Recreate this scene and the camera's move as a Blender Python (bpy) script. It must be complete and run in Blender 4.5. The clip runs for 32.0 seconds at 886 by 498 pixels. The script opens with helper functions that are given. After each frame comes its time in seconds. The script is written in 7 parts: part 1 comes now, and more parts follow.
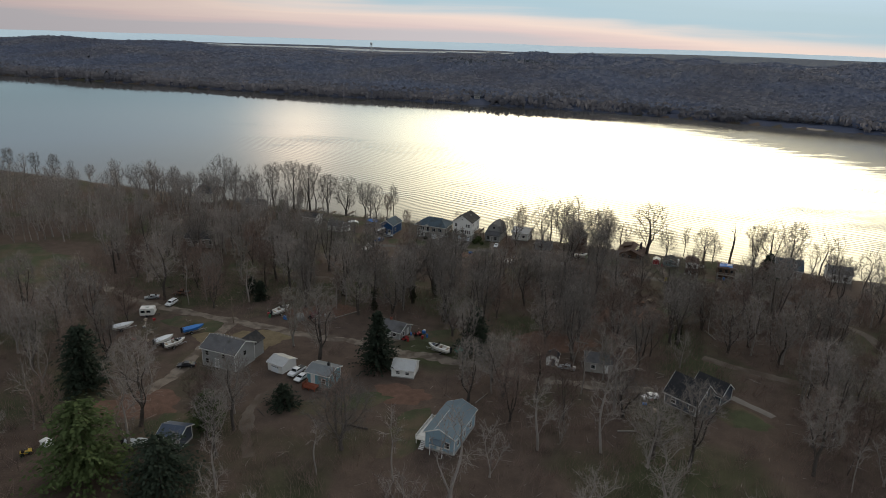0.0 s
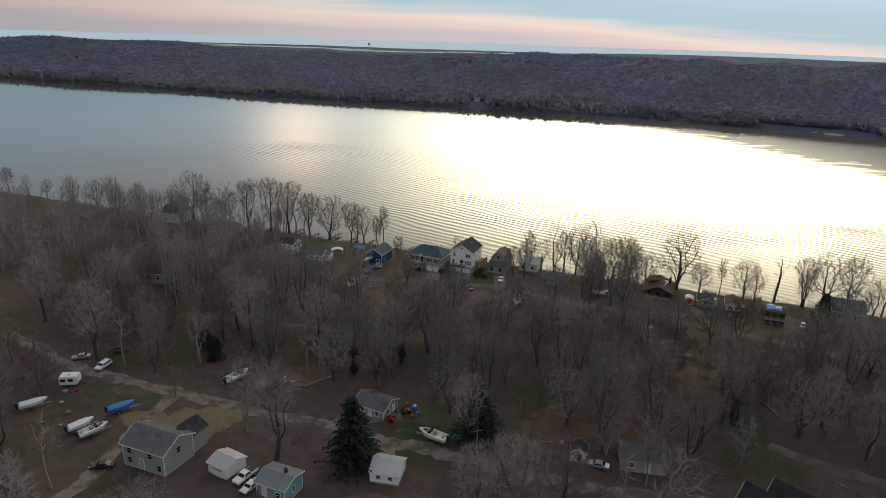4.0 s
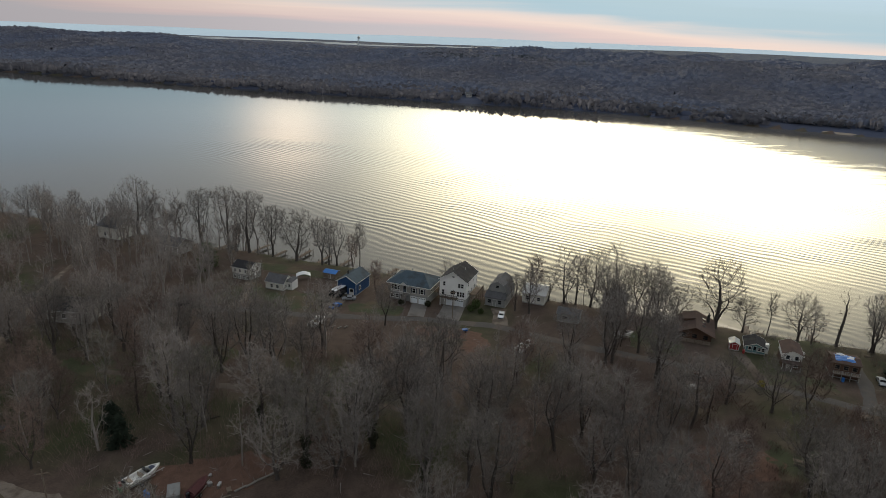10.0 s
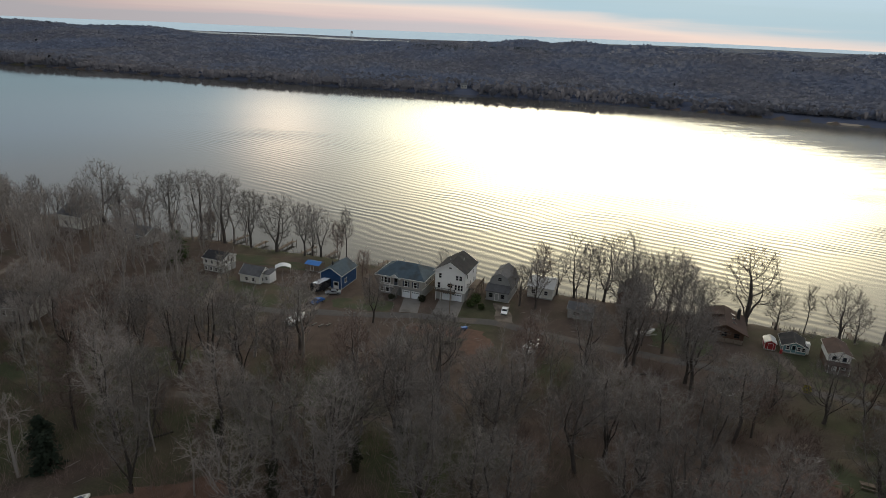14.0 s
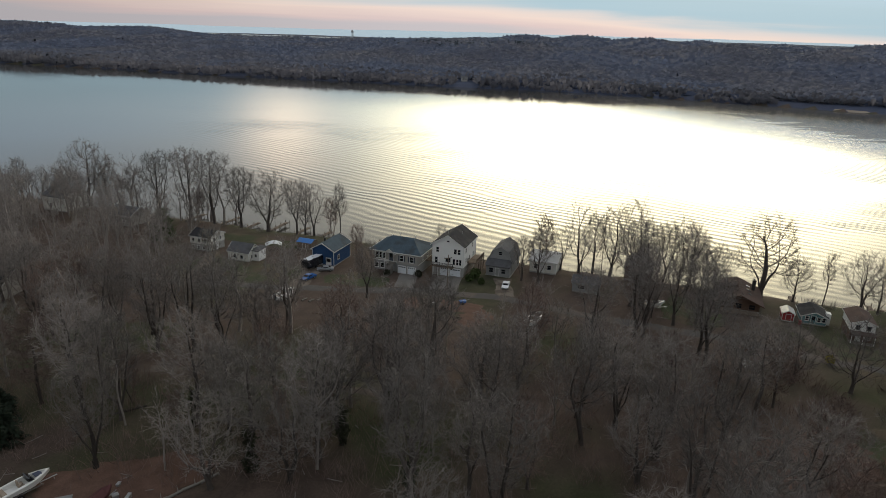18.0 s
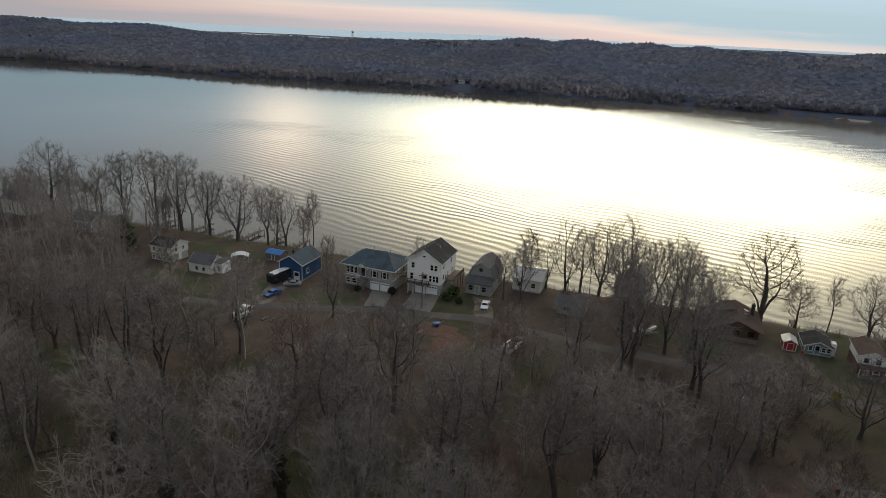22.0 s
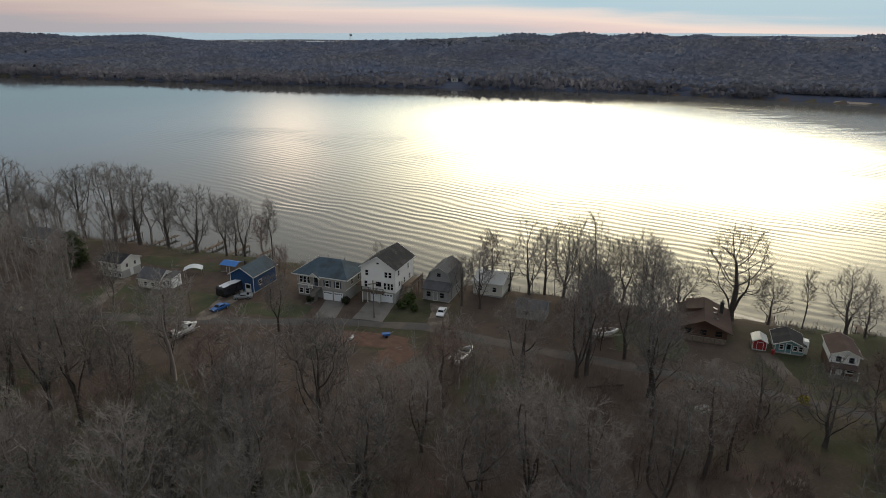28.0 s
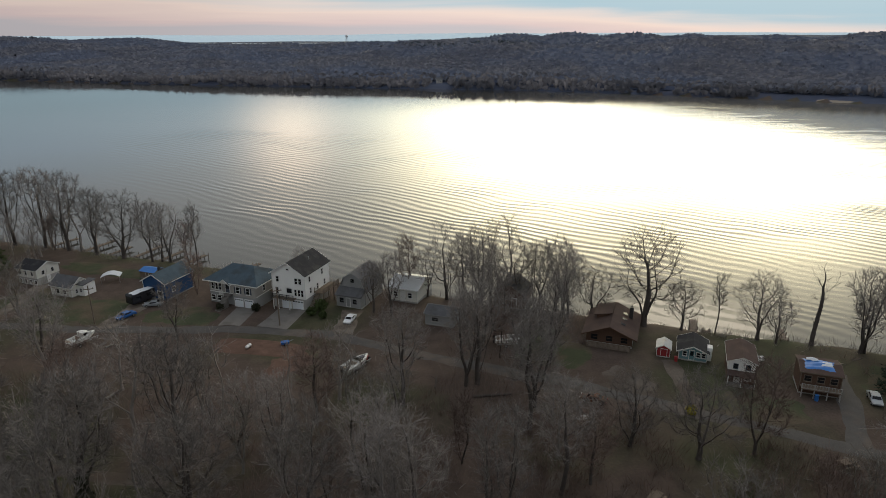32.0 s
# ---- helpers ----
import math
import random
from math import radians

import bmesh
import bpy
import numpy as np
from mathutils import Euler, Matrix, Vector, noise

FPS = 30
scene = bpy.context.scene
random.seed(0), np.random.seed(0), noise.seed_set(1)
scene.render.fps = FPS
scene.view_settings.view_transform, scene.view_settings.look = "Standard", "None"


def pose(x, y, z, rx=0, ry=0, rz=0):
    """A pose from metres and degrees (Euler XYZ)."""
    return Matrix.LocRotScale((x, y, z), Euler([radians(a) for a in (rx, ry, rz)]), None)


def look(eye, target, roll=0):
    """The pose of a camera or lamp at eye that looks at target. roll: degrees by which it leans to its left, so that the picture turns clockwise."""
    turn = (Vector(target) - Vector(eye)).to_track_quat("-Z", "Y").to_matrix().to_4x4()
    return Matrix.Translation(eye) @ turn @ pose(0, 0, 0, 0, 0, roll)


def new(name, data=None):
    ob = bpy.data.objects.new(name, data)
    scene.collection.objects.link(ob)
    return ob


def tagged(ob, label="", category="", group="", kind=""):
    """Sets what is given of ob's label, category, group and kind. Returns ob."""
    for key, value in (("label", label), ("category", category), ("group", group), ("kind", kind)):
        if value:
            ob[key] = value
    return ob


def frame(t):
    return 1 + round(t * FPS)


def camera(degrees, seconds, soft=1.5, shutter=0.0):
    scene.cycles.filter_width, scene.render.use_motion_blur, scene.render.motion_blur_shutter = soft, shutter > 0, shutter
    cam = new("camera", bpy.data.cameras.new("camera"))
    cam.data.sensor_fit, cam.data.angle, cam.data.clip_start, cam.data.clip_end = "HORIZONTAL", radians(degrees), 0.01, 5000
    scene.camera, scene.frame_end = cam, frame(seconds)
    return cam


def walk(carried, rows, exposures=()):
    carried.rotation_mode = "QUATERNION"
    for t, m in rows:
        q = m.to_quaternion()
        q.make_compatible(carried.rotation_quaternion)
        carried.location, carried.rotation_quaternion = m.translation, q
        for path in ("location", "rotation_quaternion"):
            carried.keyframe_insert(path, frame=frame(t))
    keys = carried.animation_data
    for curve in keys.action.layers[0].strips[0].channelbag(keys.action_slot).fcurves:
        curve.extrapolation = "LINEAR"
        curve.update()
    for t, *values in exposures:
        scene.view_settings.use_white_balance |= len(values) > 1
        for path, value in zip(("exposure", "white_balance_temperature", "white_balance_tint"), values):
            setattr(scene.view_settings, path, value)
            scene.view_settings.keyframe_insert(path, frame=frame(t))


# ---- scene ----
cam = camera(69.4, 32.0, soft=0.75)
PATH = [
    (0, (1.10, 1.01, 80.83), (0.972, 12.406, 77.083), 1.90),
    (0.5, (1.07, 5.47, 80.88), (0.956, 16.861, 77.128), 2.00),
    (1, (1.15, 9.88, 80.89), (1.026, 21.284, 77.138), 2.00),
    (1.5, (1.17, 14.29, 80.89), (1.046, 25.691, 77.141), 1.90),
    (2, (1.07, 18.75, 80.88), (0.946, 30.146, 77.135), 1.90),
    (2.5, (0.99, 23.22, 80.90), (0.877, 34.615, 77.142), 2.00),
    (3, (0.95, 27.67, 80.90), (0.839, 39.070, 77.146), 2.00),
    (3.5, (1.01, 32.12, 80.92), (0.899, 43.520, 77.161), 1.90),
    (4, (1.17, 36.54, 81.00), (1.061, 47.938, 77.254), 1.90),
    (4.5, (1.27, 40.69, 81.04), (1.159, 52.092, 77.300), 1.90),
    (6.5, (1.20, 55.50, 80.94), (1.171, 66.896, 77.180), 2.00),
    (7, (1.23, 58.79, 80.79), (1.228, 70.181, 77.029), 2.00),
    (7.5, (1.32, 61.84, 80.62), (1.328, 73.237, 76.853), 2.00),
    (8, (1.41, 64.80, 80.39), (1.436, 76.189, 76.614), 2.00),
    (8.5, (1.46, 67.79, 80.01), (1.493, 79.177, 76.214), 2.00),
    (9, (1.46, 70.73, 79.39), (1.502, 82.110, 75.588), 2.20),
    (9.5, (1.44, 73.42, 78.55), (1.492, 84.792, 74.742), 2.30),
    (10, (1.41, 75.91, 77.54), (1.478, 87.286, 73.720), 2.30),
    (10.5, (1.45, 78.33, 76.49), (1.526, 89.700, 72.658), 2.30),
    (11, (1.52, 80.56, 75.41), (1.612, 91.931, 71.575), 2.20),
    (11.5, (1.55, 82.77, 74.35), (1.644, 94.135, 70.514), 2.20),
    (12, (1.49, 85.07, 73.28), (1.598, 96.442, 69.439), 2.30),
    (12.5, (1.42, 87.61, 72.19), (1.550, 98.975, 68.346), 2.40),
    (13, (1.38, 90.00, 71.12), (1.520, 101.369, 67.271), 2.40),
    (13.5, (1.27, 92.06, 70.05), (1.435, 103.421, 66.197), 2.30),
    (14, (1.22, 93.77, 69.11), (1.398, 105.128, 65.243), 2.40),
    (14.5, (1.22, 95.13, 68.24), (1.404, 106.495, 64.373), 2.40),
    (16.5, (1.21, 98.19, 62.53), (1.375, 109.583, 58.748), 1.80),
    (17, (1.41, 98.42, 61.72), (1.568, 109.799, 57.896), 2.00),
    (17.5, (1.90, 98.61, 61.03), (2.038, 109.976, 57.197), 1.80),
    (18, (2.94, 99.09, 60.53), (3.056, 110.446, 56.666), 1.70),
    (18.5, (4.12, 100.07, 60.28), (4.237, 111.430, 56.419), 1.80),
    (19, (5.18, 101.56, 60.20), (5.279, 112.934, 56.350), 1.90),
    (19.5, (5.96, 103.27, 60.17), (6.047, 114.643, 56.335), 2.10),
    (20, (6.53, 104.97, 60.12), (6.640, 116.342, 56.294), 2.30),
    (20.5, (6.98, 106.50, 60.09), (7.104, 117.865, 56.266), 2.40),
    (21, (7.32, 107.83, 60.07), (7.456, 119.202, 56.252), 2.50),
    (21.5, (7.59, 109.03, 60.07), (7.726, 120.407, 56.250), 2.60),
    (22, (7.82, 110.19, 60.05), (7.962, 121.560, 56.222), 2.60),
    (22.5, (7.96, 111.44, 60.05), (8.095, 122.808, 56.215), 2.60),
    (23, (7.67, 112.57, 60.06), (7.788, 123.931, 56.215), 2.40),
    (23.5, (7.05, 113.42, 59.97), (7.148, 124.790, 56.124), 2.20),
    (24, (6.60, 114.02, 59.88), (6.665, 125.390, 56.041), 1.90),
    (24.5, (6.93, 114.58, 59.83), (6.964, 125.940, 55.975), 1.60),
    (25, (7.96, 115.09, 59.78), (7.975, 126.456, 55.924), 1.40),
    (25.5, (9.48, 115.58, 59.70), (9.488, 126.947, 55.847), 1.10),
    (27.5, (17.00, 116.40, 59.44), (16.975, 127.772, 55.600), 0.30),
    (28, (19.18, 116.44, 59.46), (19.158, 127.807, 55.613), 0.20),
    (28.5, (21.48, 116.53, 59.42), (21.463, 127.900, 55.577), 0.20),
    (29, (24.08, 116.82, 59.39), (24.047, 128.188, 55.554), 0.00),
    (29.5, (26.94, 117.33, 59.36), (26.891, 128.695, 55.511), -0.00),
    (30, (29.53, 118.05, 59.35), (29.474, 129.425, 55.523), -0.10),
    (30.5, (31.73, 118.73, 59.37), (31.664, 130.096, 55.537), -0.00),
    (31, (33.75, 119.02, 59.37), (33.667, 130.392, 55.546), -0.20),
    (31.5, (35.69, 119.16, 59.41), (35.646, 130.525, 55.580), -0.10),
    (32, (37.42, 119.22, 59.46), (37.370, 130.591, 55.628), -0.20),
]
walk(cam, [(t, look(e, a, r)) for t, e, a, r in PATH])

# ---- light ----
SUN_AZ, SUN_EL = 22.0, 34.0          # degrees clockwise from +y, and above the horizon
sun_dir = Vector((math.sin(radians(SUN_AZ)) * math.cos(radians(SUN_EL)), math.cos(radians(SUN_AZ)) * math.cos(radians(SUN_EL)), math.sin(radians(SUN_EL))))
scene.view_settings.exposure = 0.0
glow_dirs = [Vector((math.sin(radians(a)) * 0.982, math.cos(radians(a)) * 0.982, 0.19)) for a in (20, 10, 28)]     # the bright gap in the cloud under the veiled sun

world = bpy.data.worlds.new("evening_sky")
scene.world = world
world.use_nodes = True
wt = world.node_tree
wt.nodes.clear()


def wnode(kind, **props):
    n = wt.nodes.new(kind)
    for k, v in props.items():
        if k == "operation":
            n.operation = v
        elif k == "blend_type":
            n.blend_type = v
        elif k == "data_type":
            n.data_type = v
    return n


def wmath(op, a, b=None):
    n = wnode("ShaderNodeMath", operation=op)
    for i, v in enumerate((a, b)):
        if v is None:
            continue
        if isinstance(v, (int, float)):
            n.inputs[i].default_value = v
        else:
            wt.links.new(v, n.inputs[i])
    return n.outputs[0]


w_out = wnode("ShaderNodeOutputWorld")
w_bg = wnode("ShaderNodeBackground")
wt.links.new(w_bg.outputs[0], w_out.inputs[0])
w_tc = wnode("ShaderNodeTexCoord")
w_sep = wnode("ShaderNodeSeparateXYZ")
wt.links.new(w_tc.outputs["Generated"], w_sep.inputs[0])
w_map = wnode("ShaderNodeMapping")
w_map.inputs["Scale"].default_value = (1.3, 1.3, 26.0)
wt.links.new(w_tc.outputs["Generated"], w_map.inputs["Vector"])
w_noise = wnode("ShaderNodeTexNoise")
w_noise.inputs["Scale"].default_value = 1.7
w_noise.inputs["Detail"].default_value = 5.0
w_noise.inputs["Distortion"].default_value = 0.35
wt.links.new(w_map.outputs[0], w_noise.inputs["Vector"])
w_height = wmath("ADD", w_sep.outputs[2], wmath("MULTIPLY", wmath("SUBTRACT", w_noise.outputs[0], 0.5), 0.055))
w_height = wmath("ADD", w_height, wmath("ADD", wmath("MULTIPLY", wmath("SUBTRACT", w_sep.outputs[0], 0.06), 0.05), wmath("MULTIPLY", wmath("ABSOLUTE", wmath("SUBTRACT", w_sep.outputs[0], 0.06)), 0.03)))
w_ramp = wnode("ShaderNodeValToRGB")
wt.links.new(w_height, w_ramp.inputs[0])
SKY = [(0.0, (0.54, 0.51, 0.54)), (0.012, (0.70, 0.56, 0.55)), (0.028, (0.84, 0.68, 0.61)), (0.040, (0.68, 0.64, 0.63)), (0.052, (0.39, 0.55, 0.64)), (0.075, (0.42, 0.57, 0.65)), (0.13, (0.55, 0.70, 0.83)), (0.21, (0.68, 0.73, 0.77)),
       (0.32, (0.64, 0.67, 0.69)), (1.0, (0.44, 0.48, 0.54))]
el = w_ramp.color_ramp.elements
while len(el) < len(SKY):
    el.new(0.5)
for e, (p, c) in zip(el, SKY):
    e.position, e.color = p, (*c, 1)
w_dot = wnode("ShaderNodeVectorMath", operation="DOT_PRODUCT")
wt.links.new(w_tc.outputs["Generated"], w_dot.inputs[0])
w_dot.inputs[1].default_value = glow_dirs[0]
w_d = wmath("MAXIMUM", w_dot.outputs["Value"], 0.0)
w_cloud = wmath("ADD", wmath("MULTIPLY", w_noise.outputs[0], 0.9), 0.55)
GLOW_NEAR, GLOW_WIDE = 6.5, 1.5
w_near = 0.0
for g in glow_dirs[1:]:
    n = wnode("ShaderNodeVectorMath", operation="DOT_PRODUCT")
    wt.links.new(w_tc.outputs["Generated"], n.inputs[0])
    n.inputs[1].default_value = g
    w_near = wmath("ADD", w_near, wmath("MULTIPLY", wmath("POWER", wmath("MAXIMUM", n.outputs["Value"], 0.0), 80.0), GLOW_NEAR))
w_dot2 = wnode("ShaderNodeVectorMath", operation="DOT_PRODUCT")
wt.links.new(w_tc.outputs["Generated"], w_dot2.inputs[0])
w_dot2.inputs[1].default_value = Vector((math.sin(radians(-13.6)) * 0.988, math.cos(radians(-13.6)) * 0.988, 0.155))
w_break = wmath("MULTIPLY", wmath("POWER", wmath("MAXIMUM", w_dot2.outputs["Value"], 0.0), 520.0), 1.25)
w_dot3 = wnode("ShaderNodeVectorMath", operation="DOT_PRODUCT")
wt.links.new(w_tc.outputs["Generated"], w_dot3.inputs[0])
w_dot3.inputs[1].default_value = Vector((math.sin(radians(-2)) * 0.981, math.cos(radians(-2)) * 0.981, 0.195))
w_near = wmath("ADD", w_near, wmath("MULTIPLY", wmath("POWER", wmath("MAXIMUM", w_dot3.outputs["Value"], 0.0), 160.0), 0.9))
w_wide = wmath("MULTIPLY", wmath("POWER", w_d, 9.0), GLOW_WIDE)
w_low = wnode("ShaderNodeMapRange")            # the bank of cloud along the horizon, its unseen slanting top assumed, masks the glow
w_low.interpolation_type = "SMOOTHSTEP"
w_low.inputs[1].default_value, w_low.inputs[2].default_value, w_low.inputs[3].default_value = 0.084, 0.120, 0.0
w_slant = wmath("MULTIPLY", wmath("MAXIMUM", wmath("SUBTRACT", w_sep.outputs[0], 0.20), 0.0), 0.12)
wt.links.new(wmath("SUBTRACT", w_sep.outputs[2], w_slant), w_low.inputs[0])
w_high = wnode("ShaderNodeMapRange")           # added falloff that weakens the glow above the gap
w_high.interpolation_type = "SMOOTHSTEP"
w_high.inputs[1].default_value, w_high.inputs[2].default_value, w_high.inputs[3].default_value, w_high.inputs[4].default_value = 0.22, 0.42, 1.0, 0.5
wt.links.new(w_sep.outputs[2], w_high.inputs[0])
w_glow = wmath("MULTIPLY", wmath("MULTIPLY", wmath("MULTIPLY", wmath("ADD", w_near, w_wide), w_cloud), w_low.outputs[0]), w_high.outputs[0])
w_tint = wnode("ShaderNodeVectorMath", operation="SCALE")
w_tint.inputs[0].default_value = (1.0, 0.865, 0.53)
wt.links.new(w_glow, w_tint.inputs["Scale"])
w_sky = wnode("ShaderNodeTexSky")
w_sky.sky_type = "NISHITA"
w_sky.sun_disc = False
w_sky.sun_elevation, w_sky.sun_rotation = radians(SUN_EL), radians(SUN_AZ)
w_skys = wnode("ShaderNodeVectorMath", operation="SCALE")
wt.links.new(w_sky.outputs[0], w_skys.inputs[0])
w_skys.inputs["Scale"].default_value = 0.004
w_add = wnode("ShaderNodeVectorMath", operation="ADD")
w_warm = wnode("ShaderNodeVectorMath", operation="SCALE")      # a lit break in the cloud
w_warm.inputs[0].default_value = (1.0, 0.72, 0.46)
wt.links.new(w_break, w_warm.inputs["Scale"])
w_add0 = wnode("ShaderNodeVectorMath", operation="ADD")
w_west = wnode("ShaderNodeMapRange")            # the sky dims away from the glow
w_west.interpolation_type = "SMOOTHSTEP"
w_west.inputs[1].default_value, w_west.inputs[2].default_value, w_west.inputs[3].default_value = -0.65, 0.05, 0.72
wt.links.new(w_sep.outputs[0], w_west.inputs[0])
w_dim = wnode("ShaderNodeVectorMath", operation="SCALE")
wt.links.new(w_ramp.outputs[0], w_dim.inputs[0])
wt.links.new(w_west.outputs[0], w_dim.inputs["Scale"])
wt.links.new(w_dim.outputs[0], w_add0.inputs[0])
wt.links.new(w_warm.outputs[0], w_add0.inputs[1])
wt.links.new(w_add0.outputs[0], w_add.inputs[0])
wt.links.new(w_tint.outputs[0], w_add.inputs[1])
w_add2 = wnode("ShaderNodeVectorMath", operation="ADD")
wt.links.new(w_add.outputs[0], w_add2.inputs[0])
wt.links.new(w_skys.outputs[0], w_add2.inputs[1])
wt.links.new(w_add2.outputs[0], w_bg.inputs[0])
w_bg.inputs[1].default_value = 1.0

sun = bpy.data.lights.new("sun", "SUN")
sun.energy, sun.angle, sun.color = 0.45, radians(24), (1.0, 0.86, 0.66)
sun_ob = new("sun", sun)
sun_ob.matrix_world = look(sun_dir * 100, (0, 0, 0))

# ---- materials ----


def material(name, base, rough=0.85, metal=0.0, scale=3.0, vary=0.3, fine=0.0, bump=0.25, bump_scale=None, second=None, second_scale=0.3, second_at=0.5,
             random_tone=0.0, island_tone=0.0, stripes=0.0, stripe_axis=2, ior=1.5, spec=None):
    """A procedural surface: two scales of noise over the base colour, a second colour in patches, relief, and a tone of its own for each object."""
    m = bpy.data.materials.new(name)
    m.use_nodes = True
    nt = m.node_tree
    b = nt.nodes["Principled BSDF"]
    b.inputs["Roughness"].default_value, b.inputs["Metallic"].default_value, b.inputs["IOR"].default_value = rough, metal, ior
    b.inputs["Specular IOR Level"].default_value = (0.5 if rough < 0.55 else 0.12) if spec is None else spec
    geo = nt.nodes.new("ShaderNodeTexCoord")

    def noise_at(s, detail=4.0):
        n = nt.nodes.new("ShaderNodeTexNoise")
        n.inputs["Scale"].default_value, n.inputs["Detail"].default_value = s, detail
        nt.links.new(geo.outputs["Object"], n.inputs["Vector"])
        return n.outputs[0]

    def mix(fac, a, c, how="MIX"):
        n = nt.nodes.new("ShaderNodeMix")
        n.data_type, n.blend_type = "RGBA", how
        for sock, v in ((n.inputs[0], fac), (n.inputs[6], a), (n.inputs[7], c)):
            if isinstance(v, (int, float)):
                sock.default_value = v
            elif isinstance(v, tuple):
                sock.default_value = (*v, 1)
            else:
                nt.links.new(v, sock)
        return n.outputs[2]

    def math_(op, a, c):
        n = nt.nodes.new("ShaderNodeMath")
        n.operation = op
        for sock, v in zip(n.inputs, (a, c)):
            if isinstance(v, (int, float)):
                sock.default_value = v
            else:
                nt.links.new(v, sock)
        return n.outputs[0]

    col = base
    if second:
        big = noise_at(second_scale, 5.0)
        r = nt.nodes.new("ShaderNodeMapRange")
        r.inputs[1].default_value, r.inputs[2].default_value = second_at - 0.07, second_at + 0.07
        nt.links.new(big, r.inputs[0])
        col = mix(r.outputs[0], base, second)
    tone = math_("ADD", math_("MULTIPLY", noise_at(scale), 2 * vary), 1.0 - vary)
    if fine:
        tone = math_("MULTIPLY", tone, math_("ADD", math_("MULTIPLY", noise_at(scale * 9, 3.0), 2 * fine), 1.0 - fine))
    if random_tone:
        info = nt.nodes.new("ShaderNodeObjectInfo")
        tone = math_("MULTIPLY", tone, math_("ADD", math_("MULTIPLY", info.outputs["Random"], 2 * random_tone), 1.0 - random_tone))
    if island_tone:
        isl = nt.nodes.new("ShaderNodeNewGeometry")
        tone = math_("MULTIPLY", tone, math_("ADD", math_("MULTIPLY", isl.outputs["Random Per Island"], 2 * island_tone), 1.0 - island_tone))
    sc = nt.nodes.new("ShaderNodeVectorMath")
    sc.operation = "SCALE"
    if isinstance(col, tuple):
        sc.inputs[0].default_value = col
    else:
        nt.links.new(col, sc.inputs[0])
    nt.links.new(tone, sc.inputs["Scale"])
    nt.links.new(sc.outputs[0], b.inputs["Base Color"])
    if bump:
        bp = nt.nodes.new("ShaderNodeBump")
        bp.inputs["Strength"].default_value, bp.inputs["Distance"].default_value = bump, 0.05
        h = noise_at(bump_scale or scale * 4)
        if stripes:
            sep = nt.nodes.new("ShaderNodeSeparateXYZ")
            nt.links.new(geo.outputs["Object"], sep.inputs[0])
            saw = math_("FRACT", math_("DIVIDE", sep.outputs[stripe_axis], stripes), 0.0)
            h = math_("ADD", math_("MULTIPLY", h, 0.25), math_("SUBTRACT", 1.0, saw))
        nt.links.new(h, bp.inputs["Height"])
        nt.links.new(bp.outputs[0], b.inputs["Normal"])
    return m


M = {}
M["ground"] = material("forest_floor", (0.080, 0.059, 0.048), 0.95, scale=0.35, vary=0.45, fine=0.4, bump=0.6, bump_scale=2.5, second=(0.046, 0.05, 0.026), second_scale=0.035, second_at=0.57)
M["lawn"] = material("winter_grass", (0.056, 0.063, 0.035), 0.95, scale=0.4, vary=0.35, fine=0.35, bump=0.5, bump_scale=6, second=(0.09, 0.072, 0.05), second_scale=0.16, second_at=0.52)
M["dry_grass"] = material("dry_straw_grass", (0.148, 0.117, 0.074), 0.95, scale=0.5, vary=0.35, fine=0.35, bump=0.5, bump_scale=6, second=(0.12, 0.11, 0.05), second_scale=0.12, second_at=0.6)
M["litter"] = material("red_leaf_litter", (0.115, 0.07, 0.053), 0.95, scale=0.7, vary=0.5, fine=0.4, bump=0.6, bump_scale=5)
M["gravel"] = material("gravel_road", (0.175, 0.148, 0.122), 0.9, scale=0.5, vary=0.3, fine=0.3, bump=0.4, bump_scale=8, second=(0.10, 0.08, 0.064), second_scale=0.35, second_at=0.5)
M["track"] = material("earth_track", (0.125, 0.105, 0.088), 0.95, scale=0.5, vary=0.35, fine=0.3, bump=0.4, bump_scale=8, second=(0.08, 0.062, 0.05), second_scale=0.25, second_at=0.5)
M["asphalt"] = material("worn_asphalt", (0.088, 0.082, 0.077), 0.9, scale=0.6, vary=0.25, fine=0.25, bump=0.3, bump_scale=12, second=(0.12, 0.098, 0.082), second_scale=0.2, second_at=0.6)
M["concrete"] = material("concrete", (0.165, 0.152, 0.138), 0.85, scale=0.5, vary=0.2, fine=0.2, bump=0.2, bump_scale=6, second=(0.125, 0.114, 0.10), second_scale=0.4, second_at=0.6)
M["bark"] = material("grey_brown_bark", (0.075, 0.064, 0.057), 0.95, scale=1.2, vary=0.4, bump=0.5, bump_scale=9, random_tone=0.3)
M["bark_pale"] = material("pale_sycamore_bark", (0.215, 0.20, 0.178), 0.9, scale=0.9, vary=0.3, bump=0.3, bump_scale=6, second=(0.16, 0.13, 0.10), second_scale=0.8, second_at=0.55)
M["twigs"] = material("bare_twigs", (0.192, 0.170, 0.154), 0.95, scale=0.5, vary=0.35, bump=0.0, random_tone=0.35)
M["twigs_red"] = material("reddish_twigs", (0.168, 0.124, 0.105), 0.95, scale=0.5, vary=0.35, bump=0.0, random_tone=0.3)
# far colours hold distance haze; crowns lifted and floor lowered to even out shading
M["far_wood"] = material("far_wood_haze_tint", (0.160, 0.184, 0.252), 1.0, scale=0.02, vary=0.15, fine=0.08, bump=0.0, second=(0.185, 0.19, 0.225), second_scale=0.006, second_at=0.5, island_tone=0.07)
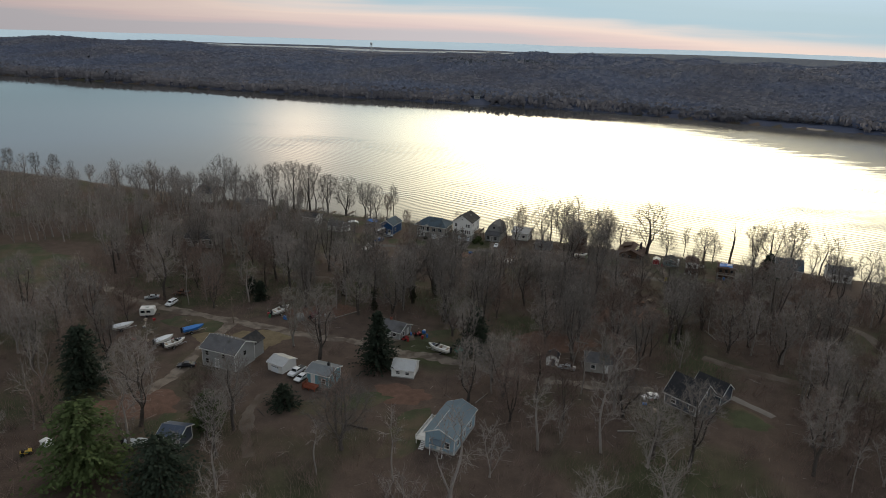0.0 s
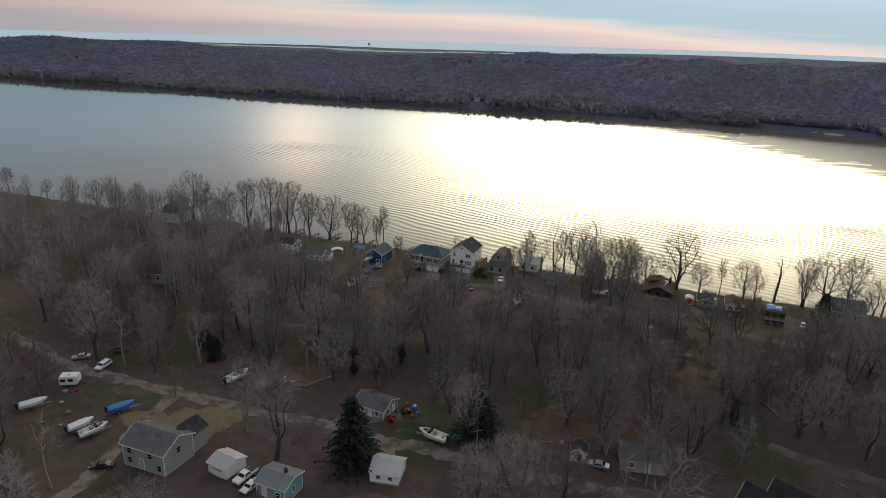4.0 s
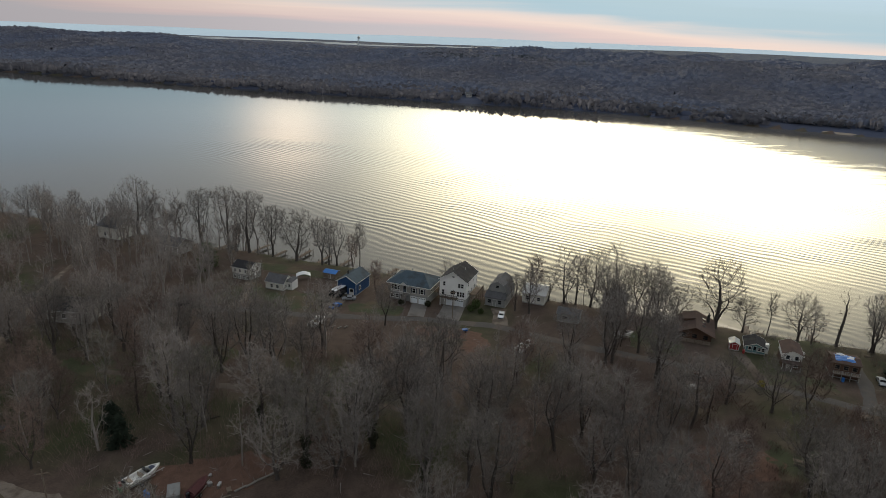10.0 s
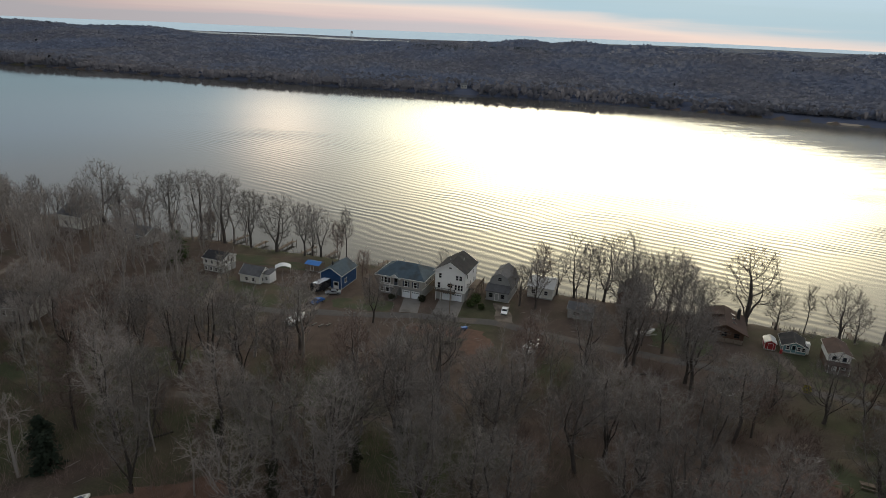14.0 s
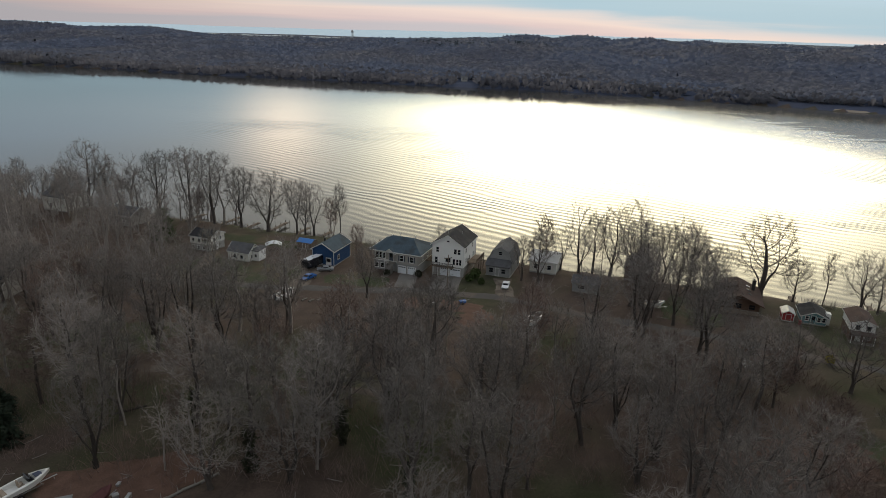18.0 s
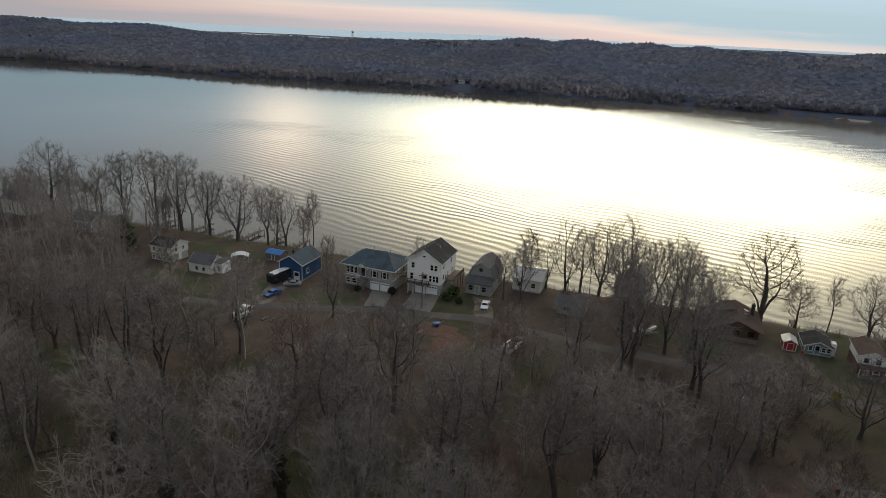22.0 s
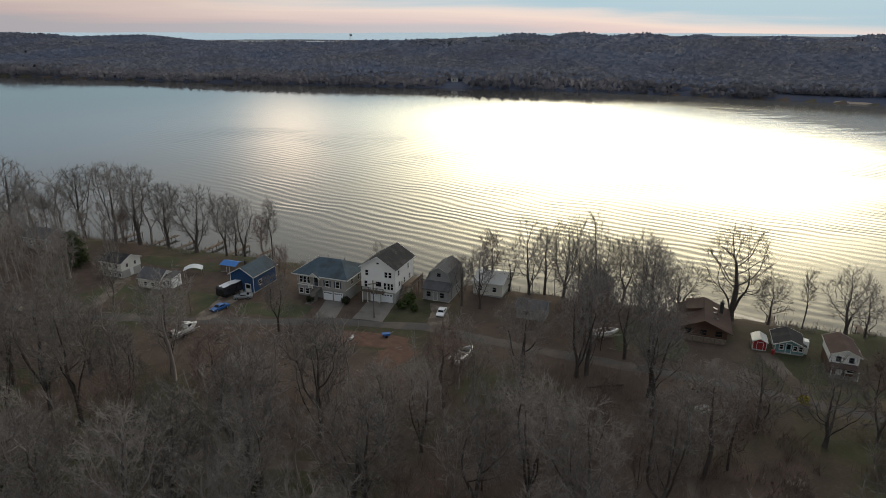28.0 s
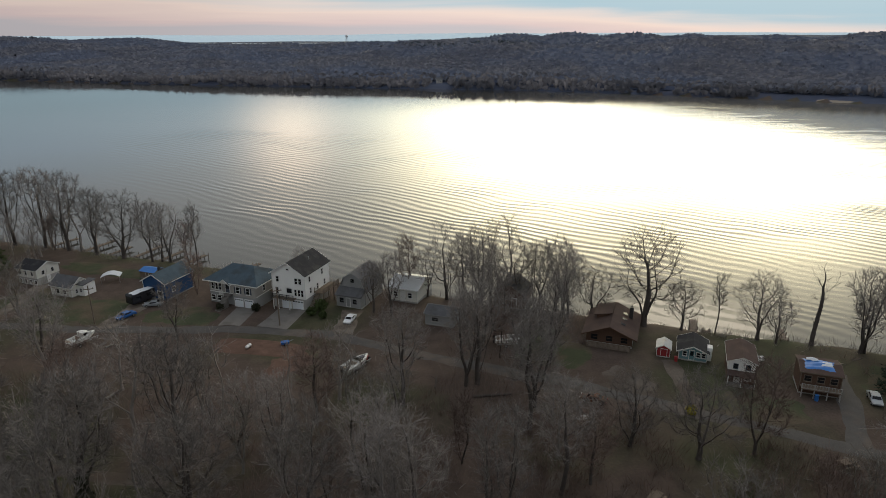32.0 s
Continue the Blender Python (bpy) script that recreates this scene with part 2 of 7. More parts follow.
M["far_floor"] = material("far_floor_haze_tint", (0.058, 0.071, 0.110), 1.0, scale=0.02, vary=0.2, fine=0.2, bump=0.0, second=(0.05, 0.056, 0.082), second_scale=0.006, second_at=0.5)
M["far_scrub"] = material("far_scrub_haze_tint", (0.20, 0.19, 0.205), 1.0, scale=0.02, vary=0.25, fine=0.12, bump=0.0, second=(0.11, 0.11, 0.125), second_scale=0.01, second_at=0.5, island_tone=0.2)
M["far_pine"] = material("far_pine_haze_tint", (0.05, 0.066, 0.078), 1.0, scale=0.02, vary=0.2, bump=0.0, island_tone=0.3)
M["needles"] = material("dark_spruce_needles", (0.024, 0.033, 0.022), 0.9, scale=1.5, vary=0.45, bump=0.3, random_tone=0.2)
M["needles_pine"] = material("yellow_green_pine_needles", (0.05, 0.068, 0.025), 0.9, scale=1.5, vary=0.4, bump=0.3, random_tone=0.2)
M["ivy"] = material("dark_ivy_leaves", (0.034, 0.036, 0.022), 0.85, scale=2.0, vary=0.5, bump=0.3)
M["white_siding"] = material("white_clapboard", (0.74, 0.73, 0.70), 0.6, scale=0.5, vary=0.08, fine=0.04, bump=0.5, stripes=0.16)
M["cream_siding"] = material("cream_clapboard", (0.62, 0.60, 0.54), 0.6, scale=0.5, vary=0.1, fine=0.05, bump=0.5, stripes=0.16)
M["grey_siding"] = material("grey_clapboard", (0.27, 0.27, 0.265), 0.65, scale=0.5, vary=0.12, fine=0.06, bump=0.5, stripes=0.16)
M["taupe_siding"] = material("taupe_clapboard", (0.33, 0.31, 0.285), 0.65, scale=0.5, vary=0.12, fine=0.06, bump=0.5, stripes=0.16)
M["dark_siding"] = material("dark_slate_clapboard", (0.07, 0.082, 0.10), 0.65, scale=0.5, vary=0.2, fine=0.08, bump=0.5, stripes=0.16)
M["blue_siding"] = material("deep_blue_clapboard", (0.025, 0.065, 0.15), 0.6, scale=0.5, vary=0.12, fine=0.06, bump=0.5, stripes=0.16)
M["teal_siding"] = material("pale_teal_clapboard", (0.13, 0.24, 0.26), 0.6, scale=0.5, vary=0.12, fine=0.06, bump=0.5, stripes=0.16)
M["paleblue_siding"] = material("pale_blue_clapboard", (0.24, 0.34, 0.40), 0.6, scale=0.5, vary=0.12, fine=0.06, bump=0.5, stripes=0.16)
M["brown_siding"] = material("brown_board_siding", (0.10, 0.06, 0.042), 0.75, scale=0.8, vary=0.2, fine=0.1, bump=0.5, stripes=0.2)
M["block"] = material("painted_concrete_block", (0.33, 0.32, 0.30), 0.85, scale=0.6, vary=0.15, fine=0.1, bump=0.4, stripes=0.2)
M["shingle_black"] = material("charcoal_shingles", (0.030, 0.030, 0.033), 0.85, scale=0.7, vary=0.4, fine=0.3, bump=0.5, bump_scale=5, second=(0.052, 0.05, 0.05), second_scale=0.4, second_at=0.58)
M["shingle_grey"] = material("grey_shingles", (0.105, 0.105, 0.11), 0.85, scale=0.7, vary=0.3, fine=0.25, bump=0.5, bump_scale=5, second=(0.075, 0.073, 0.072), second_scale=0.3, second_at=0.55)
M["shingle_blue"] = material("blue_grey_shingles", (0.06, 0.085, 0.105), 0.8, scale=0.7, vary=0.3, fine=0.25, bump=0.5, bump_scale=5, second=(0.05, 0.062, 0.072), second_scale=0.3, second_at=0.55)
M["shingle_brown"] = material("brown_shingles", (0.072, 0.049, 0.043), 0.85, scale=0.7, vary=0.3, fine=0.25, bump=0.5, bump_scale=5, second=(0.09, 0.06, 0.05), second_scale=0.3, second_at=0.55)
M["metal_roof"] = material("weathered_sheet_metal", (0.40, 0.41, 0.41), 0.45, 0.35, scale=0.5, vary=0.2, fine=0.1, bump=0.5, stripes=0.3, stripe_axis=0, second=(0.34, 0.31, 0.28), second_scale=0.5, second_at=0.62)
M["blue_metal"] = material("pale_blue_metal_roof", (0.11, 0.15, 0.18), 0.55, 0.1, scale=0.5, vary=0.15, fine=0.1, bump=0.4, stripes=0.4, stripe_axis=0)
M["trim"] = material("white_trim_paint", (0.66, 0.65, 0.625), 0.5, scale=1.0, vary=0.08, bump=0.1)
M["wood"] = material("weathered_deck_wood", (0.17, 0.135, 0.105), 0.85, scale=1.5, vary=0.3, fine=0.2, bump=0.4)
M["wood_red"] = material("red_stained_wood", (0.24, 0.07, 0.04), 0.8, scale=1.5, vary=0.3, fine=0.2, bump=0.4)
M["garage_door"] = material("white_garage_door_paint", (0.72, 0.75, 0.78), 0.45, scale=0.8, vary=0.06, bump=0.1)
M["red_paint"] = material("red_paint", (0.28, 0.022, 0.025), 0.5, scale=1.0, vary=0.2, bump=0.1)
M["tarp"] = material("blue_tarpaulin", (0.03, 0.16, 0.46), 0.45, scale=1.6, vary=0.3, fine=0.1, bump=0.8, bump_scale=1.8)
M["tarp_white"] = material("white_plastic_sheet", (0.62, 0.64, 0.66), 0.5, scale=1.6, vary=0.2, bump=0.8, bump_scale=2)
M["tarp_green"] = material("green_tarpaulin", (0.02, 0.24, 0.17), 0.5, scale=1.6, vary=0.3, bump=0.8, bump_scale=2)
M["car_white"] = material("white_car_paint", (0.72, 0.73, 0.74), 0.25, scale=1.0, vary=0.05, bump=0.0)
M["car_dark"] = material("black_car_paint", (0.02, 0.02, 0.024), 0.25, scale=1.0, vary=0.1, bump=0.0)
M["car_blue"] = material("blue_car_paint", (0.03, 0.11, 0.32), 0.25, scale=1.0, vary=0.1, bump=0.0)
M["car_silver"] = material("silver_car_paint", (0.33, 0.35, 0.37), 0.3, 0.4, scale=1.0, vary=0.1, bump=0.0)
M["rust"] = material("rusty_metal", (0.15, 0.07, 0.04), 0.8, 0.2, scale=2.0, vary=0.4, bump=0.3, second=(0.08, 0.07, 0.065), second_scale=1.0)
M["tyre"] = material("black_rubber", (0.02, 0.02, 0.02), 0.8, scale=2.0, vary=0.2, bump=0.1)
M["steel"] = material("galvanised_steel", (0.45, 0.45, 0.45), 0.4, 0.8, scale=2.0, vary=0.2, bump=0.1)
M["dark_metal"] = material("dark_metal", (0.05, 0.05, 0.05), 0.5, 0.5, scale=2.0, vary=0.2, bump=0.1)
M["gelcoat"] = material("white_gelcoat", (0.70, 0.69, 0.65), 0.3, scale=1.2, vary=0.12, bump=0.05)
M["navy"] = material("navy_gelcoat", (0.02, 0.03, 0.07), 0.3, scale=1.0, vary=0.1, bump=0.0)
M["cushion"] = material("tan_vinyl", (0.32, 0.26, 0.2), 0.6, scale=2.0, vary=0.15, bump=0.1)
M["rock"] = material("bank_riprap", (0.2, 0.18, 0.155), 0.9, scale=1.0, vary=0.35, fine=0.2, bump=0.5)
M["brick"] = material("red_brick", (0.25, 0.10, 0.07), 0.85, scale=1.0, vary=0.25, bump=0.3, stripes=0.08)
M["wine"] = material("wine_red_cover", (0.085, 0.035, 0.036), 0.7, scale=1.5, vary=0.3, bump=0.5, bump_scale=2)
M["tarp_grey"] = material("grey_weathered_sheet", (0.22, 0.225, 0.22), 0.7, scale=1.4, vary=0.35, bump=0.8, bump_scale=2)
M["blossom"] = material("yellow_spring_blossom", (0.36, 0.30, 0.04), 0.8, scale=3.0, vary=0.3, bump=0.0)
M["navy_metal"] = material("dark_blue_metal_roof", (0.05, 0.07, 0.11), 0.5, 0.1, scale=0.5, vary=0.2, fine=0.1, bump=0.4, stripes=0.4, stripe_axis=0)
M["pale_shingle"] = material("pale_blue_grey_shingles", (0.155, 0.17, 0.18), 0.8, scale=0.7, vary=0.25, fine=0.2, bump=0.5, bump_scale=5)
M["turquoise_siding"] = material("turquoise_clapboard", (0.16, 0.31, 0.35), 0.6, scale=0.5, vary=0.12, fine=0.06, bump=0.5, stripes=0.16)
M["yellow"] = material("yellow_paint", (0.5, 0.34, 0.03), 0.5, scale=1.0, vary=0.2, bump=0.1)
M["green_paint"] = material("green_paint", (0.03, 0.16, 0.07), 0.5, scale=1.0, vary=0.2, bump=0.1)
M["sand"] = material("pale_river_sand", (0.30, 0.25, 0.20), 0.95, scale=0.05, vary=0.25, fine=0.2, bump=0.2)
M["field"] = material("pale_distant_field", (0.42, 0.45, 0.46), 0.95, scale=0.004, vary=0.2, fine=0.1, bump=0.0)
# the ridge's pale blue haze is put in as base colour and emission
M["far_ridge"] = material("distant_ridge_haze_glow", (0.12, 0.15, 0.18), 1.0, scale=0.002, vary=0.15, fine=0.1, bump=0.0)
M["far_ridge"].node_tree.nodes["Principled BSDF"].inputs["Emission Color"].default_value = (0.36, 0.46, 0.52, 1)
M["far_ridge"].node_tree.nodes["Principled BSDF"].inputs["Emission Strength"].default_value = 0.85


def glass(name, tint, rough=0.08):
    m = bpy.data.materials.new(name)
    m.use_nodes = True
    b = m.node_tree.nodes["Principled BSDF"]
    b.inputs["Base Color"].default_value = (*tint, 1)
    b.inputs["Roughness"].default_value, b.inputs["IOR"].default_value = rough, 1.5
    return m


M["pane"] = glass("dark_window_glass", (0.012, 0.014, 0.017))
M["pane_dusty"] = glass("dusty_window_glass", (0.05, 0.055, 0.06), 0.2)


def water_material():
    """Muddy river water: a glossy skin with swell in long crests along the bank and fine wind ripple, calm streaks between."""
    m = bpy.data.materials.new("river_water")
    m.use_nodes = True
    nt = m.node_tree
    b = nt.nodes["Principled BSDF"]
    b.inputs["IOR"].default_value = 1.33
    b.inputs["Roughness"].default_value = 0.05
    tc = nt.nodes.new("ShaderNodeTexCoord")

    def tex(scale, rot, size, detail, distort=0.0):
        mp = nt.nodes.new("ShaderNodeMapping")
        mp.inputs["Rotation"].default_value = (0, 0, radians(rot))
        mp.inputs["Scale"].default_value = scale
        nt.links.new(tc.outputs["Object"], mp.inputs["Vector"])
        n = nt.nodes.new("ShaderNodeTexNoise")
        n.inputs["Scale"].default_value, n.inputs["Detail"].default_value, n.inputs["Distortion"].default_value = size, detail, distort
        nt.links.new(mp.outputs[0], n.inputs["Vector"])
        return n.outputs[0]

    def op(kind, a, c):
        n = nt.nodes.new("ShaderNodeMath")
        n.operation = kind
        for sock, v in zip(n.inputs, (a, c)):
            if isinstance(v, (int, float)):
                sock.default_value = v
            else:
                nt.links.new(v, sock)
        return n.outputs[0]

    # long crests of a boat's wash, at a slant to the bank
    mp = nt.nodes.new("ShaderNodeMapping")
    mp.inputs["Rotation"].default_value = (0, 0, radians(36.0))
    nt.links.new(tc.outputs["Object"], mp.inputs["Vector"])
    wv = nt.nodes.new("ShaderNodeTexWave")
    wv.wave_type, wv.bands_direction, wv.wave_profile = "BANDS", "Y", "SIN"
    wv.inputs["Scale"].default_value = 0.078
    wv.inputs["Distortion"].default_value = 9.0
    wv.inputs["Detail"].default_value = 2.0
    wv.inputs["Detail Scale"].default_value = 0.35
    nt.links.new(mp.outputs[0], wv.inputs["Vector"])
    patch = nt.nodes.new("ShaderNodeMapRange")
    patch.inputs[1].default_value, patch.inputs[2].default_value = 0.36, 0.56
    nt.links.new(tex((0.5, 1.0, 1.0), 25, 0.012, 2.0), patch.inputs[0])
    swell = op("MULTIPLY", op("MULTIPLY", wv.outputs["Fac"], patch.outputs[0]), op("MULTIPLY", tex((0.5, 1.0, 1.0), 40, 0.045, 2.0), 2.0))
    ripple = tex((0.45, 1.0, 1.0), 15, 0.45, 3.0, 0.4)
    # wind-ruffled water under the far bank
    sep = nt.nodes.new("ShaderNodeSeparateXYZ")
    nt.links.new(tc.outputs["Object"], sep.inputs[0])

    def step(v, lo, hi):
        r = nt.nodes.new("ShaderNodeMapRange")
        r.interpolation_type = "SMOOTHSTEP"
        r.inputs[1].default_value, r.inputs[2].default_value = lo, hi
        nt.links.new(v, r.inputs[0])
        return r.outputs[0]

    wander = op("MULTIPLY", tex((0.4, 1.0, 1.0), 30, 0.02, 4.0), 90.0)
    off = op("ADD", op("ADD", sep.outputs[0], op("MULTIPLY", sep.outputs[1], 0.365)), wander)
    ragged = op("MULTIPLY", op("SUBTRACT", tex((0.25, 1.0, 1.0), 12, 0.11, 6.0, 0.5), 0.5), 150.0)
    ruffled = step(op("ADD", off, ragged), 440.0, 545.0)
    # dimmer reflection of the ruffled zone is put into skin colour and specular level
    skin = nt.nodes.new("ShaderNodeMix")
    skin.data_type = "RGBA"
    skin.inputs[6].default_value, skin.inputs[7].default_value = (0.052, 0.050, 0.044, 1), (0.082, 0.080, 0.080, 1)
    nt.links.new(ruffled, skin.inputs[0])
    nt.links.new(skin.outputs[2], b.inputs["Base Color"])
    nt.links.new(op("ADD", 0.05, op("MULTIPLY", ruffled, 0.03)), b.inputs["Roughness"])
    nt.links.new(op("SUBTRACT", 0.5, op("MULTIPLY", ruffled, 0.494)), b.inputs["Specular IOR Level"])
    chop = op("MULTIPLY", op("MULTIPLY", tex((0.6, 1.0, 1.0), 20, 0.7, 2.0), ruffled), 0.05)
    swell = op("MULTIPLY", swell, op("SUBTRACT", 1.0, step(op("ADD", op("ADD", sep.outputs[1], op("MULTIPLY", sep.outputs[0], 0.5)), op("MULTIPLY", wander, 0.6)), 475.0, 610.0)))
    swell = op("MULTIPLY", swell, step(op("ADD", sep.outputs[0], op("MULTIPLY", op("SUBTRACT", sep.outputs[1], 280.0), 0.6)), -70.0, 10.0))
    # calmer close under the bank
    bank = op("ADD", op("MULTIPLY", sep.outputs[1], 0.94), op("MULTIPLY", sep.outputs[0], 0.342))
    swell = op("MULTIPLY", swell, op("ADD", 0.35, op("MULTIPLY", step(bank, 270.0, 312.0), 0.65)))
    h = op("ADD", op("ADD", op("MULTIPLY", swell, 0.115), op("MULTIPLY", ripple, 0.035)), chop)
    bp = nt.nodes.new("ShaderNodeBump")
    bp.inputs["Strength"].default_value, bp.inputs["Distance"].default_value = 0.5, 1.0
    nt.links.new(h, bp.inputs["Height"])
    nt.links.new(bp.outputs[0], b.inputs["Normal"])
    return m


M["water"] = water_material()

# ---- ground, water and distance ----


def near_shore(x):
    return 270.0 - 0.35 * x


FAR_X = [-3000, -757, -531, -330, -158, -15, 142, 258, 374, 470, 3000]
FAR_Y = [1800, 1086, 1015, 943, 898, 862, 826, 770, 702, 660, -300]


def far_shore(x):
    return np.interp(x, FAR_X, FAR_Y)


def smooth(a, b, v):
    k = np.clip((v - a) / (b - a), 0, 1)
    return k * k * (3 - 2 * k)


def ground_z(x, y):
    """The height of the bare ground; works on numbers and arrays."""
    x, y = np.asarray(x, float), np.asarray(y, float)
    plain = np.clip(9.3 - 3.3 * (y - 110) / 130.0 + 0.012 * np.clip(-y, 0, 400), 4.4, 14)
    plain = plain + 0.18 * np.sin(x * 0.11 + 1.3) * np.sin(y * 0.09) + 0.1 * np.sin(x * 0.31 + y * 0.23)
    s = near_shore(x) - y
    near = -2.5 + (plain + 2.5) * smooth(-3.0, 12.0, s)
    t = y - far_shore(x)
    hill = 33 * smooth(60, 480, t) * (0.82 + 0.18 * np.sin(x * 0.006 + 0.8) + 0.15 * np.sin(x * 0.0027 + y * 0.002 + 2.0) + 0.10 * np.sin(x * 0.017 + y * 0.011) + 0.08 * np.sin(x * 0.031 - y * 0.023 + 1.0))
    hill = hill * (1 + 0.45 * smooth(20, 420, x)) * (1 - 0.82 * smooth(800, 1500, t))
    far = -2.5 + 6.5 * smooth(-4, 14, t) + 4 * smooth(14, 90, t) + hill
    return np.where(t > -30, far, near)


def axis(lo, mid_lo, mid_hi, hi, step, grow):
    v = list(np.arange(mid_lo, mid_hi + 0.01, step))
    for sign, end in ((1, hi), (-1, lo)):
        p, s = (mid_hi, step) if sign > 0 else (mid_lo, step)
        out = []
        while sign * (end - p) > 0:
            s = min(s * grow, 160)
            p += sign * s
            out.append(p)
        v = v + out if sign > 0 else out[::-1] + v
    return np.array(v)


def grid_mesh(name, xs, ys, zf):
    X, Y = np.meshgrid(xs, ys)
    V = np.stack([X.ravel(), Y.ravel(), zf(X, Y).ravel()], 1)
    nx, ny = len(xs), len(ys)
    i = (np.arange(ny - 1)[:, None] * nx + np.arange(nx - 1)[None, :]).ravel()
    F = np.stack([i, i + 1, i + nx + 1, i + nx], 1)
    return array_mesh(name, V, F)


def array_mesh(name, V, F):
    me = bpy.data.meshes.new(name)
    n, k = F.shape
    me.vertices.add(len(V))
    me.vertices.foreach_set("co", np.ascontiguousarray(V, np.float32).ravel())
    me.loops.add(n * k)
    me.loops.foreach_set("vertex_index", np.ascontiguousarray(F, np.int32).ravel())
    me.polygons.add(n)
    me.polygons.foreach_set("loop_start", np.arange(0, n * k, k, dtype=np.int32))
    me.update(calc_edges=True)
    return me


xs = axis(-3400, -170, 170, 3400, 3.4, 1.09)
ys = np.unique(np.concatenate([axis(-900, -40, 300, 600, 3.4, 1.09), np.arange(600, 1250, 12.0), axis(1250, 1260, 1300, 4600, 20, 1.06)]))
ground_me = grid_mesh("ground", xs, ys, ground_z)
ground_me.polygons.foreach_set("use_smooth", [True] * len(ground_me.polygons))
ground = tagged(new("ground", ground_me), "brown leaf-littered wooded ground with patches of winter grass", "ground", kind="structure")
ground_me.materials.append(M["ground"])
# the far side takes the floor colour with haze mixed in
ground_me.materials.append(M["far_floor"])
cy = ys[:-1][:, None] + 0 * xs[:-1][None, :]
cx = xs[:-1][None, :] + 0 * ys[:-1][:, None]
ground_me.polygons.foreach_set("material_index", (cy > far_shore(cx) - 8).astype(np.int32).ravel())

water_me = array_mesh("water", np.array([(-3400, -850, 0), (3400, -850, 0), (3400, 2600, 0), (-3400, 2600, 0)], float), np.array([[0, 1, 2, 3]]))
water_me.materials.append(M["water"])
water = tagged(new("water", water_me), "wide calm muddy river glinting with evening light", "river", kind="structure")

# ---- building helpers ----


def part(name, bm, mat, parent, label="", kind=""):
    """Links a bmesh, or a mesh to be shared, as one mesh object under a thing or a part."""
    if isinstance(bm, bmesh.types.BMesh):
        me = bpy.data.meshes.new(name)
        bm.to_mesh(me)
        bm.free()
        me.materials.append(M[mat])
    else:
        me = bm
    ob = new(name, me)
    ob.parent = parent
    return tagged(ob, label, kind=kind)


def thing(name, x, y, turn=0.0, z=None, label="", category="", group="", kind=""):
    ob = new(name)
    ob.empty_display_size = 0.3
    ob.matrix_basis = pose(x, y, float(ground_z(x, y)) if z is None else z, 0, 0, turn)
    return tagged(ob, label, category, group, kind)


def box(bm, x0, x1, y0, y1, z0, z1, m=None):
    v = [bm.verts.new((x, y, z)) for z in (z0, z1) for x, y in ((x0, y0), (x1, y0), (x1, y1), (x0, y1))]
    for f in ((3, 2, 1, 0), (4, 5, 6, 7), (0, 1, 5, 4), (1, 2, 6, 5), (2, 3, 7, 6), (3, 0, 4, 7)):
        bm.faces.new([v[i] for i in f])
    if m is not None:
        bmesh.ops.transform(bm, matrix=m, verts=v)
    return v


def prism(bm, outline, a, b, axis_="y", m=None):
    """Sweeps an outline of (u, w) pairs from a to b: along y it lies in x and z, along x in y and z, along z in x and y."""
    put = {"y": lambda u, w, s: (u, s, w), "x": lambda u, w, s: (s, u, w), "z": lambda u, w, s: (u, w, s)}[axis_]
    r0 = [bm.verts.new(put(u, w, a)) for u, w in outline]
    r1 = [bm.verts.new(put(u, w, b)) for u, w in outline]
    n = len(outline)
    faces = [bm.faces.new(r0), bm.faces.new(r1[::-1])]
    for i in range(n):
        faces.append(bm.faces.new((r0[i], r1[i], r1[(i + 1) % n], r0[(i + 1) % n])))
    bmesh.ops.recalc_face_normals(bm, faces=faces)
    if m is not None:
        bmesh.ops.transform(bm, matrix=m, verts=r0 + r1)
    return r0 + r1


def tube(bm, p0, p1, r0, r1=None, n=6):
    r1 = r0 if r1 is None else r1
    p0, p1 = Vector(p0), Vector(p1)
    q = (p1 - p0).to_track_quat("Z", "Y")
    rings = [[bm.verts.new(p + q @ Vector((r * math.cos(6.2832 * i / n), r * math.sin(6.2832 * i / n), 0))) for i in range(n)] for p, r in ((p0, r0), (p1, r1))]
    for i in range(n):
        bm.faces.new((rings[0][i], rings[0][(i + 1) % n], rings[1][(i + 1) % n], rings[1][i]))
    bm.faces.new(rings[0][::-1]), bm.faces.new(rings[1])


# ---- trees ----


def unit_rows(v):
    return v / (np.linalg.norm(v, axis=-1, keepdims=True) + 1e-9)


def crown_points(rng, n, height, radius, base, shape):
    """Points that a crown reaches for, denser towards its outside."""
    f = rng.random(n * 3)
    if shape == "vase":
        prof = (0.25 + 0.75 * f ** 0.8) * np.sqrt(np.clip(1 - f ** 5, 0, 1))
    elif shape == "spire":
        prof = (1 - f) ** 0.6 * (0.45 + 0.55 * np.clip(f * 5, 0, 1))
    else:
        prof = np.sqrt(np.clip(1 - (1.75 * f - 0.85) ** 2, 0, 1))
    keep_ = rng.random(n * 3) < 0.2 + 0.8 * prof ** 1.6
    f, prof = f[keep_][:n], prof[keep_][:n]
    a = rng.random(len(f)) * 6.2832
    lump = 0.82 + 0.18 * np.sin(2 * a + 5 * f + rng.random() * 6) + 0.14 * np.sin(3 * a - 7 * f + rng.random() * 6)
    r = radius * prof * lump * rng.random(len(f)) ** 0.42
    return np.stack([r * np.cos(a), r * np.sin(a), height * (base + (1 - base) * f)], 1)


